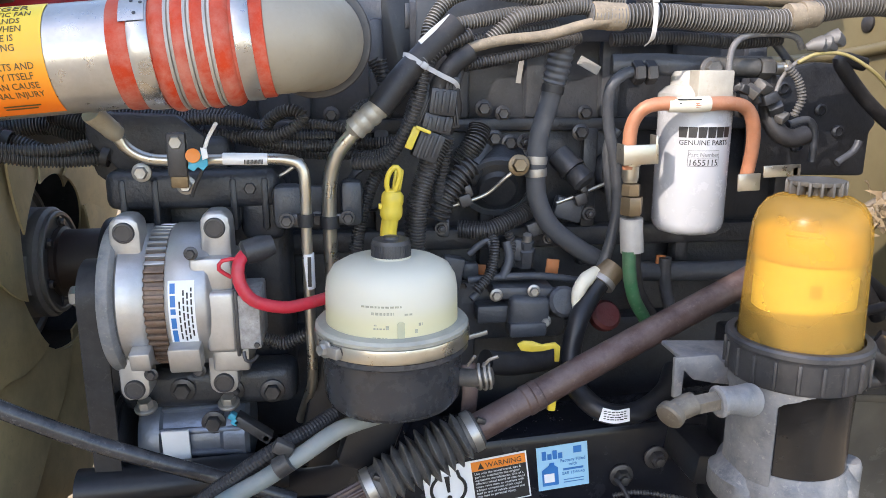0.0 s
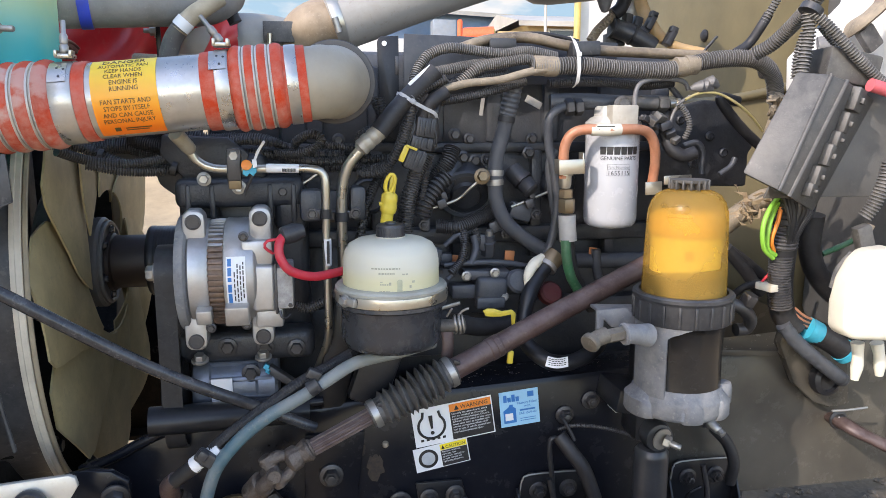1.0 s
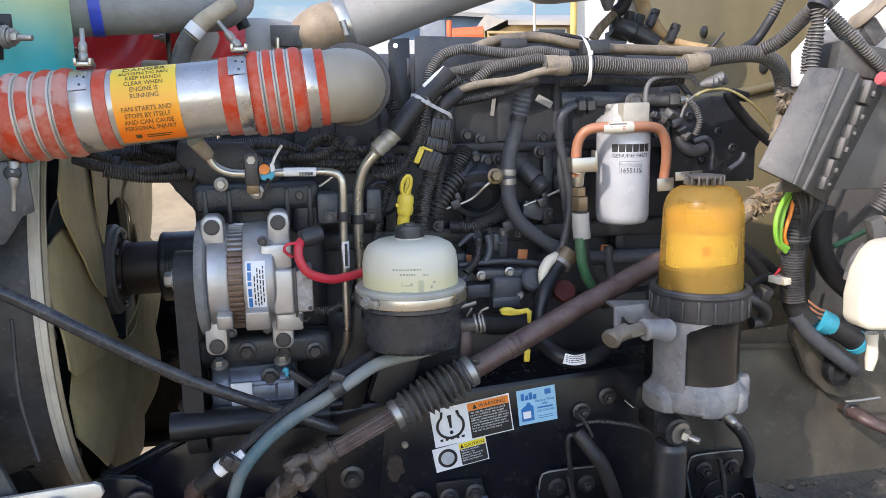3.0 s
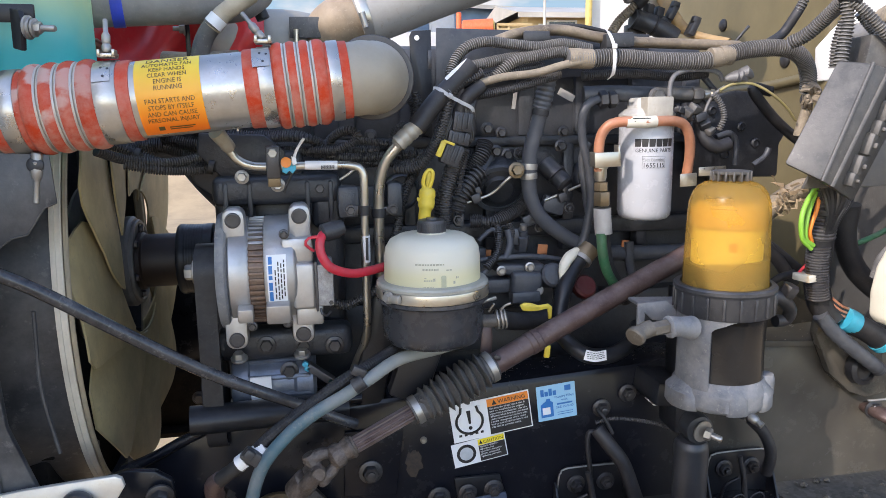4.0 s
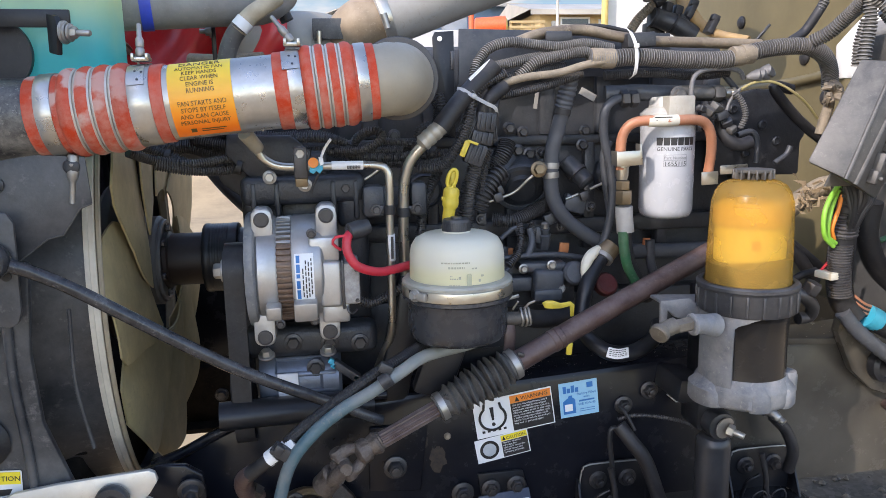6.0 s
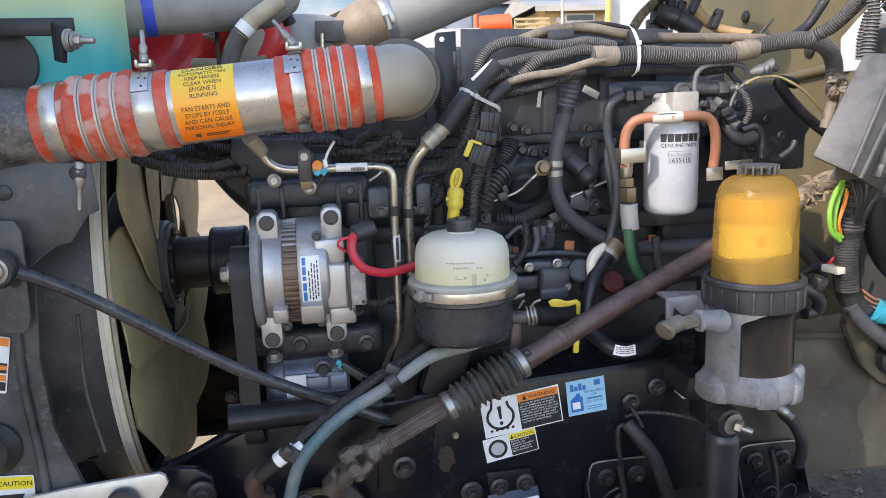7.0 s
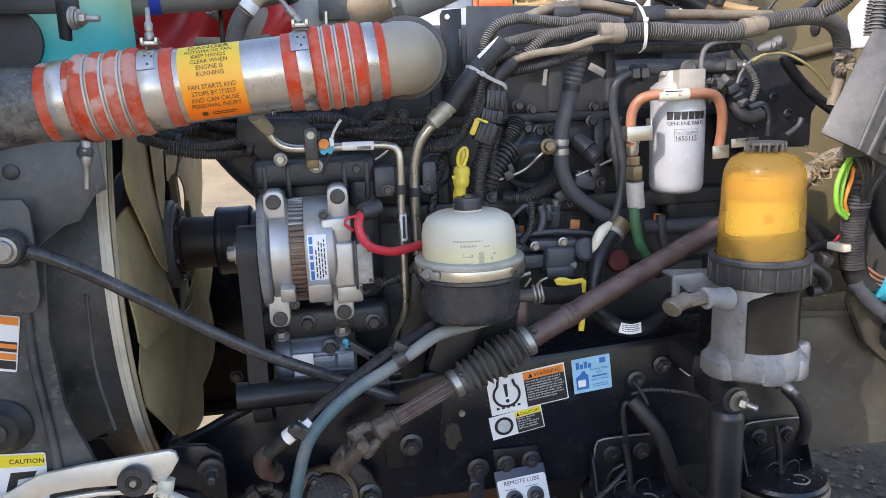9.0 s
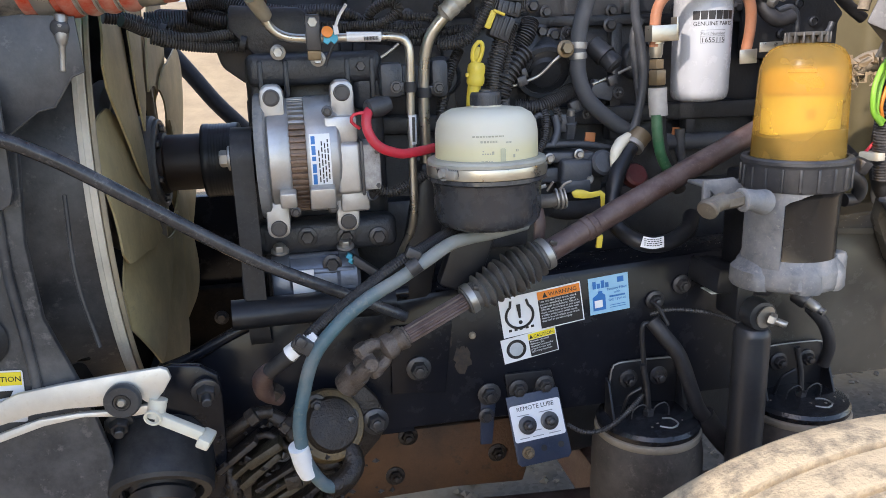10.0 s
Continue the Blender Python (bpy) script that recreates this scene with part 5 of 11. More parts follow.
    w.make("sight_strip", grimy("sight_strip", (0.42, 0.43, 0.30), 0.4, dust=0.2, bump=0), r)
    # outlet spigot and its hose end
    sp = Geo()
    sp.tube([(0.104, 0.715, 1.188), (0.124, 0.703, 1.190), (0.142, 0.696, 1.194)], 0.0095, 20)
    sp.make("spigot", PLASTIC_G, r, "dark grey spigot")
    for a_, b_, rr in ((0.128, 0.0125, 0.0018), (0.134, 0.0130, 0.0018), (0.139, 0.0126, 0.0016)):
        ring = [(a_ + 0.0012 * math.sin(2 * t), 0.700 + b_ * math.cos(t), 1.1925 + b_ * math.sin(t)) for t in np.linspace(0, 2 * math.pi, 15)]
        Geo().tube(ring, rr, 8).make("wire_clip", BOLT, r)
    Geo().tube([(0.133, 0.697, 1.205), (0.138, 0.694, 1.213), (0.147, 0.692, 1.217)], 0.0018, 8).make("wire_clip", BOLT, r)
    Geo().tube([(0.118, 0.706, 1.203), (0.124, 0.699, 1.216)], 0.0018, 8).make("wire_clip", BOLT, r)
    return r


fluid_reservoir()


def fuel_separator():
    """Clear amber bowl over a threaded collar and a cast body."""
    f = thing("fuel_filter_separator", (0.46, 0.668, 1.06), "cast aluminium fuel filter with a clear amber bowl", "fuel filter")
    c = (0.461, 0.668, 0)
    bowl = Geo().lathe([(0.0588, 1.226), (0.0598, 1.235), (0.0562, 1.340), (0.0550, 1.353), (0.0510, 1.366), (0.0445, 1.3755), (0.035, 1.381), (0.023, 1.3835), (0.010, 1.384)], c, seg=72)
    bowl.make("bowl", AMBER, f, "translucent amber plastic bowl")
    # the bowl's sunlit glow is put into the element's very bright yellow
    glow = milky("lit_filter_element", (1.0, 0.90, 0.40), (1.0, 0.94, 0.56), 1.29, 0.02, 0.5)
    el = Geo()
    n = 60
    vs = []
    for z in (1.262, 1.319):
        for k in range(2 * n):
            r = 0.0490 if k % 2 else 0.0487
            t = math.pi * k / n
            vs.append((c[0] + r * math.cos(t), c[1] + r * math.sin(t), z))
    el.add(vs, [(k, (k + 1) % (2 * n), 2 * n + (k + 1) % (2 * n), 2 * n + k) for k in range(2 * n)])
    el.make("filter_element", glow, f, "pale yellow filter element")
    cp = Geo().lathe([(0.02, 1.319), (0.0508, 1.319), (0.0520, 1.3205), (0.0518, 1.344), (0.0505, 1.347), (0.046, 1.348), (0.044, 1.352), (0.030, 1.354), (0.01, 1.355)], c, seg=48)
    cp.make("element_cap", grimy("tan_plastic", (0.42, 0.28, 0.08), 0.6, dust=0.5, dust_color=(0.58, 0.42, 0.17), scale=30), f)
    # faded print on the element's near side
    for x_, z_, w_, h_, m_ in ((-0.012, 1.288, 0.011, 0.013, ORANGE_L), (0.006, 1.296, 0.022, 0.0035, TAN_BAND), (0.006, 1.2905, 0.016, 0.002, TAN_BAND)):
        q_ = [(c[0] + 0.0493 * math.sin(x / 0.0493 - 0.25), c[1] - 0.0493 * math.cos(x / 0.0493 - 0.25), z) for x, z in ((x_, z_), (x_ + w_, z_), (x_ + w_, z_ + h_), (x_, z_ + h_))]
        Geo().add(q_, [(0, 1, 2, 3)]).make("element_print", m_, f)
    # tide mark of murky fuel in the bottom of the bowl
    low = Geo()
    rows_ = 6
    vs = []
    for i in range(rows_ + 1):
        for k in range(72):
            t = 2 * math.pi * k / 72
            top_ = 1.270 + 0.006 * math.sin(t * 1.0 + 2.2) + 0.0022 * math.sin(3 * t + 0.6)
            z = 1.228 + (top_ - 1.228) * i / rows_
            r = 0.0585 - 0.0012 * i / rows_
            vs.append((c[0] + r * math.cos(t), c[1] + r * math.sin(t), z))
    fs = [(i * 72 + k, i * 72 + (k + 1) % 72, (i + 1) * 72 + (k + 1) % 72, (i + 1) * 72 + k) for i in range(rows_) for k in range(72)]
    low.add(vs, fs + [tuple(rows_ * 72 + k for k in range(72))])
    low.make("murky_fuel", glassy("murky_fuel", (0.70, 0.64, 0.50), 0.5, 0.3, (0.40, 0.36, 0.27)), f, "murky brown fuel")
    cp2 = Geo().lathe([(0.02, 1.222), (0.044, 1.222), (0.048, 1.226), (0.048, 1.246), (0.040, 1.250), (0.040, 1.268), (0.02, 1.268)], c, seg=48)
    cp2.make("element_base", grimy("sediment", (0.14, 0.10, 0.05), 0.6, dust=1.0, dust_color=(0.45, 0.33, 0.16), scale=24), f)
    for k in range(14):
        t = 2 * math.pi * k / 14 + 0.2
        Geo().box((c[0] + 0.0495 * math.cos(t), c[1] + 0.0495 * math.sin(t), 1.236), (0.003, 0.003, 0.020), (0, 0, math.degrees(t)), 0.0008).make("base_rib", PLASTIC_G, f)
    # finned vent cap on top
    vc = Geo().lathe([(0.014, 1.378), (0.016, 1.380), (0.016, 1.392), (0.026, 1.393), (0.027, 1.395), (0.027, 1.3975), (0.005, 1.398)], c, seg=40)
    for k in range(16):
        t = 2 * math.pi * k / 16
        vc.box((c[0] + 0.0235 * math.cos(t), c[1] + 0.0235 * math.sin(t), 1.3905), (0.010, 0.0028, 0.013), (0, 0, math.degrees(t)), 0.0006)
    vc.make("vent_cap", PLASTIC_G, f, "grey finned vent cap")
    # threaded collar with ribs
    col = Geo().lathe([(0.058, 1.194), (0.0675, 1.194), (0.0690, 1.197), (0.0690, 1.224), (0.0695, 1.2275), (0.0715, 1.230), (0.0715, 1.2345), (0.069, 1.237), (0.0625, 1.237), (0.0615, 1.232)], c, seg=72)
    for k in range(20):
        t = 2 * math.pi * k / 20 + 0.1
        Geo().box((c[0] + 0.0692 * math.cos(t), c[1] + 0.0692 * math.sin(t), 1.211), (0.005, 0.004, 0.030), (0, 0, math.degrees(t)), 0.0012).make("grip_rib", PLASTIC, f)
    col.make("collar", PLASTIC, f, "ribbed black collar nut")
    body = Geo().lathe([(0.04, 1.080), (0.060, 1.081), (0.062, 1.085), (0.060, 1.092), (0.059, 1.14), (0.060, 1.185), (0.064, 1.192), (0.068, 1.198)], c, seg=72)
    body.make("body", [grimy("black_gloss", (0.009, 0.009, 0.010), 0.14, dust=0.03, bump=0.03)], f, "glossy black body")
    # bare cast face wrapping the left of the body, and the flanged foot
    sk = Geo()

    def wrap(z0, z1, a0, a1, r0=0.0605, r1=0.0655, end=None):
        """A curved plate on the body; its lower edge may rise to end at the far side."""
        n = 24
        rng = random.Random(int(a0 * 7 + z0 * 1000))
        end = z0 if end is None else end
        vs = []
        for i in range(n + 1):
            q = i / n
            t = radians(a0 + (a1 - a0) * q)
            lo = z0 + (end - z0) * q ** 0.7 + (0.0012 * rng.random() if end != z0 else 0)
            for r, z in ((r0, lo), (r1, lo), (r1, z1), (r0, z1)):
                vs.append((c[0] + r * math.cos(t), c[1] + r * math.sin(t), z))
        fs = [(4 * i + q, 4 * i + (q + 1) % 4, 4 * i + 4 + (q + 1) % 4, 4 * i + 4 + q) for i in range(n) for q in range(4)]
        fs += [(0, 1, 2, 3), tuple(4 * n + q for q in range(4))]
        sk.add(vs, fs)
    wrap(1.088, 1.196, 168, 226)
    wrap(1.176, 1.196, 226, 258, end=1.1935)
    wrap(1.180, 1.199, 150, 168)
    sk.make("cast_face", ALU_D, f, "chalky bare aluminium face")
    ft = Geo().lathe([(0.045, 1.056), (0.064, 1.057), (0.0675, 1.060), (0.0690, 1.066), (0.0690, 1.080), (0.0675, 1.086), (0.0640, 1.091), (0.0610, 1.100)], c, seg=56)
    for t in (205, 250, 305, 30, 110):
        q = radians(t)
        Geo().lathe([(0.008, 0), (0.0092, 0.0015), (0.0092, 0.013), (0.0080, 0.015), (0.003, 0.0155)], (c[0] + 0.0605 * math.cos(q), c[1] + 0.0605 * math.sin(q), 1.0605), seg=22).make("bolt_boss", ALU_D, f)
    Geo().lathe([(0.012, 0), (0.014, 0.003), (0.014, 0.026), (0.012, 0.032), (0.004, 0.033)], (c[0] + 0.062 * math.cos(radians(-25)), c[1] + 0.062 * math.sin(radians(-25)), 1.070), seg=20).make("drain_boss", ALU_D, f)
    for t, w, out in ((180, 66, 0.012), (262, 26, 0.003), (318, 40, 0.006)):
        n = 10
        vs = []
        for i in range(n + 1):
            q = radians(t + w * (i / n - 0.5))
            k = math.sin(math.pi * i / n) ** 0.5
            for r, z in ((0.060, 1.056), (0.066 + out * k, 1.056), (0.0685 + out * k, 1.060), (0.0680 + out * k, 1.078 + 0.004 * k), (0.060, 1.084 + 0.016 * k)):
                vs.append((c[0] + r * math.cos(q), c[1] + r * math.sin(q), z))
        fs = [(5 * i + p, 5 * i + (p + 1) % 5, 5 * i + 5 + (p + 1) % 5, 5 * i + 5 + p) for i in range(n) for p in range(5)]
        Geo().add(vs, fs + [tuple(range(5)), tuple(5 * n + p for p in range(5))]).make("foot_lobe", ALU_D, f)
    ft.make("foot_flange", ALU_D, f, "chalky cast foot with bolt bosses")
    # inlet arm and elbow
    arm = Geo()
    arm.tube([(0.390, 0.630, 1.183), (0.363, 0.618, 1.190), (0.347, 0.613, 1.193)], [0.017, 0.014, 0.0135], 22)
    arm.make("inlet_boss", ALU_D, f)
    Geo().lathe([(0.013, 0), (0.0155, 0.001), (0.0155, 0.004), (0.013, 0.006)], (0.351, 0.613, 1.192), (-1, -0.12, -0.05), 28).make("boss_rim", ALU_D, f)
    elb = Geo()
    fit_m = grimy("dull_fitting", (0.10, 0.088, 0.072), 0.55, 0.3, dust=0.4)
    elb.lathe([(0.009, 0), (0.0102, 0.001), (0.0102, 0.024), (0.009, 0.026)], (0.346, 0.613, 1.193), (-1, -0.15, -0.08), 6)
    elb.make("inlet_nut", fit_m, f, "weathered hex inlet fitting")
    elb = Geo()
    elb.tube([(0.321, 0.609, 1.194), (0.311, 0.608, 1.191), (0.300, 0.606, 1.187)], [0.011, 0.0115, 0.0105], sides=18)
    elb.make("inlet_elbow", fit_m, f)
    Geo().lathe([(0.004, -0.004), (0.0130, -0.003), (0.0138, 0.0), (0.0138, 0.005), (0.012, 0.007), (0.004, 0.008)], (0.298, 0.606, 1.186), (-0.75, -0.5, -0.4), 26).make("inlet_cap", fit_m, f)
    return f


fuel_separator()


def spin_on_filter():
    f = thing("spin_on_filter", (0.437, 0.897, 1.29), "white spin-on filter canister with printed part number", "filter")
    c = (0.439, 0.895, 0)
    R = 0.0453
    can = Geo().lathe([(0.004, 1.297), (0.029, 1.298), (0.039, 1.301), (0.0433, 1.306), (0.0453, 1.314), (0.0453, 1.456), (0.044, 1.460), (0.042, 1.461)], c, seg=64)
    can.make("canister", WHITE_P, f, "glossy white painted canister")
    hd = Geo().lathe([(0.0455, 1.461), (0.047, 1.463), (0.047, 1.476), (0.038, 1.484), (0.0325, 1.486), (0.032, 1.500), (0.030, 1.503), (0.005, 1.504)], c, seg=48)
    Geo().box((0.440, 0.862, 1.485), (0.046, 0.03, 0.038), (0, 0, 0), 0.003).make("head_block", grimy("beige_block", (0.40, 0.375, 0.32), 0.55, 0.1, dust=0.4), f)
    hd.make("filter_head", grimy("grey_head", (0.50, 0.49, 0.46), 0.5, 0.2, dust=0.4), f, "dull grey filter head")

    def onto(co, z0, ang=-100):
        t = radians(ang) + co.x / R
        return Vector((c[0] + (R + 0.0003 + co.z) * math.cos(t), c[1] + (R + 0.0003 + co.z) * math.sin(t), z0 + co.y))
    # brand becomes a plain dark band of slanted blocks
    g = Geo()
    for k in range(6):
        x = -0.0310 + k * 0.0115
        ring = [(x + 0.0015, 0.0), (x + 0.0108, 0.0), (x + 0.0120, 0.0130), (x + 0.0010, 0.0130)]
        g.add([tuple(onto(Vector((a, b, 0.0004)), 1.4235)) for a, b in ring], [(0, 1, 2, 3)])
    g.make("brand_band", INK, f)
    letters("GENUINE PARTS", 0.0088, None, INK, "lettering", f, lambda co: onto(co, 1.4145, -96), align="CENTER", wide=1.0)
    letters("Part Number", 0.0072, None, grimy("grey_ink", (0.16, 0.16, 0.17), 0.5, dust=0.05, bump=0), "lettering", f, lambda co: onto(co, 1.4005, -97), align="CENTER")
    letters("1655115", 0.0108, None, INK, "lettering", f, lambda co: onto(co, 1.3895, -97), align="CENTER")
    bx = Geo()
    for z0, z1, x0, x1 in ((1.3885, 1.3889, -0.0195, 0.0195), (1.4076, 1.4080, -0.0195, 0.0195), (1.3885, 1.4080, -0.0195, -0.0191), (1.3885, 1.4080, 0.0191, 0.0195), (1.3988, 1.3991, -0.0195, 0.0195)):
        n = 8
        for i in range(n):
            xa, xb = x0 + (x1 - x0) * i / n, x0 + (x1 - x0) * (i + 1) / n
            bx.add([tuple(onto(Vector((a, b, 0.0003)), 0, -97)) for a, b in ((xa, z0), (xb, z0), (xb, z1), (xa, z1))], [(0, 1, 2, 3)])
    bx.make("print_frame", INK, f)
    return f


spin_on_filter()

# ---------------------------------------------------------------- hoses, tubes and wiring looms
def hose(name, pts, r, mat, label, category="hose", sides=16, group="", flat=1.0):
    ob = Geo().tube(pts, r, sides, flat=flat).make(name, mat)
    return tagged(ob, label, category, group)


def loom_thing(pts, r, mat, label, pitch=0.0037, group="engine looms", name="wiring_loom"):
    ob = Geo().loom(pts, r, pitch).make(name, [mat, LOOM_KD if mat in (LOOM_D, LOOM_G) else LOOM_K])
    return tagged(ob, label, "wiring loom", group)


# top harness over the engine
loom_thing([(0.090, 0.830, 1.522), (0.094, 0.840, 1.549), (0.115, 0.850, 1.578), (0.150, 0.855, 1.590), (0.199, 0.860, 1.586), (0.237, 0.860, 1.583), (0.279, 0.865, 1.588), (0.328, 0.870, 1.580)], 0.0084, LOOM_D, "dusty corrugated loom arching over the engine")
loom_thing([(0.083, 0.820, 1.513), (0.113, 0.840, 1.547), (0.151, 0.850, 1.558), (0.191, 0.860, 1.566), (0.239, 0.870, 1.573)], 0.0084, LOOM_D, "dusty corrugated loom with a white tag")
loom_thing([(0.165, 0.850, 1.537), (0.194, 0.850, 1.560), (0.229, 0.855, 1.568), (0.272, 0.860, 1.575), (0.296, 0.860, 1.568)], 0.0093, LOOM_D, "dusty corrugated loom joining the main trunk")
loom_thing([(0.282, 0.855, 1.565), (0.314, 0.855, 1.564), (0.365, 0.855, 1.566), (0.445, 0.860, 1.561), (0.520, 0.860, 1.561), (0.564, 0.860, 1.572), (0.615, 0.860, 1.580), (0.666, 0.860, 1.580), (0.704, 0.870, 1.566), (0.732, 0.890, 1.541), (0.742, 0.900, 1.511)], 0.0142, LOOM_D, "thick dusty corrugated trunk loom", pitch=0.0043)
loom_thing([(0.320, 0.885, 1.539), (0.399, 0.885, 1.542), (0.479, 0.885, 1.537), (0.540, 0.885, 1.542)], 0.0082, LOOM, "black corrugated loom under the trunk")
loom_thing([(0.121, 0.835, 1.507), (0.159, 0.845, 1.513), (0.196, 0.850, 1.520), (0.231, 0.860, 1.529), (0.278, 0.875, 1.542)], 0.0075, LOOM, "black corrugated loom below the trunk")
loom_thing([(0.115, 0.840, 1.522), (0.152, 0.855, 1.538), (0.199, 0.860, 1.546), (0.248, 0.870, 1.554)], 0.0070, LOOM, "black corrugated loom between the others")
hose("taped_harness", [(0.128, 0.835, 1.525), (0.175, 0.840, 1.536), (0.227, 0.845, 1.542), (0.273, 0.848, 1.554), (0.310, 0.848, 1.561)], 0.0061, TAN_T, "wire bundle in dusty brown tape", "wiring")
for at_ in ((0.295, 0.857, 1.565), (0.313, 0.857, 1.564), (0.539, 0.860, 1.566), (0.556, 0.860, 1.569)):
    g = Geo().lathe([(0.0152, -0.011), (0.0158, -0.008), (0.0158, 0.008), (0.0152, 0.011)], at_, (1, 0.03, 0.0), 20)
    tagged(g.make("loom_tape", TAN_T), "dusty tape wrapped round the trunk loom", "tape", "loom tape")
# flat conduit on top
CONDUIT_M = grimy("faded_conduit", (0.11, 0.085, 0.06), 0.5, dust=0.8, dust_color=(0.40, 0.32, 0.22), scale=7, bump=0.2, settle=0.2)
hose("cable_conduit", [(0.176, 0.915, 1.594), (0.224, 0.915, 1.609), (0.291, 0.915, 1.614), (0.350, 0.915, 1.604), (0.410, 0.915, 1.596), (0.492, 0.915, 1.593), (0.613, 0.915, 1.589)], 0.0112, CONDUIT_M, "sun-faded flat tan cable conduit", "conduit", flat=0.8)
hose("cable", [(0.204, 0.930, 1.608), (0.257, 0.930, 1.619), (0.326, 0.930, 1.622), (0.386, 0.930, 1.611)], 0.0038, RUBBER, "black cable over the conduit", "cable")
g = Geo()
g.box((0.386, 0.905, 1.596), (0.05, 0.03, 0.024), (0, -3, 0), 0.003)
tagged(g.make("conduit_sleeve", PLASTIC), "black plastic sleeve on the conduit", "sleeve")
tagged(Geo().box((0.246, 0.900, 1.602), (0.045, 0.008, 0.018), (0, 0, 0), 0.003).make("conduit_clip", PLASTIC), "dark plastic clip on the conduit", "clip")


TIE_W = grimy("white_tie", (0.75, 0.74, 0.72), 0.4, dust=0.2, bump=0)
TIE_G = grimy("grey_tie", (0.42, 0.43, 0.44), 0.45, dust=0.3, bump=0)
for pts, hp, ang, mt_, lb_ in (([(0.362, 0.900, 1.615), (0.355, 0.865, 1.605), (0.354, 0.842, 1.584), (0.353, 0.834, 1.561), (0.354, 0.842, 1.540), (0.358, 0.870, 1.533)], (0.354, 0.840, 1.582), 0, TIE_W, "white nylon cable tie round the harness"),
                              ([(0.064, 0.830, 1.520), (0.070, 0.816, 1.518), (0.085, 0.812, 1.508), (0.104, 0.814, 1.498), (0.120, 0.818, 1.490), (0.125, 0.830, 1.481)], (0.085, 0.811, 1.508), 35, TIE_G, "grey nylon cable tie round the hoses")):
    tie_ = thing("cable_tie", hp, lb_, "cable tie", "cable ties")
    strap(pts, 0.0026, 0.0007).make("band", mt_, tie_)
    Geo().box(V(hp) + V((0, -0.002, 0)), (0.0075, 0.006, 0.0075), (0, ang, 0), 0.0015).make("head", mt_, tie_)
# rubber hose, crimp and steel tube of the refrigerant line
ac = thing("refrigerant_line", (-0.025, 0.840, 1.273), "steel refrigerant line with crimped black hose end", "refrigerant line")
Geo().tube([(0.123, 0.835, 1.554), (0.098, 0.830, 1.530), (0.066, 0.825, 1.499), (0.035, 0.820, 1.462)], 0.0147, 20).make("hose_end", RUBBER, ac, "black rubber hose")
cr = Geo()
cr.lathe([(0.0120, -0.004), (0.0135, -0.002), (0.0135, 0.006), (0.0126, 0.008), (0.0126, 0.010), (0.0135, 0.012), (0.0135, 0.018), (0.0126, 0.020), (0.0126, 0.022), (0.0135, 0.024), (0.0135, 0.030), (0.0126, 0.032), (0.0126, 0.034), (0.0132, 0.036), (0.0132, 0.040), (0.0105, 0.042), (0.0085, 0.046)], (0.038, 0.820, 1.466), V((-0.004, 0.825, 1.429)) - V((0.038, 0.820, 1.466)), 28)
cr.make("crimp", grimy("dull_crimp", (0.42, 0.40, 0.35), 0.5, 0.6, dust=0.5, dust_color=(0.30, 0.27, 0.22), scale=40, bump=0.15), ac)
Geo().tube([(0.020, 0.822, 1.447), (0.001, 0.825, 1.429), (-0.014, 0.830, 1.407), (-0.021, 0.835, 1.379), (-0.023, 0.840, 1.340), (-0.023, 0.845, 1.290), (-0.022, 0.850, 1.216)], 0.0083, 18).make("tube", STEEL, ac, "dull steel tube")
# white tag on the rubber hose
tg = strap([(0.119, 0.827, 1.556), (0.102, 0.822, 1.543), (0.085, 0.820, 1.528)], 0.0085, 0.0006)
tagged(tg.make("cable_tag", PAPER), "white printed tag wrapped round a loom", "tag")
# thin steel coolant tube with its label and clamps
ct = thing("steel_coolant_tube", (-0.122, 0.800, 1.412), "thin steel tube with a white barcode label", "steel tube")
Geo().tube([(-0.243, 0.780, 1.459), (-0.237, 0.795, 1.440), (-0.226, 0.800, 1.423), (-0.206, 0.800, 1.413), (-0.170, 0.800, 1.411), (-0.114, 0.800, 1.411), (-0.067, 0.800, 1.410), (-0.050, 0.800, 1.402), (-0.047, 0.800, 1.379), (-0.048, 0.805, 1.315), (-0.048, 0.810, 1.227), (-0.048, 0.815, 1.172), (-0.051, 0.830, 1.136), (-0.063, 0.860, 1.094), (-0.070, 0.880, 1.068)], 0.0061, 16).make("tube", STEEL, ct)
bs = Geo().lathe([(0.0105, 0), (0.0108, 0.003), (0.0098, 0.025), (0.0100, 0.030), (0.0092, 0.038), (0.0075, 0.040)], (-0.248, 0.765, 1.463), V((-0.231, 0.797, 1.435)) - V((-0.248, 0.765, 1.463)), 24)
bs.make("boss", ELBOW_M, ct)
lb = Geo().tube([(-0.131, 0.799, 1.412), (-0.085, 0.799, 1.411)], 0.0065, 20)
lbo = lb.make("barcode_label", PAPER, ct, "white barcode label")
bars = Geo()
for k in range(14):
    u0 = V((-0.108, 0.792, 1.409))
    bars.box(u0 + V((k * 0.0014, 0, 0)), (0.0006 if k % 3 else 0.001, 0.0006, 0.005), (0, 0, 0), 0)
bars.make("barcode_bars", INK, lbo)
lb2 = Geo().tube([(-0.047, 0.805, 1.305), (-0.047, 0.808, 1.264)], 0.0065, 18)
lo2 = lb2.make("tube_label", PAPER, ct, "white lettered tube label")
Geo().box((-0.046, 0.798, 1.285), (0.004, 0.0008, 0.034), (0, 1, 0), 0).make("print_bar", INK, lo2)


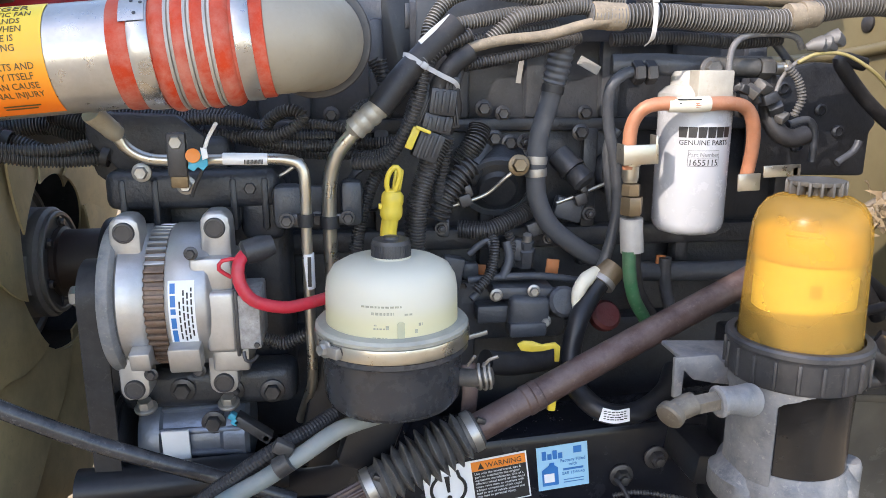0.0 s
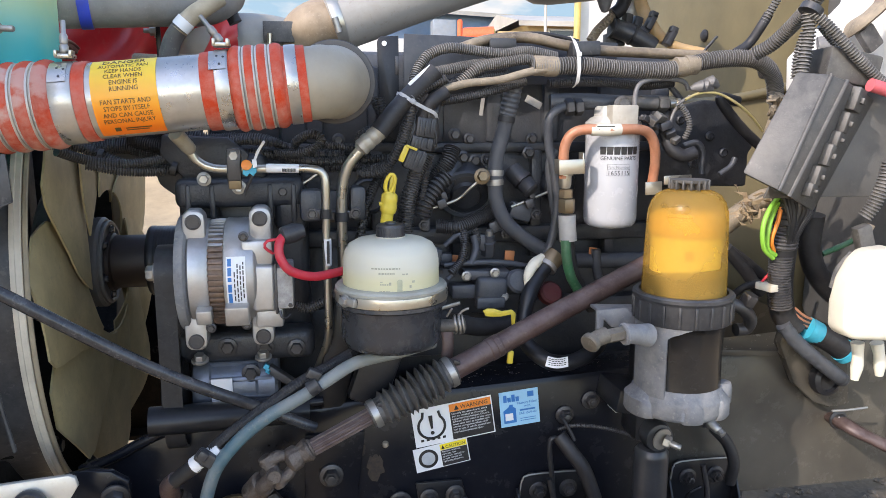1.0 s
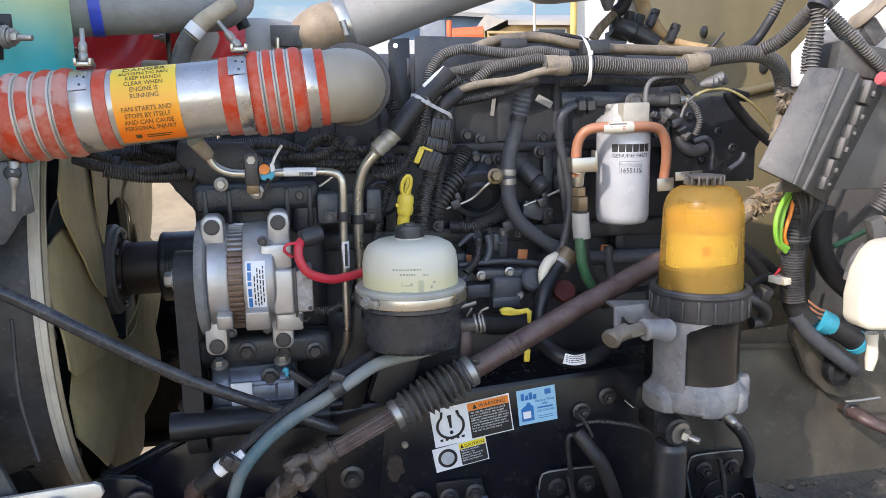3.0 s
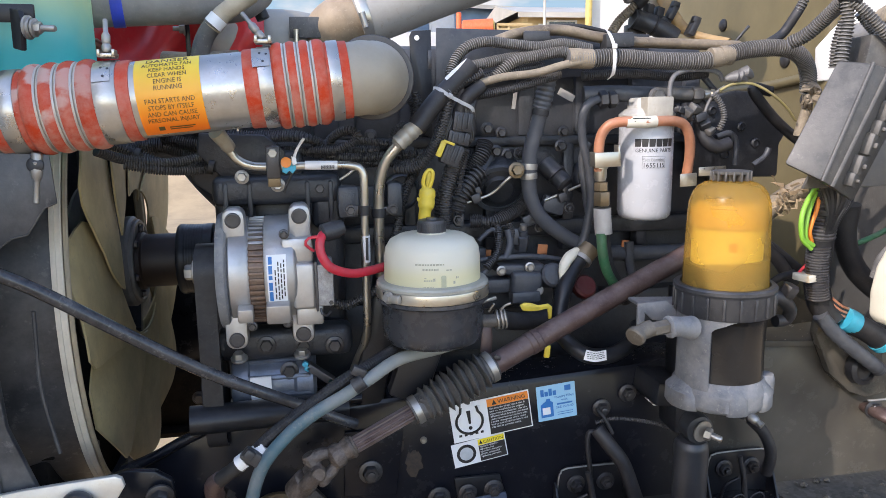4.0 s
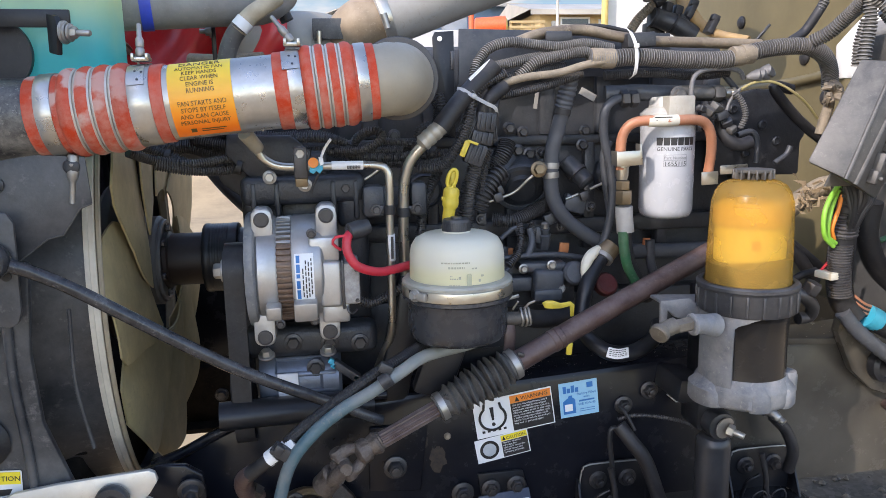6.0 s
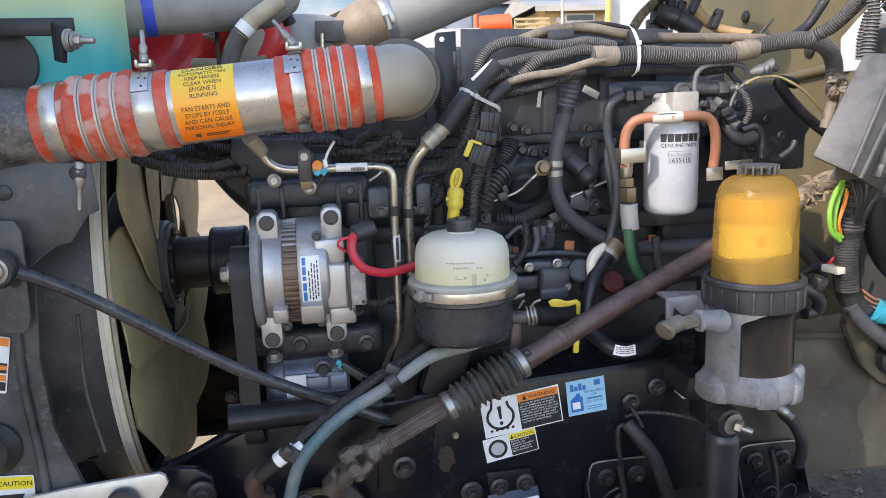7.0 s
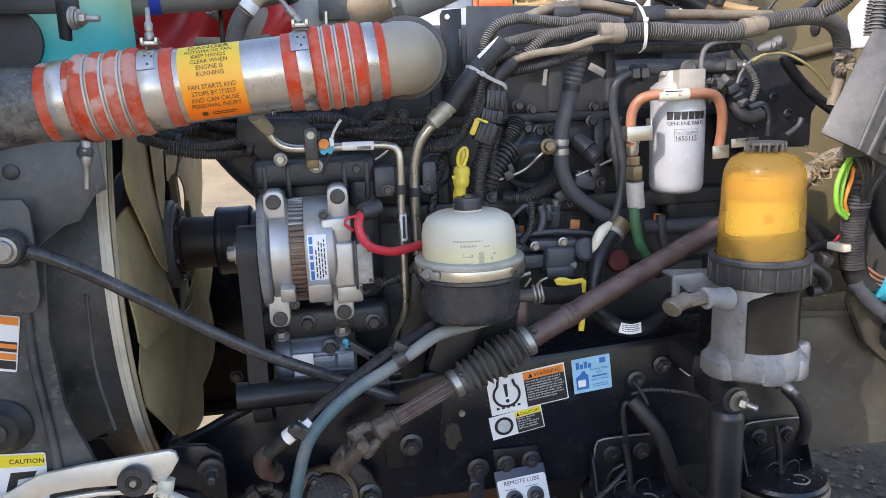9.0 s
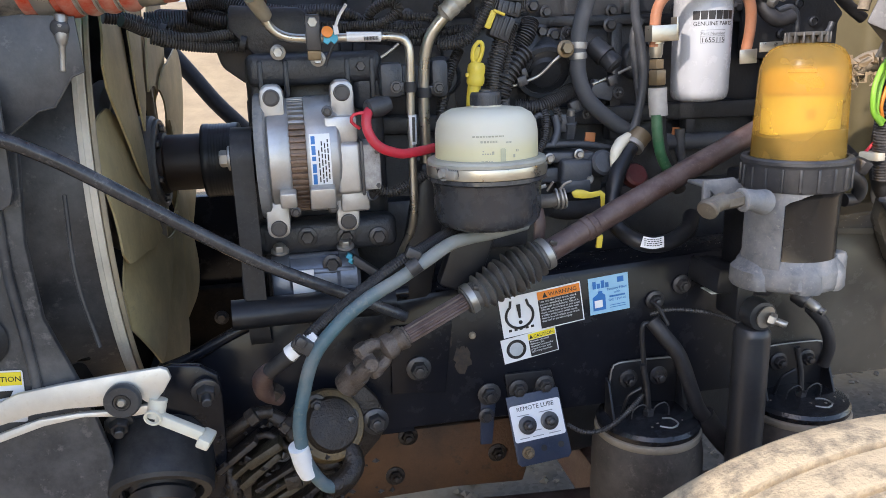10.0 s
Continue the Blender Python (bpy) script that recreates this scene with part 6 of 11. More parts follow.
def pipe_clip(p, w, axis, label):
    g = thing("pipe_clip", p, label, "pipe clip", "pipe clips")
    Geo().lathe([(w, -0.007), (w * 1.22, -0.007), (w * 1.25, 0), (w * 1.22, 0.007), (w, 0.007)], p, axis, 24).make("cushion", RUBBER, g)
    return g


for p, w, bx in (((-0.048, 0.802, 1.343), 0.0072, (-0.068, 0.800, 1.344)), ((-0.023, 0.840, 1.333), 0.009, (-0.002, 0.835, 1.339))):
    k = pipe_clip(p, w, (0, 0, 1), "black cushioned clip round a steel tube")
    Geo().box((V(p) + V(bx)) / 2 + V((0, 0.004, 0)), (abs(bx[0] - p[0]) + 0.012, 0.006, 0.013), (0, 0, 0), 0.002).make("strap", BOLT_D, k)
    Geo().hexhead(V(bx) + V((0, -0.002, 0)), (0, -1, 0), 0.006, 0.008).make("bolt", BOLT_D, k)
# bracket ears that carry the clips
g = thing("tube_bracket", (-0.055, 0.860, 1.356), "dark steel bracket carrying the tubes beside the alternator", "bracket")
bk = Geo()
bk.box((-0.090, 0.865, 1.352), (0.13, 0.012, 0.045), (0, 2, 0), 0.006)
bk.box((-0.069, 0.845, 1.352), (0.034, 0.03, 0.050), (0, 0, 0), 0.008)
bk.box((0.003, 0.860, 1.352), (0.026, 0.03, 0.055), (0, 0, 0), 0.008)
bk.make("plate", CAST2, g)
for p in ((-0.111, 0.850, 1.373), (-0.037, 0.860, 1.333)):
    Geo().hexhead(p, (0, -1, 0), 0.007, 0.009).make("bolt", BOLT_D, g)
# clamp on the horizontal tube with its coloured tag
g = thing("tube_clamp", (-0.177, 0.800, 1.411), "steel P-clamp with zinc bolts on the tube", "clamp")
Geo().box((-0.175, 0.787, 1.418), (0.020, 0.008, 0.046), (0, 0, 0), 0.003).make("strap", BOLT_D, g)
Geo().box((-0.175, 0.790, 1.394), (0.018, 0.006, 0.022), (0, 0, 0), 0.002).make("lower_strap", BRASS, g)
for p in ((-0.175, 0.790, 1.431), (-0.171, 0.800, 1.385), (-0.223, 0.830, 1.395)):
    Geo().hexhead(p, (0, -1, 0), 0.0072, 0.009).make("bolt", BOLT, g)
g = thing("inspection_tag", (-0.152, 0.785, 1.413), "blue and orange plastic tag wired to the tube", "tag")
Geo().prism([(-0.010, -0.009), (-0.004, -0.012), (0.000, -0.007), (0.005, -0.011), (0.010, -0.004), (0.008, 0.006), (0.001, 0.010), (-0.008, 0.007)], 0.002, plane_m((-0.153, 0.780, 1.413), (1, 0.2, -0.1), (0, 0.25, 1)), 0.0008).make("disc", TEAL, g)
Geo().lathe([(0.002, 0), (0.0075, 0), (0.0075, 0.002), (0.002, 0.003)], (-0.157, 0.776, 1.418), (0.1, -1, 0.25), 14).make("sticker", ORANGE_L, g)
Geo().prism([(-0.003, -0.006), (0.003, -0.005), (0.004, 0.004), (-0.002, 0.007)], 0.001, plane_m((-0.146, 0.776, 1.420), (1, 0.1, 0.2), (0, 0.1, 1)), 0.0003).make("torn_corner", PAPER, g)
Geo().tube([(-0.148, 0.780, 1.418), (-0.142, 0.778, 1.434), (-0.136, 0.775, 1.444), (-0.131, 0.770, 1.451)], 0.0021, 8).make("tail", PAPER, g)
Geo().tube([(-0.149, 0.780, 1.404), (-0.159, 0.780, 1.384), (-0.162, 0.780, 1.375)], 0.002, 8).make("wire", INK, g)
# looms behind the charge air pipe
for pts, r, m_ in (
        ([(-0.412, 0.800, 1.439), (-0.384, 0.830, 1.425), (-0.334, 0.850, 1.417), (-0.289, 0.870, 1.422), (-0.231, 0.880, 1.435), (-0.171, 0.880, 1.449), (-0.120, 0.880, 1.446)], 9, LOOM),
        ([(-0.384, 0.830, 1.418), (-0.335, 0.850, 1.407), (-0.275, 0.880, 1.406), (-0.216, 0.890, 1.423), (-0.147, 0.890, 1.429), (-0.069, 0.890, 1.416), (0.003, 0.890, 1.417), (0.057, 0.880, 1.420)], 9, LOOM),
        ([(-0.198, 0.900, 1.452), (-0.146, 0.890, 1.453), (-0.112, 0.890, 1.442), (-0.085, 0.900, 1.427), (-0.014, 0.900, 1.426)], 8.5, LOOM),
        ([(-0.121, 0.885, 1.429), (-0.086, 0.870, 1.429), (-0.060, 0.865, 1.439), (-0.050, 0.865, 1.452), (-0.066, 0.870, 1.459), (-0.089, 0.880, 1.447), (-0.095, 0.890, 1.428)], 8.5, LOOM),
        ([(-0.050, 0.890, 1.442), (-0.006, 0.880, 1.437), (0.020, 0.880, 1.426)], 7, LOOM),
        ([(-0.104, 0.900, 1.413), (-0.041, 0.900, 1.407), (0.021, 0.890, 1.406)], 9, LOOM),
        ([(-0.007, 0.880, 1.411), (0.020, 0.865, 1.404), (0.045, 0.855, 1.411), (0.064, 0.845, 1.432), (0.076, 0.835, 1.467), (0.087, 0.830, 1.497)], 8.5, LOOM),
        ([(0.041, 0.890, 1.391), (0.026, 0.880, 1.365), (0.014, 0.875, 1.329), (0.005, 0.870, 1.285)], 9, LOOM),
        ([(0.112, 0.855, 1.425), (0.092, 0.845, 1.384), (0.081, 0.840, 1.349), (0.077, 0.840, 1.296)], 12, LOOM),
        ([(0.032, 0.900, 1.516), (0.044, 0.900, 1.489), (0.038, 0.900, 1.463), (0.019, 0.900, 1.449)], 8, LOOM),
        ([(0.002, 0.875, 1.446), (0.007, 0.870, 1.459), (0.024, 0.870, 1.468), (0.039, 0.870, 1.460)], 4, LOOM),
        ([(0.146, 0.950, 1.384), (0.165, 0.950, 1.412), (0.174, 0.960, 1.431)], 16, LOOM),
        ([(0.143, 0.940, 1.299), (0.181, 0.930, 1.299), (0.218, 0.940, 1.312), (0.242, 0.950, 1.322)], 13, LOOM),
        ([(0.161, 0.900, 1.225), (0.181, 0.910, 1.246), (0.188, 0.920, 1.279), (0.183, 0.930, 1.299)], 8, LOOM),
        ([(0.206, 0.930, 1.246), (0.213, 0.930, 1.276), (0.207, 0.930, 1.296)], 7, LOOM),
        ([(0.131, 0.930, 1.343), (0.145, 0.940, 1.360), (0.155, 0.950, 1.383)], 10, LOOM)):
    rr = r * (pts[0][1] + 0.29) / 1295
    loom_thing(pts, rr, m_, "black corrugated wiring loom along the engine")
# cluster of connectors under the tie
k = thing("connector_cluster", (0.113, 0.840, 1.449), "black multi-plug connectors with a yellow lock", "connector")
for p, sx, sz, ang in (((0.107, 0.832, 1.469), .030, .030, 8), ((0.101, 0.834, 1.445), .034, .020, 14), ((0.091, 0.836, 1.420), .030, .034, 22), ((0.089, 0.842, 1.464), .020, .050, 22), ((0.112, 0.836, 1.489), .028, .018, 6), ((0.119, 0.838, 1.457), .012, .036, -6)):
    cg = Geo().box(p, (sx, 0.024, sz), (0, ang, 0), 0.003)
    for q in (-1, 0, 1):
        cg.box(V(p) + V((q * sx * 0.28, -0.0135, 0)), (sx * 0.12, 0.004, sz * 0.8), (0, ang, 0), 0.001)
    cg.make("housing", PLASTIC, k)
yl = Geo()
yl.box((0.072, 0.818, 1.430), (0.009, 0.006, 0.026), (0, 24, 0), 0.002)
yl.box((0.084, 0.816, 1.439), (0.018, 0.005, 0.004), (0, 22, 0), 0.001)
yl.make("lock_clip", YELLOW, k, "yellow lock clip")
hose("taped_cable", [(0.139, 0.835, 1.523), (0.119, 0.828, 1.509), (0.104, 0.832, 1.486), (0.099, 0.838, 1.461)], 0.011, RUBBER, "black taped cable in the connector cluster", "cable")
hose("taped_cable", [(0.129, 0.840, 1.507), (0.121, 0.830, 1.481), (0.124, 0.834, 1.459), (0.114, 0.838, 1.434)], 0.006, RUBBER, "black taped cable in the connector cluster", "cable")

# dipstick
d = thing("dipstick", (0.042, 0.800, 1.312), "yellow plastic dipstick handle in its tube", "dipstick")
Geo().tube([(0.042, 0.815, 1.292), (0.043, 0.812, 1.324), (0.046, 0.810, 1.345)], 0.0095, 18).make("tube", YELLOW, d)
Geo().lathe([(0.0105, -0.004), (0.0125, 0), (0.0128, 0.006), (0.0118, 0.012), (0.0128, 0.016), (0.0122, 0.024), (0.009, 0.0275), (0.004, 0.028)], (0.046, 0.808, 1.345), (0.1, 0, 1), 24).make("collar", YELLOW, d)
hd = Geo()
hd.tube([(0.0455, 0.806, 1.370), (0.0415, 0.804, 1.379), (0.0435, 0.803, 1.391), (0.050, 0.802, 1.400), (0.0555, 0.802, 1.397), (0.0555, 0.803, 1.387), (0.0515, 0.804, 1.376), (0.047, 0.806, 1.370)], 0.0031, 12)
hd.lathe([(0.0065, 0), (0.0075, 0.002), (0.0065, 0.008), (0.004, 0.009)], (0.046, 0.807, 1.366), (0.1, 0, 1), 18)
hd.box((0.034, 0.806, 1.356), (0.004, 0.006, 0.006), (0, 0, 0), 0.001)
hd.make("handle", YELLOW, d)

# dark coolant hose in front of the head
ch = thing("coolant_hose", (0.248, 0.930, 1.354), "dusty black coolant hose with a clamp on the engine", "hose")
Geo().tube([(0.264, 0.895, 1.537), (0.258, 0.900, 1.501), (0.251, 0.910, 1.459), (0.242, 0.915, 1.421), (0.240, 0.918, 1.380), (0.244, 0.922, 1.342), (0.262, 0.926, 1.306), (0.298, 0.932, 1.275), (0.345, 0.942, 1.246)], 0.0127, 24).make("hose", HOSE_G, ch)
lm2 = Geo().loom([(0.265, 0.893, 1.545), (0.261, 0.898, 1.516), (0.256, 0.903, 1.490)], 0.0155, 0.008, 0.1)
lm2.make("convoluted_end", HOSE_G, ch)
for p, a in (((0.240, 0.918, 1.392), (0.05, 0, 1)), ((0.240, 0.918, 1.376), (-0.05, 0, 1)), ((0.255, 0.905, 1.481), (0.2, 0, 1))):
    Geo().lathe([(0.0130, -0.005), (0.0142, -0.005), (0.0145, 0), (0.0142, 0.005), (0.0130, 0.005)], p, a, 28).make("clamp_band", BOLT if p[2] < 1.42 else RUBBER, ch)
Geo().hexhead((0.214, 0.905, 1.387), (0, -1, 0.1), 0.0095, 0.012).make("clamp_bolt", BRASS, ch)
Geo().box((0.231, 0.915, 1.387), (0.022, 0.005, 0.018), (0, 0, 0), 0.002).make("clamp_ear", BOLT, ch)
# thin fuel lines with clips
for pts in ([(0.111, 0.930, 1.327), (0.151, 0.930, 1.337), (0.180, 0.930, 1.348), (0.202, 0.920, 1.370), (0.222, 0.920, 1.384)], [(0.278, 0.950, 1.329), (0.309, 0.950, 1.340), (0.345, 0.950, 1.354)], [(-0.097, 0.870, 1.374), (-0.071, 0.870, 1.388), (-0.052, 0.870, 1.402)]):
    hose("fuel_line", pts, 0.0026, STEEL, "thin bright steel fuel line", "fuel line", 10, "fuel lines")
for p in ((0.149, 0.925, 1.340), (0.310, 0.945, 1.335)):
    g = Geo()
    g.box(p, (0.016, 0.012, 0.016), (0, -20, 0), 0.002)
    g.box(V(p) + V((0.004, 0, 0.012)), (0.010, 0.008, 0.016), (0, -20, 0), 0.002)
    tagged(g.make("line_clip", BOLT_D), "small steel clip on the fuel line", "clip", "line clips")
for p, ax in (((0.298, 0.950, 1.375), (0.5, -0.5, -0.6)), ((0.165, 0.955, 1.383), (-0.5, -0.4, -0.7))):
    j = thing("fuel_injector_plug", p, "dark ribbed injector connector on the head", "connector", "injector plugs")
    Geo().lathe([(0.013, -0.03), (0.017, -0.028), (0.017, 0.0), (0.014, 0.003), (0.016, 0.006), (0.016, 0.024), (0.012, 0.028), (0.004, 0.028)], p, ax, 20).make("body", PLASTIC, j)
    Geo().lathe([(0.0175, -0.002), (0.0185, -0.002), (0.0185, 0.004), (0.0175, 0.004)], p, ax, 20).make("band", BOLT_D, j)

# copper coloured bent hose with fittings
cu = thing("copper_bent_pipe", (0.333, 0.850, 1.359), "copper coloured bent pipe with a white label over the filter", "pipe")
Geo().tube([(0.342, 0.860, 1.386), (0.340, 0.858, 1.421), (0.342, 0.855, 1.443), (0.352, 0.850, 1.459), (0.372, 0.845, 1.465), (0.410, 0.840, 1.464), (0.457, 0.845, 1.465), (0.482, 0.850, 1.459), (0.496, 0.855, 1.440), (0.504, 0.865, 1.409), (0.505, 0.875, 1.371)], 0.0084, 20).make("pipe", COPPER, cu)
cl = Geo().tube([(0.380, 0.844, 1.464), (0.397, 0.841, 1.464), (0.411, 0.841, 1.464), (0.429, 0.841, 1.465)], 0.0093, 24)
cl.make("wrap_label", grimy("faded_paper", (0.58, 0.55, 0.46), 0.6, dust=0.3, dust_color=(0.45, 0.40, 0.32), bump=0.0), cu, "white printed wrap label")
for k2 in range(2):
    Geo().box(V((0.384, 0.833, 1.470)) + V((0.017, 0, -0.0045 * k2)), (0.03 - 0.006 * k2, 0.0006, 0.0014), (0, 0, 0), 0).make("print_bar", INK, cu)
ft = Geo()
ft.lathe([(0.0085, 0), (0.0095, 0.004), (0.0105, 0.006), (0.0105, 0.02), (0.012, 0.021), (0.012, 0.028)], (0.345, 0.862, 1.369), (0, 0, 1), 24)
ft.make("ferrule", STEEL, cu)
Geo().lathe([(0.013, 0), (0.0142, 0.002), (0.0142, 0.021), (0.013, 0.023)], (0.349, 0.862, 1.328), (0, 0, 1), 6).make("union_nut", BRASS, cu, "dull brass union nut")
Geo().lathe([(0.0105, 0), (0.012, 0.001), (0.012, 0.014), (0.0105, 0.015)], (0.347, 0.862, 1.352), (0, 0, 1), 6).make("upper_nut", BRASS, cu)
br = Geo()
br.box((0.349, 0.842, 1.405), (0.044, 0.003, 0.024), (0, -2, 0), 0.001)
br.box(V((0.330, 0.842, 1.405)) + V((-0.001, 0.012, 0)), (0.003, 0.026, 0.024), (0, -2, 0), 0.001)
br.box(V((0.367, 0.842, 1.412)) + V((0.001, 0.008, 0)), (0.003, 0.02, 0.032), (0, -2, 0), 0.001)
br.make("clip_bracket", STEEL, cu, "zinc plated clip bracket")
br = Geo()
br.box((0.502, 0.862, 1.366), (0.030, 0.003, 0.022), (0, -2, 0), 0.001)
br.box((0.544, 0.860, 1.380), (0.050, 0.003, 0.015), (0, -2, 0), 0.001)
br.box((0.562, 0.860, 1.372), (0.008, 0.003, 0.026), (0, -2, 0), 0.001)
br.make("clip_bracket", STEEL, cu)
gh = thing("green_hose", (0.352, 0.860, 1.291), "dark green striped hose with a pale sleeve", "hose")
Geo().tube([(0.350, 0.862, 1.324), (0.351, 0.862, 1.305), (0.353, 0.860, 1.280)], 0.0145, 22).make("sleeve", grimy("pale_sleeve", (0.36, 0.35, 0.33), 0.5, dust=0.4), gh, "pale ribbed sleeve")
Geo().tube([(0.352, 0.862, 1.286), (0.356, 0.862, 1.252), (0.366, 0.868, 1.221), (0.389, 0.880, 1.188), (0.411, 0.890, 1.154)], 0.0112, 20).make("hose", RUBBER, gh)
Geo().tube([(0.346, 0.854, 1.283), (0.349, 0.853, 1.250), (0.359, 0.859, 1.219), (0.380, 0.870, 1.187)], 0.0086, 14).make("stripe", GREEN_H, gh, "green stripe")
# water pipe and fittings above the filter
wp = thing("water_pipe", (0.447, 0.900, 1.508), "grey steel water pipe with hex unions above the filter", "pipe")
Geo().tube([(0.335, 0.920, 1.510), (0.391, 0.910, 1.511), (0.450, 0.905, 1.508), (0.525, 0.900, 1.508)], 0.0138, 22).make("pipe", CAST2, wp)
Geo().tube([(0.450, 0.885, 1.510), (0.511, 0.885, 1.507)], 0.0109, 20).make("sleeve", PLASTIC_G, wp)
for u, r in ((0, 1), ):
    Geo().lathe([(0.012, 0), (0.0135, 0.002), (0.0135, 0.016), (0.012, 0.018)], (0.513, 0.885, 1.507), (1, 0, 0), 6).make("union_nut", PLASTIC_G, wp)
    Geo().lathe([(0.008, 0), (0.008, 0.012), (0.0105, 0.012), (0.0105, 0.018), (0.008, 0.02)], (0.534, 0.885, 1.506), (1, 0, 0), 16).make("nipple", STEEL, wp)
for u in (1, 2):
    p = {1: (0.369, 0.900, 1.502), 2: (0.385, 0.900, 1.502)}[u]
    Geo().lathe([(0.013, 0), (0.015, 0.002), (0.015, 0.012), (0.013, 0.014)], p, (-1, 0, -0.1), 6).make("hex_union", BOLT_D, wp)
Geo().hexhead((0.442, 0.868, 1.505), (0, -1, 0.1), 0.010, 0.012).make("plug", PLASTIC_G, wp)
hose("grey_pipe", [(0.372, 0.900, 1.502), (0.347, 0.900, 1.500), (0.328, 0.900, 1.482), (0.331, 0.910, 1.439), (0.344, 0.910, 1.382), (0.348, 0.910, 1.323), (0.337, 0.910, 1.264), (0.323, 0.910, 1.230)], 0.0074, CAST2, "grey painted pipe curving down the engine", "pipe")
hose("grey_pipe", [(0.351, 0.930, 1.429), (0.339, 0.930, 1.405), (0.345, 0.930, 1.351), (0.354, 0.930, 1.301)], 0.0066, CAST2, "second grey painted pipe on the engine", "pipe")

# looms that drop from the harness behind the connectors
for pts, r, pt in (([(0.139, 0.835, 1.542), (0.105, 0.826, 1.526), (0.088, 0.824, 1.504), (0.079, 0.826, 1.470), (0.063, 0.832, 1.432), (0.047, 0.840, 1.408), (0.029, 0.848, 1.399), (0.004, 0.860, 1.398)], 9, .0040),
                   ([(0.094, 0.842, 1.408), (0.089, 0.845, 1.386), (0.079, 0.848, 1.354), (0.074, 0.850, 1.309)], 13, .0050),
                   ([(0.119, 0.860, 1.426), (0.112, 0.865, 1.392), (0.106, 0.870, 1.355)], 8, .0042),
                   ([(0.158, 0.930, 1.385), (0.142, 0.925, 1.371), (0.122, 0.920, 1.344), (0.112, 0.920, 1.318)], 16, .0075),
                   ([(0.040, 0.860, 1.515), (0.044, 0.860, 1.493), (0.039, 0.862, 1.472)], 8, .0044),
                   ([(0.004, 0.870, 1.431), (0.012, 0.865, 1.458), (0.034, 0.860, 1.466), (0.047, 0.860, 1.456)], 5, .0040)):
    loom_thing(pts, r * (pts[0][1] + 0.29) / 1295, LOOM, "black corrugated loom dropping from the harness", pt)
tagged(Geo().box((0.056, 0.835, 1.381), (0.011, 0.007, 0.026), (0, 10, 0), 0.002).make("yellow_lock", YELLOW), "yellow connector lock behind the reservoir", "connector lock")
# castings and fittings on the engine's flank
ep = thing("fuel_pump", (0.241, 0.930, 1.190), "blue-grey cast fuel pump low on the engine", "pump")
Geo().box((0.231, 0.915, 1.192), (0.055, 0.05, 0.045), (0, 4, 0), 0.008, seg=3).make("body", CAST2, ep)
Geo().box((0.226, 0.930, 1.216), (0.085, 0.05, 0.018), (0, 3, 0), 0.005).make("flange", CAST2, ep)
Geo().lathe([(0.008, -0.02), (0.020, -0.018), (0.021, 0), (0.021, 0.016), (0.017, 0.020), (0.006, 0.021)], (0.276, 0.910, 1.202), (0.1, -0.9, 0.3), 28).make("cap", CAST2, ep)
for p in ((0.187, 0.900, 1.218), (0.237, 0.900, 1.222), (0.252, 0.895, 1.181)):
    Geo().hexhead(p, (0, -1, 0), 0.006, 0.007).make("bolt", BOLT, ep)
tb = thing("pump_drum", (0.193, 0.950, 1.351), "dark round pump drum on the cylinder head", "pump")
Geo().lathe([(0.010, -0.05), (0.042, -0.048), (0.046, -0.02), (0.046, 0.0), (0.040, 0.006), (0.028, 0.008), (0.024, 0.014), (0.006, 0.015)], (0.198, 0.960, 1.355), (-0.1, -0.85, -0.5), 36).make("drum", CAST, tb)
Geo().lathe([(0.040, 0.002), (0.0475, 0.002), (0.0475, 0.010), (0.040, 0.010), (0.040, 0.002)], (0.198, 0.960, 1.355), (-0.1, -0.85, -0.5), 36).make("rim", CAST2, tb)
sn = thing("pressure_sensor", (0.234, 0.940, 1.260), "dark hex pressure sensor with a bright cap", "sensor")
Geo().lathe([(0.012, -0.01), (0.013, 0), (0.013, 0.016), (0.010, 0.018), (0.010, 0.028), (0.004, 0.029)], (0.234, 0.940, 1.255), (0, -0.3, 1), 6).make("body", CAST2, sn)
Geo().lathe([(0.006, 0.028), (0.007, 0.029), (0.006, 0.038), (0.002, 0.039)], (0.234, 0.940, 1.255), (0, -0.3, 1), 14).make("cap", BOLT, sn)
for p, r_ in (((0.232, 0.950, 1.412), 0.0075), ((0.190, 0.955, 1.381), 0.006), ((0.306, 0.950, 1.375), 0.008), ((0.324, 0.950, 1.314), 0.007), ((0.117, 0.920, 1.305), 0.006), ((0.269, 0.950, 1.281), 0.006)):
    tagged(Geo().hexhead(p, (0, -1, 0.05), r_, r_ * 1.3, stud=0.004).make("flange_nut", BOLT_D), "dull flange nut on the engine", "nut", "flange nuts")
hose("engine_wire", [(0.155, 0.930, 1.267), (0.180, 0.925, 1.286), (0.186, 0.920, 1.256), (0.169, 0.910, 1.225), (0.155, 0.905, 1.212)], 0.0045, HOSE_G, "dusty grey wire on the engine's flank", "wire", 10)
hose("engine_wire", [(0.206, 0.930, 1.283), (0.209, 0.925, 1.259), (0.199, 0.920, 1.235)], 0.0065, HOSE_G, "short dusty hose on the engine's flank", "hose", 12)
hose("engine_pipe", [(0.152, 0.920, 1.234), (0.208, 0.920, 1.237), (0.260, 0.925, 1.234), (0.318, 0.940, 1.221)], 0.005, CAST2, "thin grey pipe along the block", "pipe", 12)

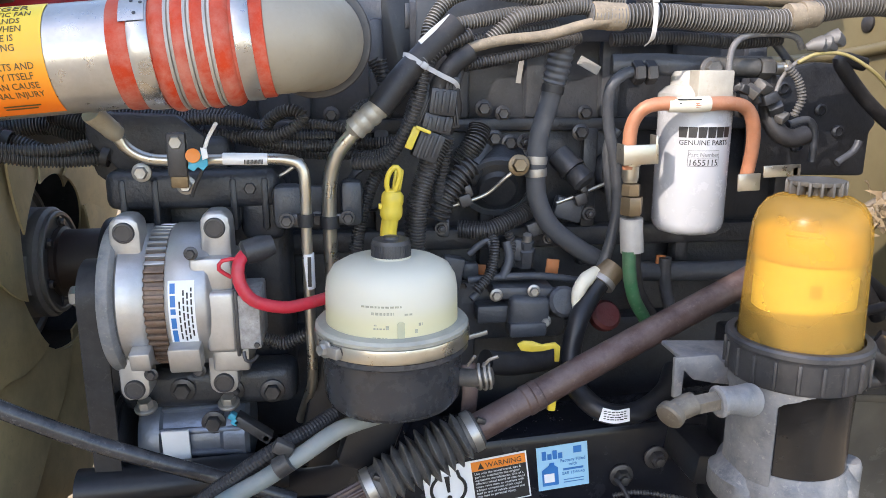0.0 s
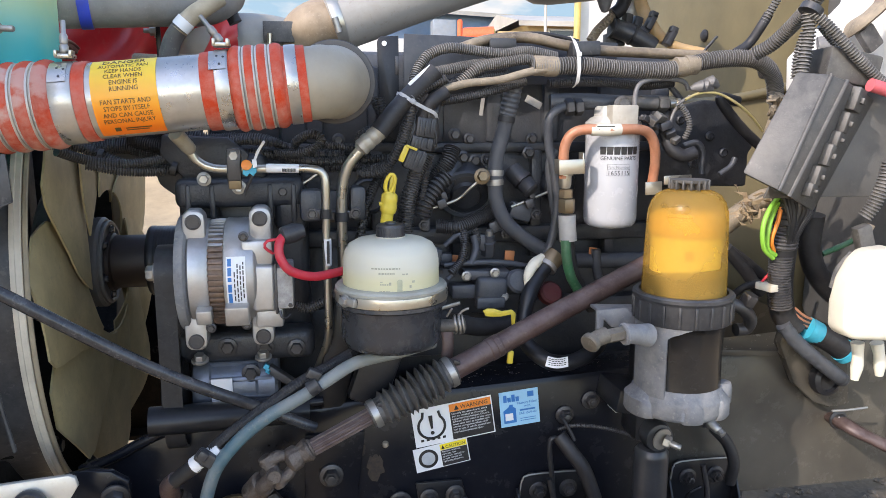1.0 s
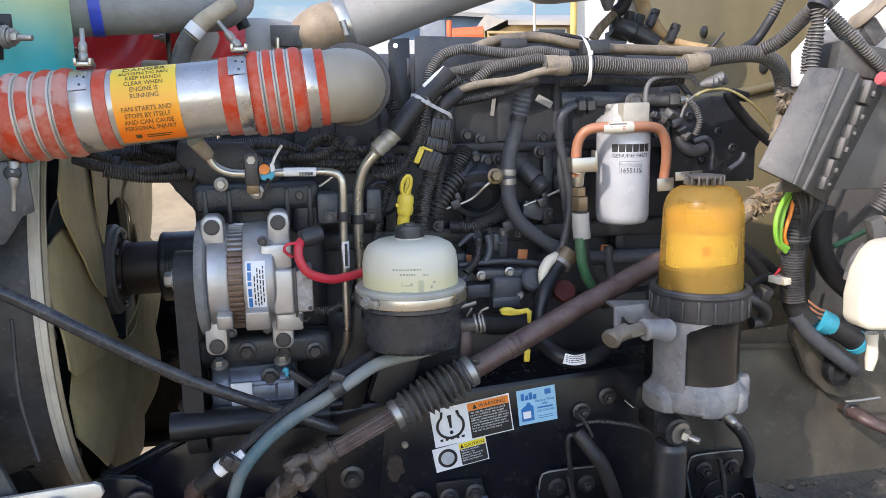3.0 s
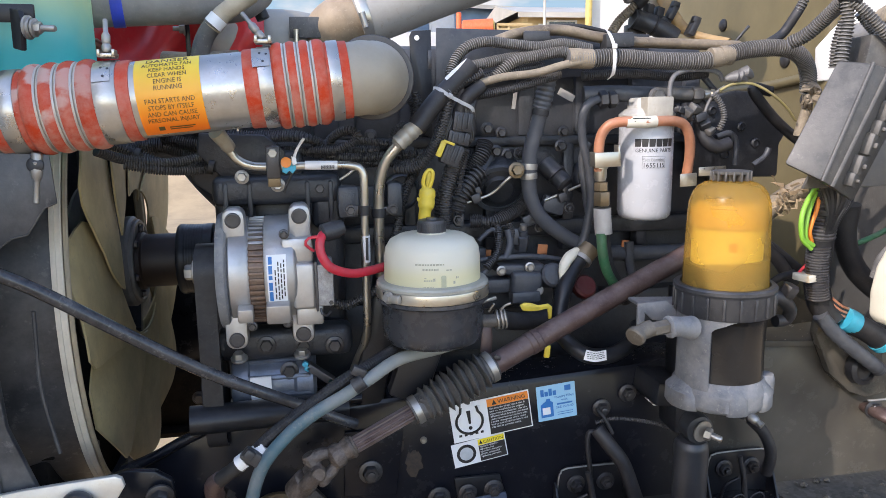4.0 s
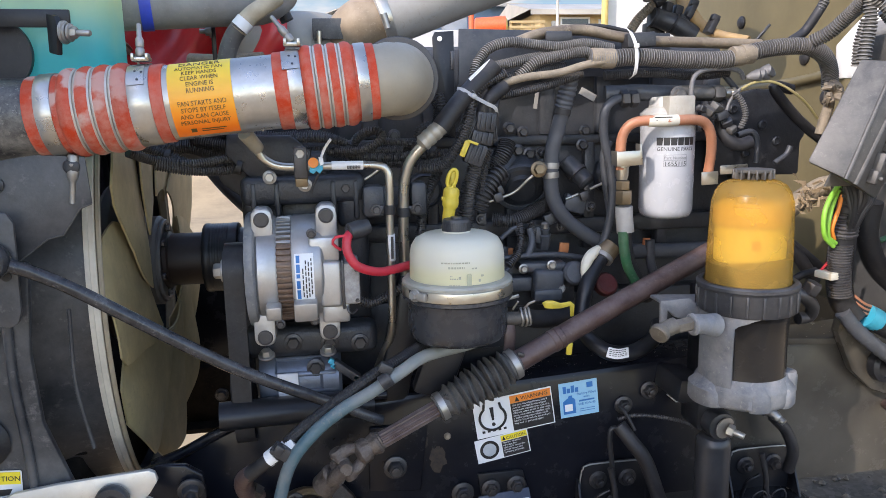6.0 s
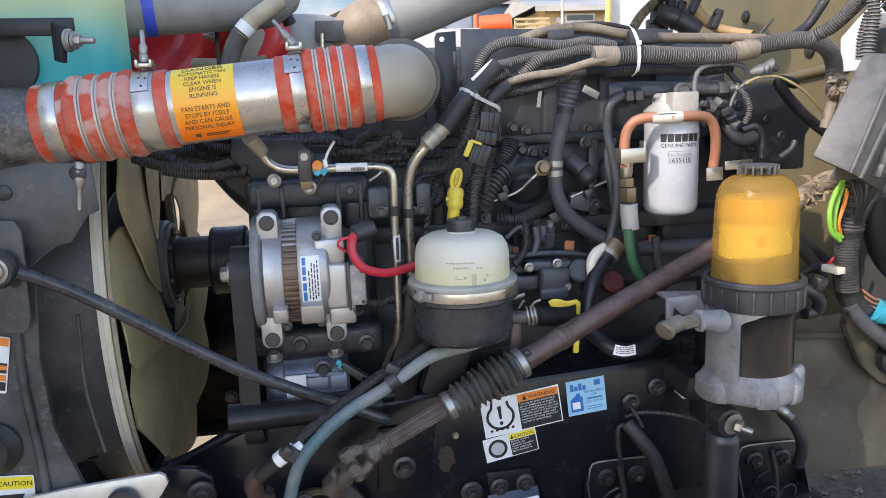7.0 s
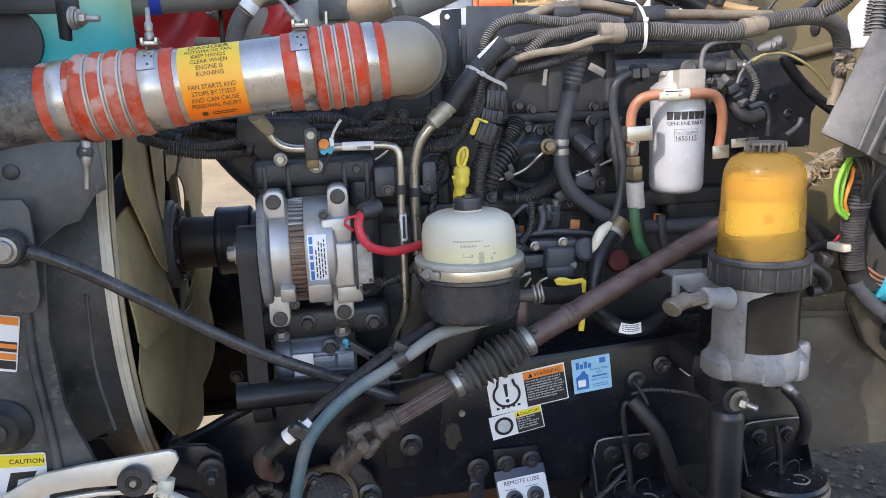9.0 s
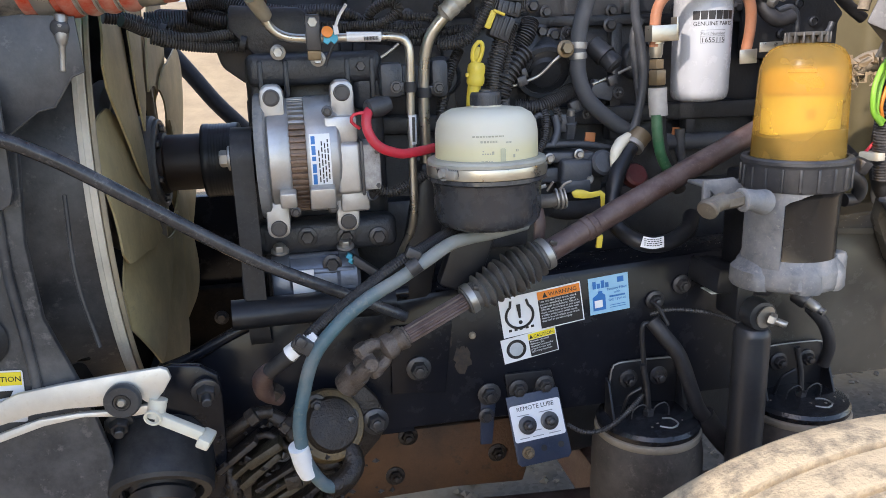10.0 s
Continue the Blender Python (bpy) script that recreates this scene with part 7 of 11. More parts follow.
# looms and pipes between fan and engine, under the charge air pipe
for pts, r in (([(-0.447, 0.860, 1.448), (-0.410, 0.880, 1.443), (-0.370, 0.890, 1.424), (-0.326, 0.890, 1.408), (-0.271, 0.880, 1.407)], 10),
               ([(-0.346, 0.920, 1.466), (-0.307, 0.920, 1.470), (-0.260, 0.900, 1.455), (-0.198, 0.900, 1.445)], 14),
               ([(-0.345, 0.930, 1.454), (-0.302, 0.920, 1.442), (-0.254, 0.910, 1.443), (-0.182, 0.900, 1.450)], 13),
               ([(-0.353, 0.940, 1.439), (-0.309, 0.930, 1.427), (-0.252, 0.920, 1.430), (-0.191, 0.910, 1.431)], 11)):
    loom_thing(pts, r * (pts[0][1] + 0.29) / 1295, LOOM, "black corrugated loom under the charge air pipe")
hose("black_hose", [(-0.588, 2.000, 1.469), (-0.543, 2.000, 1.414), (-0.490, 2.000, 1.343), (-0.436, 2.000, 1.270), (-0.358, 2.000, 1.185)], 0.0230, RUBBER, "black hose on the far side of the engine bay")
wb = Geo().prism([(p[0], p[2]) for p in ((-0.348, 0.970, 1.476), (-0.238, 0.970, 1.474), (-0.247, 0.970, 1.375), (-0.275, 0.970, 1.350), (-0.310, 0.970, 1.377), (-0.324, 0.970, 1.427), (-0.349, 0.970, 1.440))][::-1], 0.02, plane_m((0, 0.97, 0), (1, 0, 0), (0, 0, 1)), 0.006)
tagged(wb.make("loom_bracket", PLASTIC), "black plastic bracket carrying the looms", "bracket")
for p in ((-0.376, 0.878, 1.427), (-0.270, 0.868, 1.409)):
    tagged(Geo().lathe([(0.0105, -0.004), (0.0118, -0.004), (0.0118, 0.004), (0.0105, 0.004), (0.0105, -0.004)], p, (1, 0, -0.3), 18).make("loom_strap", RUBBER), "black tie strap round a loom", "strap", "loom straps")

for pts, r in (([(-0.412, 0.930, 1.435), (-0.370, 0.940, 1.440), (-0.317, 0.940, 1.439), (-0.263, 0.940, 1.442)], 13),
               ([(-0.410, 0.950, 1.448), (-0.366, 0.950, 1.450), (-0.313, 0.950, 1.450), (-0.267, 0.950, 1.452)], 12)):
    loom_thing(pts, r * 1.22 / 1295, LOOM, "black corrugated loom behind the charge air pipe")
tagged(Geo().box((-0.354, 0.985, 1.435), (0.10, 0.03, 0.055), (0, 3, 0), 0.008).make("junction_box", PLASTIC), "black plastic junction box behind the looms", "junction box")

# ---------------------------------------------------------------- steering, brackets and running gear
def steering_shaft():
    s = thing("steering_shaft", (0.027, 0.730, 1.059), "rusty steering shaft with rubber bellows and universal joint", "steering shaft")
    P = [(0.530, 0.835, 1.262), (0.472, 0.822, 1.238), (0.303, 0.792, 1.171), (0.132, 0.757, 1.101), (0.014, 0.738, 1.050), (-0.078, 0.724, 1.011), (-0.108, 0.719, 0.999)]
    upper = Geo()
    upper.tube([P[0], P[2], P[3]], 0.0170, 28, step=0.02)
    for q_ in (0.40, 0.455):
        upper.lathe([(0.0166, -0.006), (0.0182, -0.004), (0.0182, 0.004), (0.0166, 0.006)], V(P[3]) + (V(P[2]) - V(P[3])) * q_, V(P[2]) - V(P[3]), 28)
    upper.make("outer_tube", RUST, s, "rusty brown outer tube")
    b0, b1 = V((0.134, 0.757, 1.102)), V((0.013, 0.738, 1.0495))
    L = np.linalg.norm(b1 - b0)
    bel = Geo()
    prof = []
    n = 10
    for i in range(n):
        x = 0.012 + (L - 0.026) * i / n
        w = (L - 0.026) / n
        R = 0.0330 - 0.0070 * abs(i - 3.6) / 6
        prof += [(0.0205, x), (R * 0.95, x + w * 0.42), (R, x + w * 0.48), (R, x + w * 0.54), (R * 0.95, x + w * 0.60)]
    prof = [(0.0195, -0.006), (0.0225, -0.004), (0.0225, 0.012)] + prof + [(0.0205, L - 0.014), (0.0195, L + 0.006), (0.015, L + 0.006)]
    bel.lathe(prof, b0, b1 - b0, 48)
    # the soft folds sag and lean a little
    vv = bel.v[-1]
    ax_ = (b1 - b0) / L
    s_ = (vv - b0) @ ax_
    r_ = vv - b0 - s_[:, None] * ax_
    hi_ = np.clip((np.linalg.norm(r_, axis=1) - 0.0185) / 0.014, 0, 1)
    ang_ = np.arctan2(r_[:, 2], r_[:, 1])
    vv += (hi_ * 0.0022 * np.sin(ang_ * 2 + s_ * 170))[:, None] * ax_ + (hi_ * 0.0014 * np.sin(ang_ * 3 + s_ * 260))[:, None] * r_ / (np.linalg.norm(r_, axis=1)[:, None] + 1e-9)
    bel.make("bellows", BELLOW_M, s, "dusty black rubber bellows")
    for p in (b0 + (b1 - b0) * 0.02, b0 + (b1 - b0) * 0.985):
        r = 0.0228 if p[0] > 0.08 else 0.0208
        Geo().lathe([(r, -0.005), (r + 0.0016, -0.005), (r + 0.0018, 0), (r + 0.0016, 0.005), (r, 0.005)], p, b1 - b0, 36).make("clamp_band", BOLT, s, "bright clamp band")
        d = V((0.3, -0.55, 0.75))
        Geo().box(p + (r + 0.003) * d / np.linalg.norm(d), (0.011, 0.006, 0.006), (0, 25, 0), 0.001).make("clamp_screw", BOLT_D, s)
    q0, q1 = b1, V((-0.100, 0.7212, 1.000))
    sp = Geo()
    path, _ = even(np.array([q0, q1]), 0.02)
    T, U, W = frames_along(path)
    n = 48
    a = np.linspace(0, 2 * np.pi, n, endpoint=False)
    rad = 0.0118 + 0.0010 * np.sign(np.sin(a * 12))
    vs = [path[i] + rad[j] * (U[i] * math.cos(a[j]) + W[i] * math.sin(a[j])) for i in range(len(path)) for j in range(n)]
    fs = [(i * n + j, i * n + (j + 1) % n, (i + 1) * n + (j + 1) % n, (i + 1) * n + j) for i in range(len(path) - 1) for j in range(n)]
    sp.add(vs, fs)
    sp.make("splined_shaft", RUST, s, "splined rusty inner shaft")
    # yokes and cross of the joint
    j0, j1 = V((-0.082, 0.7235, 1.0095)), V((-0.129, 0.717, 0.985))
    d = (j1 - j0) / np.linalg.norm(j1 - j0)
    yk = Geo()
    yk.lathe([(0.011, -0.020), (0.0165, -0.018), (0.0175, 0.006), (0.022, 0.012), (0.0225, 0.024), (0.018, 0.030), (0.009, 0.034)], j0, d, 24)
    side = np.cross(d, V((0, 1, 0)))
    side /= np.linalg.norm(side)
    for sg in (-1, 1):
        yk.tube([j0 + d * 0.024 + side * 0.010 * sg, j0 + d * 0.040 + side * 0.019 * sg, j0 + d * 0.060 + side * 0.020 * sg, j0 + d * 0.068 + side * 0.016 * sg], [0.009, 0.011, 0.0125, 0.0105], 14)
    cx = j0 + d * 0.060
    y2 = Geo()
    y2.lathe([(0.011, -0.032), (0.0125, -0.030), (0.0125, 0.030), (0.011, 0.032)], cx, side, 18)
    y2.lathe([(0.011, -0.028), (0.0125, -0.026), (0.0125, 0.026), (0.011, 0.028)], cx, np.cross(d, side), 18)
    d2 = V((-0.55, 0.35, -0.75))
    d2 /= np.linalg.norm(d2)
    y3 = Geo()
    for sg in (-1, 1):
        o = V((0, 1, 0)) * 0.018 * sg
        y3.tube([cx + o, cx + o + d2 * 0.02, cx + d2 * 0.045 + o * 0.6], [0.013, 0.0145, 0.013], 14)
    y3.lathe([(0.018, 0.03), (0.023, 0.034), (0.023, 0.07), (0.019, 0.074)], cx, d2, 24)
    y3.hexhead(cx + d2 * 0.05 + V((0.018, -0.006, 0.004)), (0.7, -0.6, 0.2), 0.007, 0.010)
    for part_ in (yk, y2, y3):
        for vv in part_.v:
            vv[:] = cx + (vv - cx) * 0.82
    yk.make("yoke", RUST_D, s)
    y2.make("cross", RUST_D, s)
    y3.make("lower_yoke", RUST_D, s)
    Geo().lathe([(0.0118, -0.006), (0.0165, -0.004), (0.0180, 0.0), (0.0165, 0.004), (0.0150, 0.010), (0.0118, 0.011)], j0 + d * 0.004, d, 28).make("collar", RUST_D, s, "crusted flared collar")
    return s


steering_shaft()


def steering_gear():
    s = thing("steering_gear", (-0.22, 0.80, 0.70), "greasy brown steering gear box on the frame", "steering gear")
    g = Geo()
    g.lathe([(0.02, -0.02), (0.036, -0.016), (0.044, 0.0), (0.044, 0.03), (0.052, 0.034), (0.052, 0.06), (0.040, 0.09)], (-0.193, 0.755, 0.871), (-0.30, 0.75, -0.45), 36)
    g.box((-0.274, 0.840, 0.750), (0.20, 0.12, 0.15), (0, -35, 0), 0.025, seg=3)
    g.make("housing", BROWN, s)
    worn = grimy("rubbed_brown_casting", (0.16, 0.105, 0.045), 0.4, 0.35, dust=0.7, dust_color=(0.05, 0.035, 0.022), scale=30, bump=0.5, vary=0.4)
    Geo().lathe([(0.043, -0.006), (0.050, -0.004), (0.0535, 0.002), (0.0545, 0.012), (0.052, 0.020), (0.043, 0.021)], (-0.193, 0.755, 0.871), (-0.30, 0.75, -0.45), 40).make("housing_rim", worn, s, "rubbed golden-brown rim")
    for p in ((-0.226, 0.760, 0.855), (-0.165, 0.765, 0.875), (-0.211, 0.765, 0.902), (-0.265, 0.765, 0.832), (-0.294, 0.765, 0.778)):
        Geo().hexhead(p, (0.1, -0.95, 0.2), 0.010, 0.013, stud=0.006).make("bolt", BOLT_D, s)
    # flanged arm bolted to the rail
    fa = Geo().prism([(p[0], p[2]) for p in ((-0.177, 0.790, 0.895), (-0.138, 0.790, 0.911), (-0.120, 0.790, 0.888), (-0.105, 0.790, 0.848), (-0.120, 0.790, 0.821), (-0.150, 0.790, 0.787), (-0.176, 0.790, 0.756), (-0.199, 0.790, 0.760), (-0.183, 0.790, 0.816))][::-1], 0.014, plane_m((0, 0.80, 0), (1, 0, 0), (0, 0, 1)), 0.004)
    fa.make("flange_arm", BROWN, s)
    Geo().hexhead((-0.126, 0.783, 0.854), (0.1, -1, 0.1), 0.014, 0.016, stud=0.005).make("bolt", BOLT_D, s)
    # ribbed greasy valve body; light on the ribs is put into their olive colour
    rr = random.Random(31)
    for k in range(9):
        a_, b_ = V((-0.317, 0.755, 0.848)), V((-0.228, 0.755, 0.737))
        c_ = a_ + (b_ - a_) * k / 8
        Geo().box(c_ + V((rr.uniform(-0.008, 0.008), rr.uniform(-0.006, 0.006), 0)), (rr.uniform(0.055, 0.10), 0.045, rr.uniform(0.005, 0.010)), (rr.uniform(-8, 8), -33 + rr.uniform(-5, 5), 0), 0.002).make("rib", OLIVE if k % 3 else BROWN, s)
    crust = Geo()
    for k in range(150):
        q = rr.random()
        c_ = V((-0.335, 0.735, 0.86)) * (1 - q) + V((-0.165, 0.740, 0.74)) * q + V((rr.uniform(-0.06, 0.06), rr.uniform(-0.016, 0.022), rr.uniform(-0.05, 0.06)))
        r_ = rr.uniform(0.002, 0.0065)
        vs = [c_ + V((a * rr.uniform(0.6, 1.3), b * rr.uniform(0.6, 1.2), c2 * rr.uniform(0.5, 1.1))) * r_ for a, b, c2 in ((1, 0, 0), (-1, 0, 0), (0, 1, 0), (0, -1, 0), (0, 0, 1), (0, 0, -1))]
        crust.add(vs, [(0, 2, 4), (2, 1, 4), (1, 3, 4), (3, 0, 4), (2, 0, 5), (1, 2, 5), (3, 1, 5), (0, 3, 5)])
    tagged(crust.make("grease_crust", BROWN, s), "caked brown grease", kind="stuff")
    Geo().box((-0.251, 0.735, 0.802), (0.024, 0.02, 0.022), (0, -8, 0), 0.004).make("port_block", BROWN, s)
    Geo().box((-0.287, 0.735, 0.852), (0.055, 0.03, 0.014), (0, -30, 0), 0.003).make("port_bar", OLIVE, s)
    for pts, r_ in (([(-0.344, 0.760, 0.868), (-0.318, 0.750, 0.888), (-0.293, 0.750, 0.904), (-0.274, 0.755, 0.903)], 0.009), ([(-0.275, 0.760, 0.895), (-0.256, 0.755, 0.880), (-0.246, 0.750, 0.860)], 0.011), ([(-0.319, 0.760, 0.851), (-0.284, 0.745, 0.873), (-0.259, 0.745, 0.851), (-0.241, 0.745, 0.829)], 0.005),
                    ([(-0.342, 0.760, 0.818), (-0.335, 0.750, 0.796), (-0.334, 0.750, 0.768)], 0.010), ([(-0.216, 0.750, 0.833), (-0.205, 0.745, 0.815), (-0.186, 0.745, 0.818)], 0.010)):
        Geo().tube(pts, r_, 14).make("line", BROWN, s)
    for p, ax_ in (((-0.293, 0.745, 0.907), (-0.8, -0.1, -0.5)), ((-0.260, 0.750, 0.886), (0.7, -0.3, -0.6)), ((-0.271, 0.735, 0.946), (0.6, 0.2, -0.6))):
        Geo().lathe([(0.011, 0), (0.013, 0.001), (0.013, 0.014), (0.011, 0.015)], p, ax_, 6).make("union_nut", BROWN, s)
    return s


steering_gear()


def cross_tube():
    t = thing("front_bracket", (-0.25, 0.83, 0.95), "black front frame bracket with a flange bolt", "bracket")
    m = plane_m((0, 0.845, 0), (1, 0, 0), (0, 0, 1))
    g = Geo()
    g.prism([(-0.43, 0.80), (-0.06, 0.80), (-0.06, 1.03), (-0.20, 1.03), (-0.30, 1.005), (-0.385, 0.965), (-0.43, 0.95)], 0.010, m, 0.002)
    g.make("plate", RAIL_M, t)
    lip = Geo().tube([(-0.43, 0.836, 0.950), (-0.385, 0.834, 0.966), (-0.30, 0.834, 1.006), (-0.20, 0.834, 1.031), (-0.06, 0.834, 1.037)], 0.009, 12)
    lip.make("lip", RAIL_M, t)
    tb = Geo().tube([(-0.318, 0.800, 1.036), (-0.215, 0.810, 1.034), (-0.085, 0.830, 1.028)], 0.0253, 24, flat=0.85)
    tb.make("cross_tube", BLACK, t, "black round tube")
    b = Geo()
    b.prism([(p[0], p[2]) for p in ((-0.428, 0.745, 0.985), (-0.400, 0.745, 0.992), (-0.362, 0.745, 0.987), (-0.339, 0.745, 0.971), (-0.336, 0.745, 0.940), (-0.339, 0.745, 0.854), (-0.352, 0.745, 0.760), (-0.455, 0.745, 0.777))][::-1], 0.012, plane_m((0, 0.757, 0), (1, 0, 0), (0, 0, 1)), 0.003)
    b.make("mount_plate", RAIL_M, t)
    Geo().hexhead((-0.356, 0.735, 0.956), (0.15, -0.95, -0.25), 0.013, 0.016, stud=0.014).make("bolt", BOLT_D, t)
    Geo().hexhead((-0.471, 0.735, 0.922), (0.15, -0.95, -0.25), 0.013, 0.016, stud=0.010).make("bolt", BOLT_D, t)
    return t


cross_tube()


def frame_bolts():
    pl = Geo().prism([(-0.095, 0.875), (-0.010, 0.868), (0.005, 0.985), (-0.09, 0.985)], 0.006, plane_m((0, 0.829, 0), (1, 0, 0), (0, 0, 1)), 0.0015)
    g = pl.make("gusset_plate", RAIL_M, rail)
    g["label"] = "black gusset plate"
    Geo().hexhead((-0.051, 0.822, 0.915), (0, -1, 0), 0.0135, 0.016, stud=0.004).make("bolt", BOLT_D, g)
    for p in ((0.344, 0.830, 0.986), (0.390, 0.830, 1.009), (0.144, 0.830, 0.851)):
        Geo().hexhead(p, (0, -1, 0), 0.011, 0.013, stud=0.005).make("bolt", BOLT_D, rail)


frame_bolts()


def stickers():
    """Printed labels on the rail's side."""
    def board(name, tl, tr, bl, label, base):
        tl, tr, bl = Vector(tl), Vector(tr), Vector(bl)
        y = RAIL_Y - 0.0006
        tl.y = tr.y = bl.y = y
        w, h = (tr - tl).length, (tl - bl).length
        m = plane_m(bl, tr - tl, tl - bl)
        g = Geo()
        sheet(g, 0, 0, w, h, m, mat=0, thick=0.0005)
        ob = g.make(name, base)
        return tagged(ob, label, "label", "rail labels"), m, w, h

    warn, m, w, h = board("warning_sticker", (0.0905, 0, 1.011), (0.2255, 0, 1.0300), (0.0895, 0, 0.9445), "white, orange and black warning sticker on the rail", PAPER)
    L = 0.0009
    k = Geo()
    sheet(k, w * 0.465, h * 0.03, w * 0.985, h * 0.76, m, L)
    k.make("text_panel", INK, warn)
    k = Geo()
    sheet(k, w * 0.465, h * 0.765, w * 0.985, h * 0.965, m, L)
    k.make("header_panel", ORANGE_L, warn)
    mm = lambda x, y: m @ Matrix.Translation((x, y, L + 0.0005))
    letters("WARNING", 0.0098, mm(w * 0.60, h * 0.81), INK, "lettering", warn, depth=0.0002)
    k = Geo()
    k.prism([(w * 0.525, h * 0.80), (w * 0.585, h * 0.80), (w * 0.555, h * 0.93)], 0.0003, mm(0, 0), 0)
    k.make("hazard_mark", INK, warn)
    txt = "Use only the wheel brand, size &\npart no. installed by the original\nequipment manufacturer. Use of a\ndifferent wheel brand or size could\ncause valve stem to interfere with\na brake component which could\nlead to loss of vehicle control and\nmay lead to personal injury."
    letters(txt, 0.0046, mm(w * 0.485, h * 0.685), PAPER, "lettering", warn, depth=0.0001, spacing=1.02)
    # tyre section pictogram with exclamation mark
    k = Geo()
    cx, cy, r = w * 0.225, h * 0.50, h * 0.335
    pts = [(cx + r * math.cos(radians(t)), cy + r * math.sin(radians(t)) * 0.95) for t in range(128, 413, 12)]
    pts = [(pts[0][0] + 0.002, pts[0][1] + 0.010)] + pts + [(pts[-1][0] - 0.002, pts[-1][1] + 0.010)]
    path = np.array([tuple(mm(0, 0) @ Vector((x, y, 0.0003))) for x, y in pts])
    k.skin(path, 0.0022, 6)
    for q in range(5):
        sheet(k, cx - 0.021 + q * 0.0092, cy - r * 1.10, cx - 0.016 + q * 0.0092, cy - r * 0.92, mm(0, 0))
    k.prism([(cx - 0.0035, cy + 0.019), (cx + 0.0035, cy + 0.019), (cx + 0.0018, cy - 0.004), (cx - 0.0018, cy - 0.004)], 0.0005, mm(0, 0), 0)
    k.prism([(cx + 0.0032 * math.cos(t), cy - 0.0115 + 0.0032 * math.sin(t)) for t in np.linspace(0, 2 * np.pi, 16, endpoint=False)], 0.0005, mm(0, 0), 0)
    k.make("pictogram", INK, warn)

    cau, m, w, h = board("caution_sticker", (0.0885, 0, 0.942), (0.1795, 0, 0.958), (0.0905, 0, 0.900), "white and yellow caution sticker on the rail", PAPER)
    mm = lambda x, y: m @ Matrix.Translation((x, y, L + 0.0005))
    k = Geo()
    sheet(k, w * 0.49, h * 0.04, w * 0.98, h * 0.70, m, L)
    k.make("text_panel", INK, cau)
    k = Geo()
    sheet(k, w * 0.49, h * 0.72, w * 0.98, h * 0.96, m, L)
    k.make("header_panel", YELLOW_L, cau)
    letters("CAUTION", 0.0076, mm(w * 0.585, h * 0.765), INK, "lettering", cau, depth=0.0002)
    k = Geo()
    k.prism([(w * 0.51, h * 0.765), (w * 0.575, h * 0.765), (w * 0.5425, h * 0.93)], 0.0003, mm(0, 0), 0)
    k.make("hazard_mark", INK, cau)
    letters("Maintain wheelnut\ntightness. See\noperator's manual for\nproper torque and\ntightening sequence.", 0.0043, mm(w * 0.51, h * 0.61), PAPER, "lettering", cau, depth=0.0001, spacing=1.02)
    k = Geo()
    cx, cy = w * 0.25, h * 0.50
    for r0, r1 in ((0.0115, 0.0165),):
        vs, fs = [], []
        for t in np.linspace(0, 2 * np.pi, 40, endpoint=False):
            for r_ in (r0, r1):
                vs.append(tuple(mm(0, 0) @ Vector((cx + r_ * math.cos(t), cy + r_ * math.sin(t), 0.0002))))
        fs = [(2 * i, 2 * i + 1, (2 * i + 3) % 80, (2 * i + 2) % 80) for i in range(40)]
        k.add(vs, fs)
    k.make("wheel_ring", INK, cau)
    k = Geo()
    k.prism([(cx + 0.0115 * math.cos(t), cy + 0.0115 * math.sin(t)) for t in np.linspace(0, 2 * np.pi, 28, endpoint=False)], 0.0003, m @ Matrix.Translation((0, 0, L)), 0)
    k.make("wheel_disc", grimy("pale_disc", (0.45, 0.48, 0.50), 0.5, dust=0.1, bump=0), cau)

    oil, m, w, h = board("oil_sticker", (0.229, 0, 1.031), (0.2965, 0, 1.0375), (0.2345, 0, 0.969), "light blue oil sticker on the rail", BLUE_L)
    mm = lambda x, y: m @ Matrix.Translation((x, y, L))
    k = Geo()
    x = w * 0.10
    for q in range(4):
        sheet(k, x, h * 0.70, x + w * 0.085, h * (0.90 if q in (0, 2) else 0.83), mm(0, 0))
        x += w * 0.105
    k.make("brand_blocks", BLUE_D, oil)
    k = Geo()
    k.prism([(w * 0.08, h * 0.10), (w * 0.40, h * 0.10), (w * 0.40, h * 0.50), (w * 0.33, h * 0.56), (w * 0.33, h * 0.62), (w * 0.24, h * 0.62), (w * 0.22, h * 0.56), (w * 0.08, h * 0.46)], 0.0004, mm(0, 0), 0)
    k.make("bottle_mark", BLUE_D, oil)
    sheet(Geo(), w * 0.72, h * 0.78, w * 0.88, h * 0.93, mm(0, 0)).make("corner_mark", BLUE_D, oil)
    k = Geo()
    sheet(k, w * 0.12, h * 0.18, w * 0.32, h * 0.38, mm(0, 0), 0.0006)
    k.make("bottle_patch", PAPER, oil)
    letters("Factory Filled\nwith", 0.0062, mm(w * 0.70, h * 0.60), BLUE_D, "lettering", oil, depth=0.0002, align="CENTER")
    letters("SAE 15W-40", 0.0058, mm(w * 0.70, h * 0.30), BLUE_D, "lettering", oil, depth=0.0002, align="CENTER")
    k = Geo()
    sheet(k, w * 0.50, h * 0.405, w * 0.90, h * 0.45, mm(0, 0))
    sheet(k, w * 0.50, h * 0.12, w * 0.90, h * 0.135, mm(0, 0))
    sheet(k, w * 0.50, h * 0.18, w * 0.90, h * 0.195, mm(0, 0))
    k.make("print_bars", BLUE_D, oil)


stickers()


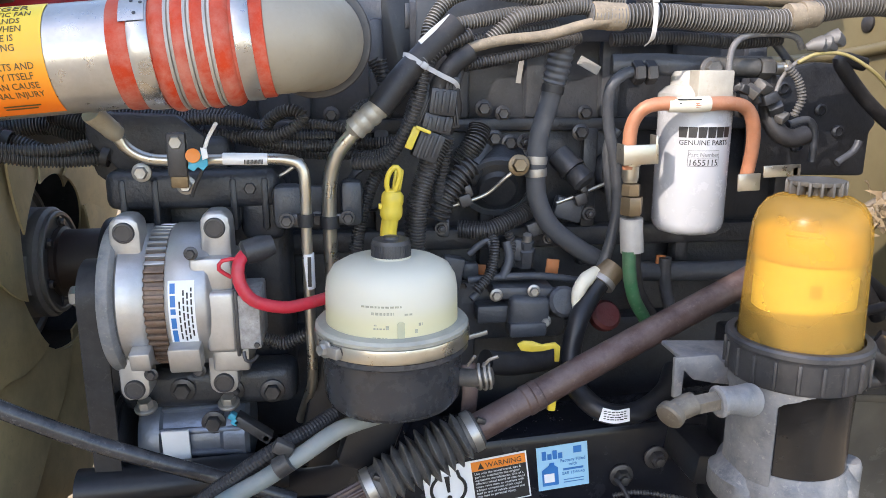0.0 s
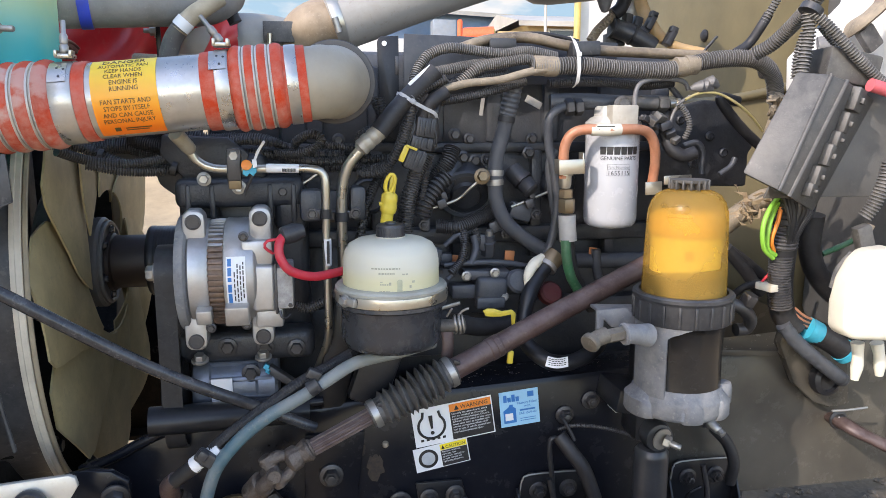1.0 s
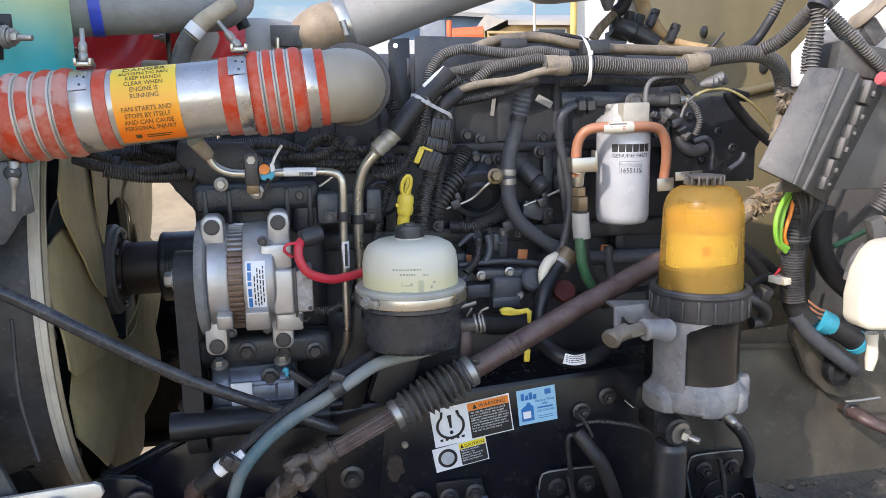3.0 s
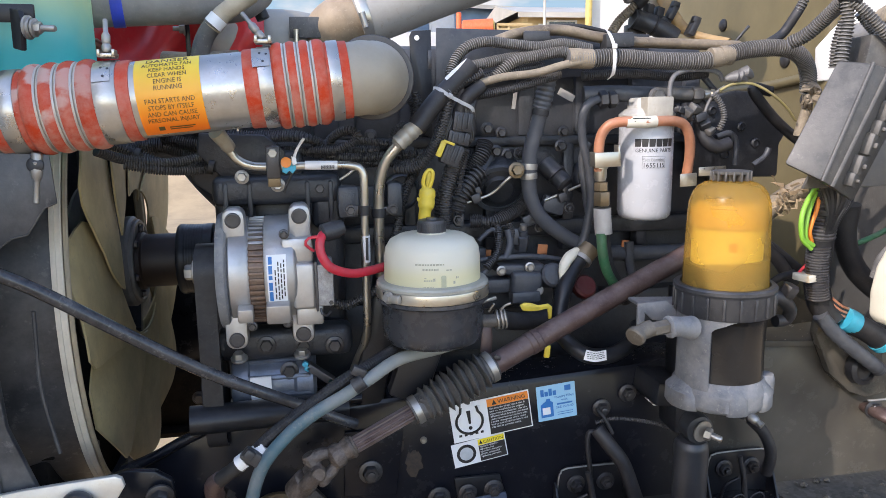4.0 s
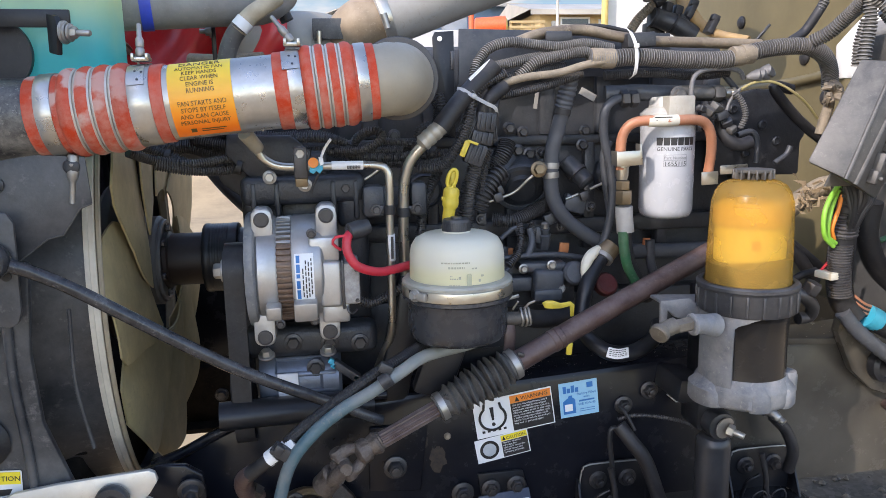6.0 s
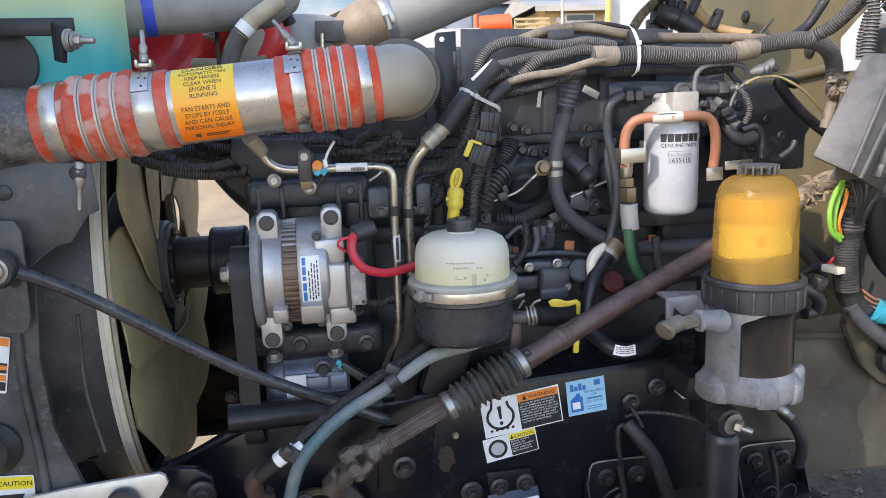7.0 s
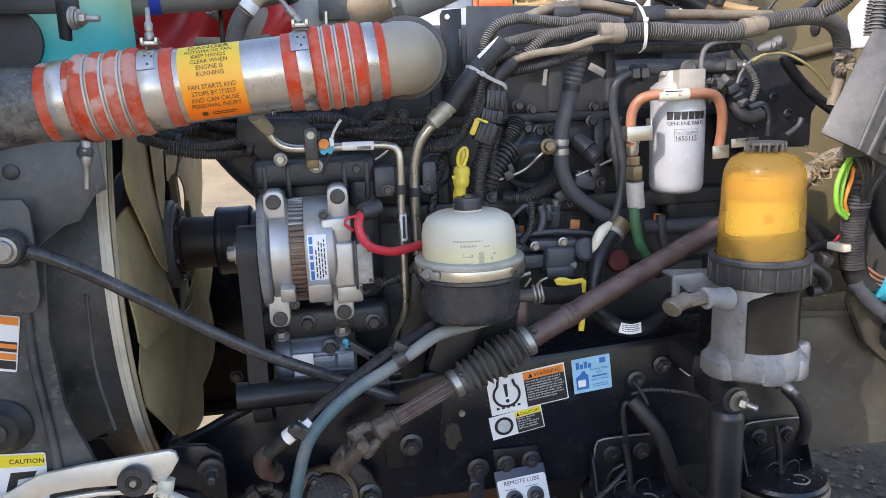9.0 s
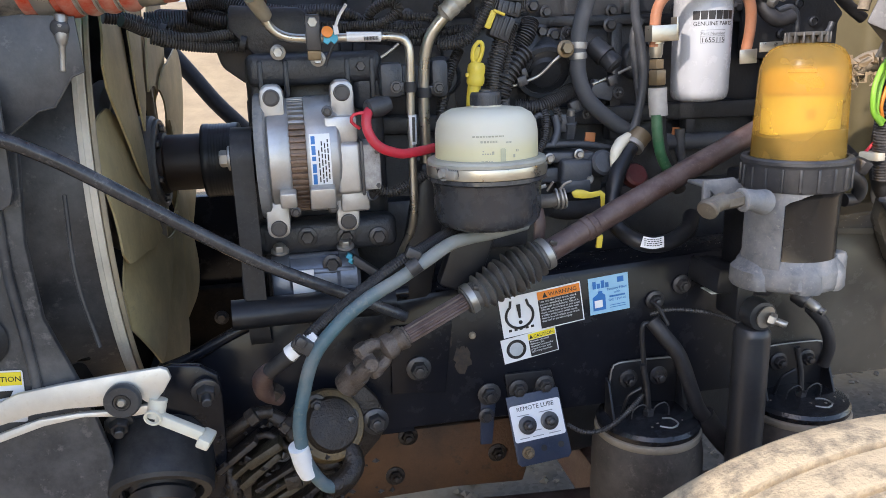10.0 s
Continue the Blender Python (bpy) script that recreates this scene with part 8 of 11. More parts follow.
def strut_rod():
    """The black brace from the radiator bracket down to the frame."""
    s = thing("brace_rod", (-0.52, 0.66, 1.3), "black painted brace rod from the radiator to the frame", "brace rod")
    rod_m = grimy("chipped_black_rod", (0.020, 0.022, 0.027), 0.22, dust=0.26, dust_color=(0.22, 0.215, 0.21), scale=16, bump=0.05, speck=0.9)
    Geo().tube([(-0.545, 0.652, 1.319), (-0.520, 0.660, 1.309), (-0.497, 0.668, 1.296), (-0.461, 0.674, 1.274), (-0.393, 0.688, 1.224), (-0.325, 0.705, 1.173), (-0.258, 0.725, 1.126), (-0.158, 0.752, 1.068), (-0.074, 0.772, 1.020)], 0.0088, 20).make("rod", rod_m, s)
    b = Geo()
    b.prism([(-0.62, 1.245), (-0.539, 1.231), (-0.530, 1.236), (-0.525, 1.250), (-0.522, 1.321), (-0.521, 1.362), (-0.528, 1.376), (-0.62, 1.38)], 0.006, plane_m((0, 0.674, 0), (1, 0, 0), (0, 0, 1)), 0.0015)
    b.make("bracket_plate", SHROUD_M, s)
    e = Geo().lathe([(0.012, 0), (0.021, 0.001), (0.0235, 0.006), (0.0235, 0.020), (0.020, 0.025), (0.006, 0.025)], (-0.547, 0.666, 1.319), (0, -1, 0), 36)
    e.make("eye", rod_m, s)
    Geo().lathe([(0.003, 0), (0.0165, 0), (0.0165, 0.002), (0.013, 0.003), (0.013, 0.009), (0.011, 0.011), (0.003, 0.011)], (-0.547, 0.641, 1.319), (0, -1, 0), 28).make("pin", BOLT, s, "dull steel pin head")
    # black disc on the solid plate, painted as the dark inside of a hole
    Geo().lathe([(0.001, 0), (0.0062, 0), (0.0062, 0.001), (0.001, 0.001)], (-0.536, 0.667, 1.297), (0, -1, 0), 16).make("hole_dark_disc", INK, s)
    return s


strut_rod()


def hood_hinge():
    """Slotted aluminium hinge arm with a rubber roller."""
    h = thing("hood_hinge_arm", (-0.45, 0.70, 0.98), "bare aluminium hood hinge arm with a rubber roller", "hinge arm")
    outer = [(-0.716, 0.690, 0.929), (-0.633, 0.690, 0.966), (-0.591, 0.690, 0.989), (-0.570, 0.690, 0.998), (-0.517, 0.690, 1.005), (-0.457, 0.690, 1.010), (-0.399, 0.690, 1.014), (-0.391, 0.690, 1.010), (-0.388, 0.690, 0.998), (-0.399, 0.690, 0.981), (-0.415, 0.690, 0.964), (-0.425, 0.690, 0.953), (-0.437, 0.690, 0.952), (-0.498, 0.690, 0.958), (-0.545, 0.690, 0.952), (-0.600, 0.690, 0.936), (-0.655, 0.690, 0.914), (-0.726, 0.690, 0.878)]
    slot = [(-0.722, 0.690, 0.901), (-0.638, 0.690, 0.939), (-0.596, 0.690, 0.959), (-0.555, 0.690, 0.969), (-0.515, 0.690, 0.972), (-0.462, 0.690, 0.970), (-0.435, 0.690, 0.970), (-0.427, 0.690, 0.975)]
    slot2 = [(-0.427, 0.690, 0.965), (-0.439, 0.690, 0.961), (-0.503, 0.690, 0.964), (-0.550, 0.690, 0.961), (-0.598, 0.690, 0.947), (-0.640, 0.690, 0.929), (-0.723, 0.690, 0.891)]
    n = lambda p: (p[0], p[2])
    m = plane_m((0, 0.694, 0), (1, 0, 0), (0, 0, 1))
    top = [n(p) for p in outer[:10]] + [n(outer[10]), n(slot[7])] + [n(p) for p in slot[:7][::-1]]
    low = [n(outer[10])] + [n(p) for p in outer[11:]] + [n(p) for p in slot2[::-1]] 
    g = Geo()
    g.prism(top, 0.008, m, 0.0012)
    g.prism(low, 0.008, m, 0.0012)
    g.make("arm", HINGE_M, h)
    r = Geo().lathe([(0.006, 0), (0.021, 0), (0.0222, 0.002), (0.0222, 0.010), (0.020, 0.013), (0.011, 0.013), (0.010, 0.011), (0.004, 0.011)], (-0.446, 0.682, 0.980), (0, -1, 0), 40)
    r.make("roller", PLASTIC, h, "dark rubber roller")
    Geo().lathe([(0.0095, 0.012), (0.0100, 0.0135), (0.0075, 0.0135), (0.0072, 0.010)], (-0.446, 0.682, 0.980), (0, -1, 0), 24).make("pin_socket", INK, h)
    Geo().lathe([(0.0055, 0.008), (0.0055, 0.014), (0.004, 0.016), (0.001, 0.016)], (-0.446, 0.682, 0.980), (0, -1, 0), 18).make("pin", BOLT, h)
    return h


hood_hinge()
cv = thing("plastic_latch", (-0.403, 0.690, 0.951), "cream plastic latch lever under the hinge arm", "latch")
g = Geo()
g.tube([(-0.407, 0.690, 0.971), (-0.410, 0.688, 0.959), (-0.413, 0.686, 0.948)], 0.0115, 20)
g.make("barrel", WHITE_PL, cv)
g = Geo()
a, b = Vector((-0.410, 0.682, 0.950)), Vector((-0.355, 0.672, 0.922))
mid = (a + b) / 2
g.box(mid, ((b - a).length, 0.014, 0.016), m=plane_m(mid, b - a, (0, 0.1, 1)), bevel=0.003)
g.box(b + Vector((0.004, 0, -0.010)), (0.017, 0.014, 0.036), m=plane_m(b + Vector((0.003, 0, -0.006)), b - a, (0.25, 0, 1)), bevel=0.003)
g.make("lever", WHITE_PL, cv)
Geo().lathe([(0.0085, 0), (0.011, 0), (0.011, 0.004), (0.0085, 0.004), (0.0085, 0)], (-0.412, 0.672, 0.955), (-0.2, -0.95, -0.2), 24).make("socket_rim", WHITE_PL, cv)

# blue power steering hose and braided hose with their tie
bh = thing("blue_power_hose", (-0.218, 0.670, 0.977), "faded blue-grey rubber hose with a white tag", "hose")
Geo().tube([(0.110, 0.785, 1.140), (0.070, 0.750, 1.143), (0.046, 0.735, 1.143), (-0.012, 0.700, 1.144), (-0.053, 0.676, 1.130), (-0.093, 0.670, 1.108), (-0.133, 0.668, 1.087), (-0.173, 0.669, 1.056), (-0.207, 0.671, 1.014), (-0.225, 0.675, 0.960), (-0.234, 0.680, 0.909), (-0.228, 0.690, 0.852), (-0.207, 0.700, 0.809), (-0.188, 0.710, 0.798)], 0.0091, 22).make("hose", BLUEHOSE, bh)
Geo().tube([(-0.238, 0.683, 0.883), (-0.233, 0.691, 0.852), (-0.227, 0.696, 0.833)], 0.0136, 22).make("tag", PAPER, bh, "white paper tag")
Geo().tube([(-0.200, 0.710, 0.798), (-0.179, 0.720, 0.800), (-0.164, 0.735, 0.814), (-0.171, 0.750, 0.832), (-0.191, 0.760, 0.843)], 0.016, 18).make("elbow_fitting", BROWN, bh, "greasy elbow fitting")
br = thing("braided_hose", (-0.137, 0.690, 1.083), "black braided hose with white end marks", "hose")


def braided(path_pts, r):
    path, s = even(spline(path_pts, 0.003), 0.0011)
    sides = 32
    T, U, W = frames_along(path)
    a = np.linspace(0, 2 * np.pi, sides, endpoint=False)
    i = s[:, None] * 2 * np.pi / 0.0068
    rr = r * (1 + 0.06 * np.tanh(4 * np.sin(i + a[None, :] * 4) * np.sin(i - a[None, :] * 4)))
    vs = path[:, None, :] + rr[:, :, None] * (U[:, None, :] * np.cos(a)[None, :, None] + W[:, None, :] * np.sin(a)[None, :, None])
    N = len(path)
    fs = [(p * sides + q, p * sides + (q + 1) % sides, (p + 1) * sides + (q + 1) % sides, (p + 1) * sides + q) for p in range(N - 1) for q in range(sides)]
    return Geo().add(vs.reshape(-1, 3), fs)


braided([(0.040, 0.790, 1.148), (0.011, 0.760, 1.148), (-0.018, 0.730, 1.147), (-0.050, 0.705, 1.139), (-0.092, 0.688, 1.123), (-0.132, 0.685, 1.097), (-0.172, 0.685, 1.069), (-0.198, 0.685, 1.049), (-0.212, 0.685, 1.036)], 0.0084).make("hose", RUBBER, br)
Geo().tube([(-0.200, 0.685, 1.038), (-0.216, 0.685, 1.026)], 0.0128, 20).make("end_mark", PAPER, br)
Geo().tube([(-0.228, 0.688, 1.021), (-0.238, 0.690, 1.013)], 0.0118, 20).make("end_mark", PAPER, br)
Geo().tube([(-0.214, 0.687, 1.028), (-0.240, 0.690, 1.010), (-0.265, 0.700, 0.989), (-0.279, 0.715, 0.970)], 0.0105, 18).make("hose_end", RUBBER, br)
Geo().tube([(-0.266, 0.700, 0.990), (-0.278, 0.715, 0.971), (-0.277, 0.730, 0.945), (-0.260, 0.745, 0.927)], [0.011, 0.014, 0.013, 0.011], 16).make("end_fitting", RUST, br, "rusty hose fitting")
tie = Geo()
tie.box((-0.214, 0.672, 1.027), (0.042, 0.012, 0.020), (0, 38, 0), 0.004)
tie.box((-0.221, 0.660, 1.040), (0.014, 0.012, 0.014), (0, 38, 0), 0.003)
tagged(tie.make("hose_tie", PLASTIC), "black plastic double clip holding two hoses", "clip", "hose clips")
tie = Geo().lathe([(0.0094, -0.008), (0.0108, -0.008), (0.0108, 0.008), (0.0094, 0.008)], (-0.072, 0.668, 1.124), V((-0.094, 0.668, 1.110)) - V((-0.054, 0.668, 1.135)), 24)
tie.box((-0.072, 0.672, 1.140), (0.02, 0.012, 0.014), (0, 30, 0), 0.003)
tagged(tie.make("hose_tie", PLASTIC), "black plastic clip holding two hoses", "clip", "hose clips")

# red battery cable
rc = thing("battery_cable", (-0.095, 0.790, 1.285), "thick red battery cable on the alternator", "cable")
Geo().tube([(-0.107, 0.765, 1.317), (-0.114, 0.752, 1.312), (-0.115, 0.745, 1.293), (-0.102, 0.745, 1.271), (-0.073, 0.758, 1.258), (-0.048, 0.772, 1.257), (-0.020, 0.790, 1.259)], 0.0067, 18).make("cable", RED_W, rc)
Geo().tube([(-0.124, 0.755, 1.294), (-0.135, 0.750, 1.304), (-0.131, 0.750, 1.313), (-0.115, 0.750, 1.315)], 0.0022, 8).make("thin_wire", RED_W, rc)
Geo().lathe([(0.010, 0), (0.013, 0.003), (0.014, 0.02), (0.010, 0.034)], (-0.113, 0.762, 1.317), (0.9, 0.3, 0.2), 18).make("boot", PLASTIC, rc)
loom_thing([(-0.105, 0.820, 1.203), (-0.080, 0.820, 1.195), (-0.053, 0.820, 1.205), (-0.027, 0.820, 1.219)], 0.008, LOOM, "black corrugated loom behind the alternator")


def compressor():
    c = thing("ac_compressor", (-0.19, 0.86, 1.05), "dusty aluminium air conditioning compressor with a label", "compressor")
    COMP = grimy("dull_blue_aluminium", (0.17, 0.195, 0.24), 0.4, 0.6, dust=0.3, dust_color=(0.16, 0.15, 0.14), bump=0.2)
    g = Geo().lathe([(0.03, -0.262), (0.047, -0.26), (0.050, -0.255), (0.050, -0.235), (0.044, -0.232), (0.044, -0.165), (0.048, -0.16), (0.048, -0.135), (0.043, -0.130), (0.02, -0.13)], (0, 0.885, 1.06), (1, 0, 0), 44)
    g.make("body", COMP, c)
    for k in range(10):
        t = 2 * math.pi * k / 10 + 0.2
        Geo().box((-0.198, 0.885 + 0.0445 * math.cos(t), 1.06 + 0.0445 * math.sin(t)), (0.12, 0.009, 0.008), (math.degrees(t), 0, 0), 0.003).make("rib", COMP, c)
    Geo().box((-0.20, 0.90, 1.108), (0.12, 0.05, 0.02), bevel=0.006).make("manifold", COMP, c)
    Geo().box((-0.215, 0.836, 1.062), (0.032, 0.004, 0.045), (4, 0, 0), 0.001).make("label", PAPER, c, "white printed label")
    for x in (-0.245, -0.15):
        Geo().hexhead((x, 0.835, 1.115), (0, -0.3, 1), 0.009, 0.012).make("bolt", BOLT, c)
    Geo().lathe([(0.02, 0), (0.06, 0), (0.062, 0.004), (0.058, 0.008), (0.062, 0.012), (0.058, 0.016), (0.062, 0.02), (0.058, 0.024), (0.062, 0.028), (0.03, 0.03)], (-0.30, 0.865, 1.06), (1, 0, 0), 40).make("clutch_pulley", BLACK, c)
    return c


compressor()
wr = thing("plug_connector", (-0.140, 0.840, 1.092), "black connector with teal wire seals", "connector")
Geo().box((-0.123, 0.835, 1.083), (0.05, 0.02, 0.012), (0, 38, 0), 0.002).make("housing", PLASTIC, wr)
for p in ((-0.146, 0.830, 1.102), (-0.143, 0.830, 1.095), (-0.108, 0.830, 1.072)):
    Geo().box(p, (0.008, 0.010, 0.008), (0, 38, 0), 0.001).make("seal", TEAL, wr)


def engine_brackets():
    b = thing("alternator_bracket", (-0.19, 0.88, 1.3), "dark cast alternator mounting bracket", "bracket")
    for c_, s_, w_ in (((-0.175, 0.885, 1.372), (0.19, 0.08, 0.045), 0.012), ((-0.19, 0.895, 1.405), (0.11, 0.06, 0.05), 0.012), ((-0.175, 0.94, 1.25), (0.20, 0.08, 0.27), 0.016), ((-0.175, 0.872, 1.130), (0.21, 0.05, 0.050), 0.014), ((-0.10, 0.88, 1.345), (0.05, 0.06, 0.07), 0.012)):
        Geo().box(c_, s_, bevel=w_, seg=3).make("casting", CAST, b)
    for x in (-0.25, -0.215, -0.13, -0.095):
        Geo().box((x, 0.868, 1.355), (0.008, 0.05, 0.06), bevel=0.003).make("web", CAST, b)
    Geo().prism([(-0.25, 1.385), (-0.17, 1.385), (-0.16, 1.43), (-0.19, 1.455), (-0.285, 1.46), (-0.29, 1.43)], 0.012, plane_m((0, 0.875, 0), (1, 0, 0), (0, 0, 1)), 0.004).make("top_plate", CAST, b)
    for p in ((-0.204, 0.845, 1.132), (-0.147, 0.845, 1.128), (-0.099, 0.845, 1.125), (-0.171, 0.845, 1.088)):
        Geo().hexhead(p, (0, -1, 0), 0.010, 0.010).make("bolt", BOLT_D, b)
    s = Geo()
    s.box((-0.03, 0.86, 1.12), (0.05, 0.05, 0.22), (0, 12, 0), 0.008)
    s.box((0.02, 0.78, 1.10), (0.06, 0.03, 0.10), (0, 20, 0), 0.008)
    tagged(s.make("reservoir_bracket", BLACK), "black steel bracket behind the reservoir", "bracket")


engine_brackets()


def air_spring(x, ztop, label):
    a = thing("air_spring", (x, 0.80, ztop - 0.28), label, "air spring", "air springs")
    c = (x, 0.80, 0)
    Geo().lathe([(0.07, ztop - 0.34), (0.088, ztop - 0.33), (0.092, ztop - 0.25), (0.090, ztop - 0.10), (0.084, ztop - 0.072)], c, seg=56).make("bellow", AIRS, a, "dusty grey rubber bellow")
    Geo().lathe([(0.080, ztop - 0.074), (0.0855, ztop - 0.073), (0.0865, ztop - 0.070), (0.0865, ztop - 0.066), (0.0855, ztop - 0.063), (0.080, ztop - 0.060)], c, seg=56).make("bead_ring", TAN_BAND, a, "tan bead ring")
    Geo().lathe([(0.083, ztop - 0.060), (0.084, ztop - 0.052), (0.080, ztop - 0.046), (0.05, ztop - 0.038), (0.02, ztop - 0.034)], c, seg=56).make("lid", GLOSS, a, "glossy black lid")
    g = Geo()
    m = plane_m((x, 0.826, ztop - 0.045), (1, 0, 0), (0, 0, 1))
    o_ = [(-0.070, -0.03), (0.070, -0.03), (0.060, 0.066), (0.056, 0.080), (0.044, 0.088), (-0.044, 0.088), (-0.056, 0.080), (-0.060, 0.066)]
    g.prism(o_, 0.006, m, 0.002)
    g.make("mount_plate", BLACK, a)
    # the shine along the plate's edge is modelled as a thin bright tube
    e_ = [tuple(m @ Vector((x_ * 0.99, y_ * 0.99, 0.008))) for x_, y_ in o_[1:] + o_[:1]]
    Geo().tube(e_, 0.0016, 8).make("edge_highlight", BOLT, a, "bright tube drawn as the highlight on the bracket's edge")
    for sx in (-1, 1):
        Geo().prism([(0, 0), (0.052, 0), (0.040, 0.016), (0.012, 0.078), (0, 0.084)], 0.004, plane_m((x + sx * 0.063, 0.822, ztop - 0.066), (0, -1, 0), (0, 0, 1)), 0.001).make("gusset", BLACK, a)
    for q in (-0.028, 0.025):
        Geo().hexhead((x + q, 0.819, ztop + 0.012), (0, -1, 0), 0.011, 0.012, stud=0.006).make("bolt", BOLT_D, a)
    Geo().tube([(x - 0.045, 0.80, ztop - 0.04), (x - 0.04, 0.79, ztop - 0.005), (x - 0.02, 0.785, ztop + 0.01)], 0.003, 8).make("wire", BLACK, a)
    Geo().tube([(x - 0.02, 0.785, ztop + 0.05), (x - 0.012, 0.782, ztop + 0.01), (x - 0.010, 0.778, ztop - 0.03)], 0.0048, 10).make("air_line", RUBBER, a)
    Geo().lathe([(0.007, 0), (0.009, 0.001), (0.009, 0.012), (0.006, 0.014)], (x - 0.010, 0.778, ztop - 0.040), (0, 0, 1), 6).make("line_fitting", BOLT_D, a)
    Geo().tube([(x - 0.006, 0.745, ztop - 0.040), (x + 0.012, 0.738, ztop - 0.041), (x + 0.026, 0.746, ztop - 0.039), (x + 0.020, 0.76, ztop - 0.037), (x + 0.006, 0.762, ztop - 0.036)], 0.0016, 6).make("wire_loop", BOLT, a)
    for dx_ in (-0.030, 0.006):
        Geo().tube([(x + dx_ - 0.012, 0.772, ztop - 0.036), (x + dx_ - 0.010, 0.768, ztop - 0.018), (x + dx_ + 0.004, 0.766, ztop - 0.010), (x + dx_ + 0.014, 0.768, ztop - 0.020), (x + dx_ + 0.016, 0.772, ztop - 0.037)], 0.0011, 6).make("wire_clip", BOLT_D, a)
    bits = random.Random(int(x * 1000))
    specks = Geo()
    for k in range(26):
        ang, rad = bits.uniform(0, 2 * math.pi), bits.uniform(0.02, 0.072)
        specks.box((x + rad * math.cos(ang), 0.80 + rad * math.sin(ang), ztop - 0.038 - 0.008 * max(0.0, (rad - 0.05) / 0.03)), (bits.uniform(0.002, 0.006), bits.uniform(0.001, 0.003), 0.001), (0, 0, bits.uniform(0, 180)), 0)
    tagged(specks.make("dry_debris", TAN_T, a), "bits of dry grass and dust", kind="stuff")
    return a


GLOSS = grimy("wet_black_paint", (0.010, 0.011, 0.014), 0.16, dust=0.08, dust_color=(0.15, 0.15, 0.15), bump=0.3, scale=30)
air_spring(0.325, 0.845, "black air spring with a tan ring under the rail")
air_spring(0.600, 0.845, "black air spring with a tan ring beside the shock absorber")


SHOCK_M = grimy("worn_black_tube", (0.024, 0.026, 0.030), 0.38, dust=0.3, dust_color=(0.12, 0.115, 0.11), scale=7, bump=0.06, speck=0.4)


def shock():
    s = thing("shock_absorber", (0.46, 0.71, 0.65), "black shock absorber with a bolted top eye", "shock absorber")
    x, y = 0.452, 0.722
    Geo().lathe([(0.02, 0.55), (0.026, 0.552), (0.027, 0.56), (0.027, 0.955), (0.0265, 0.962), (0.022, 0.968), (0.012, 0.970)], (x, y, 0), seg=32).make("body", SHOCK_M, s)
    Geo().lathe([(0.012, -0.02), (0.022, -0.018), (0.0245, 0), (0.022, 0.018), (0.012, 0.02)], (x + 0.004, y, 0.99), (0, 1, 0), 28).make("eye", SHOCK_M, s)
    Geo().lathe([(0.006, 0), (0.0175, 0), (0.0175, 0.002), (0.006, 0.003)], (x + 0.006, y - 0.020, 0.990), (0.25, -1, -0.1), 28).make("washer", BOLT, s)
    Geo().hexhead((x + 0.006, y - 0.022, 0.990), (0.75, -0.75, -0.25), 0.0105, 0.014, washer=False, stud=0.016).make("bolt", BOLT, s)
    b = Geo()
    b.box((x + 0.0, 0.79, 1.03), (0.10, 0.09, 0.04), (0, 8, 0), 0.006)
    b.box((x - 0.01, 0.76, 1.005), (0.03, 0.06, 0.06), bevel=0.006)
    b.make("top_bracket", BLACK, s)
    return s


shock()

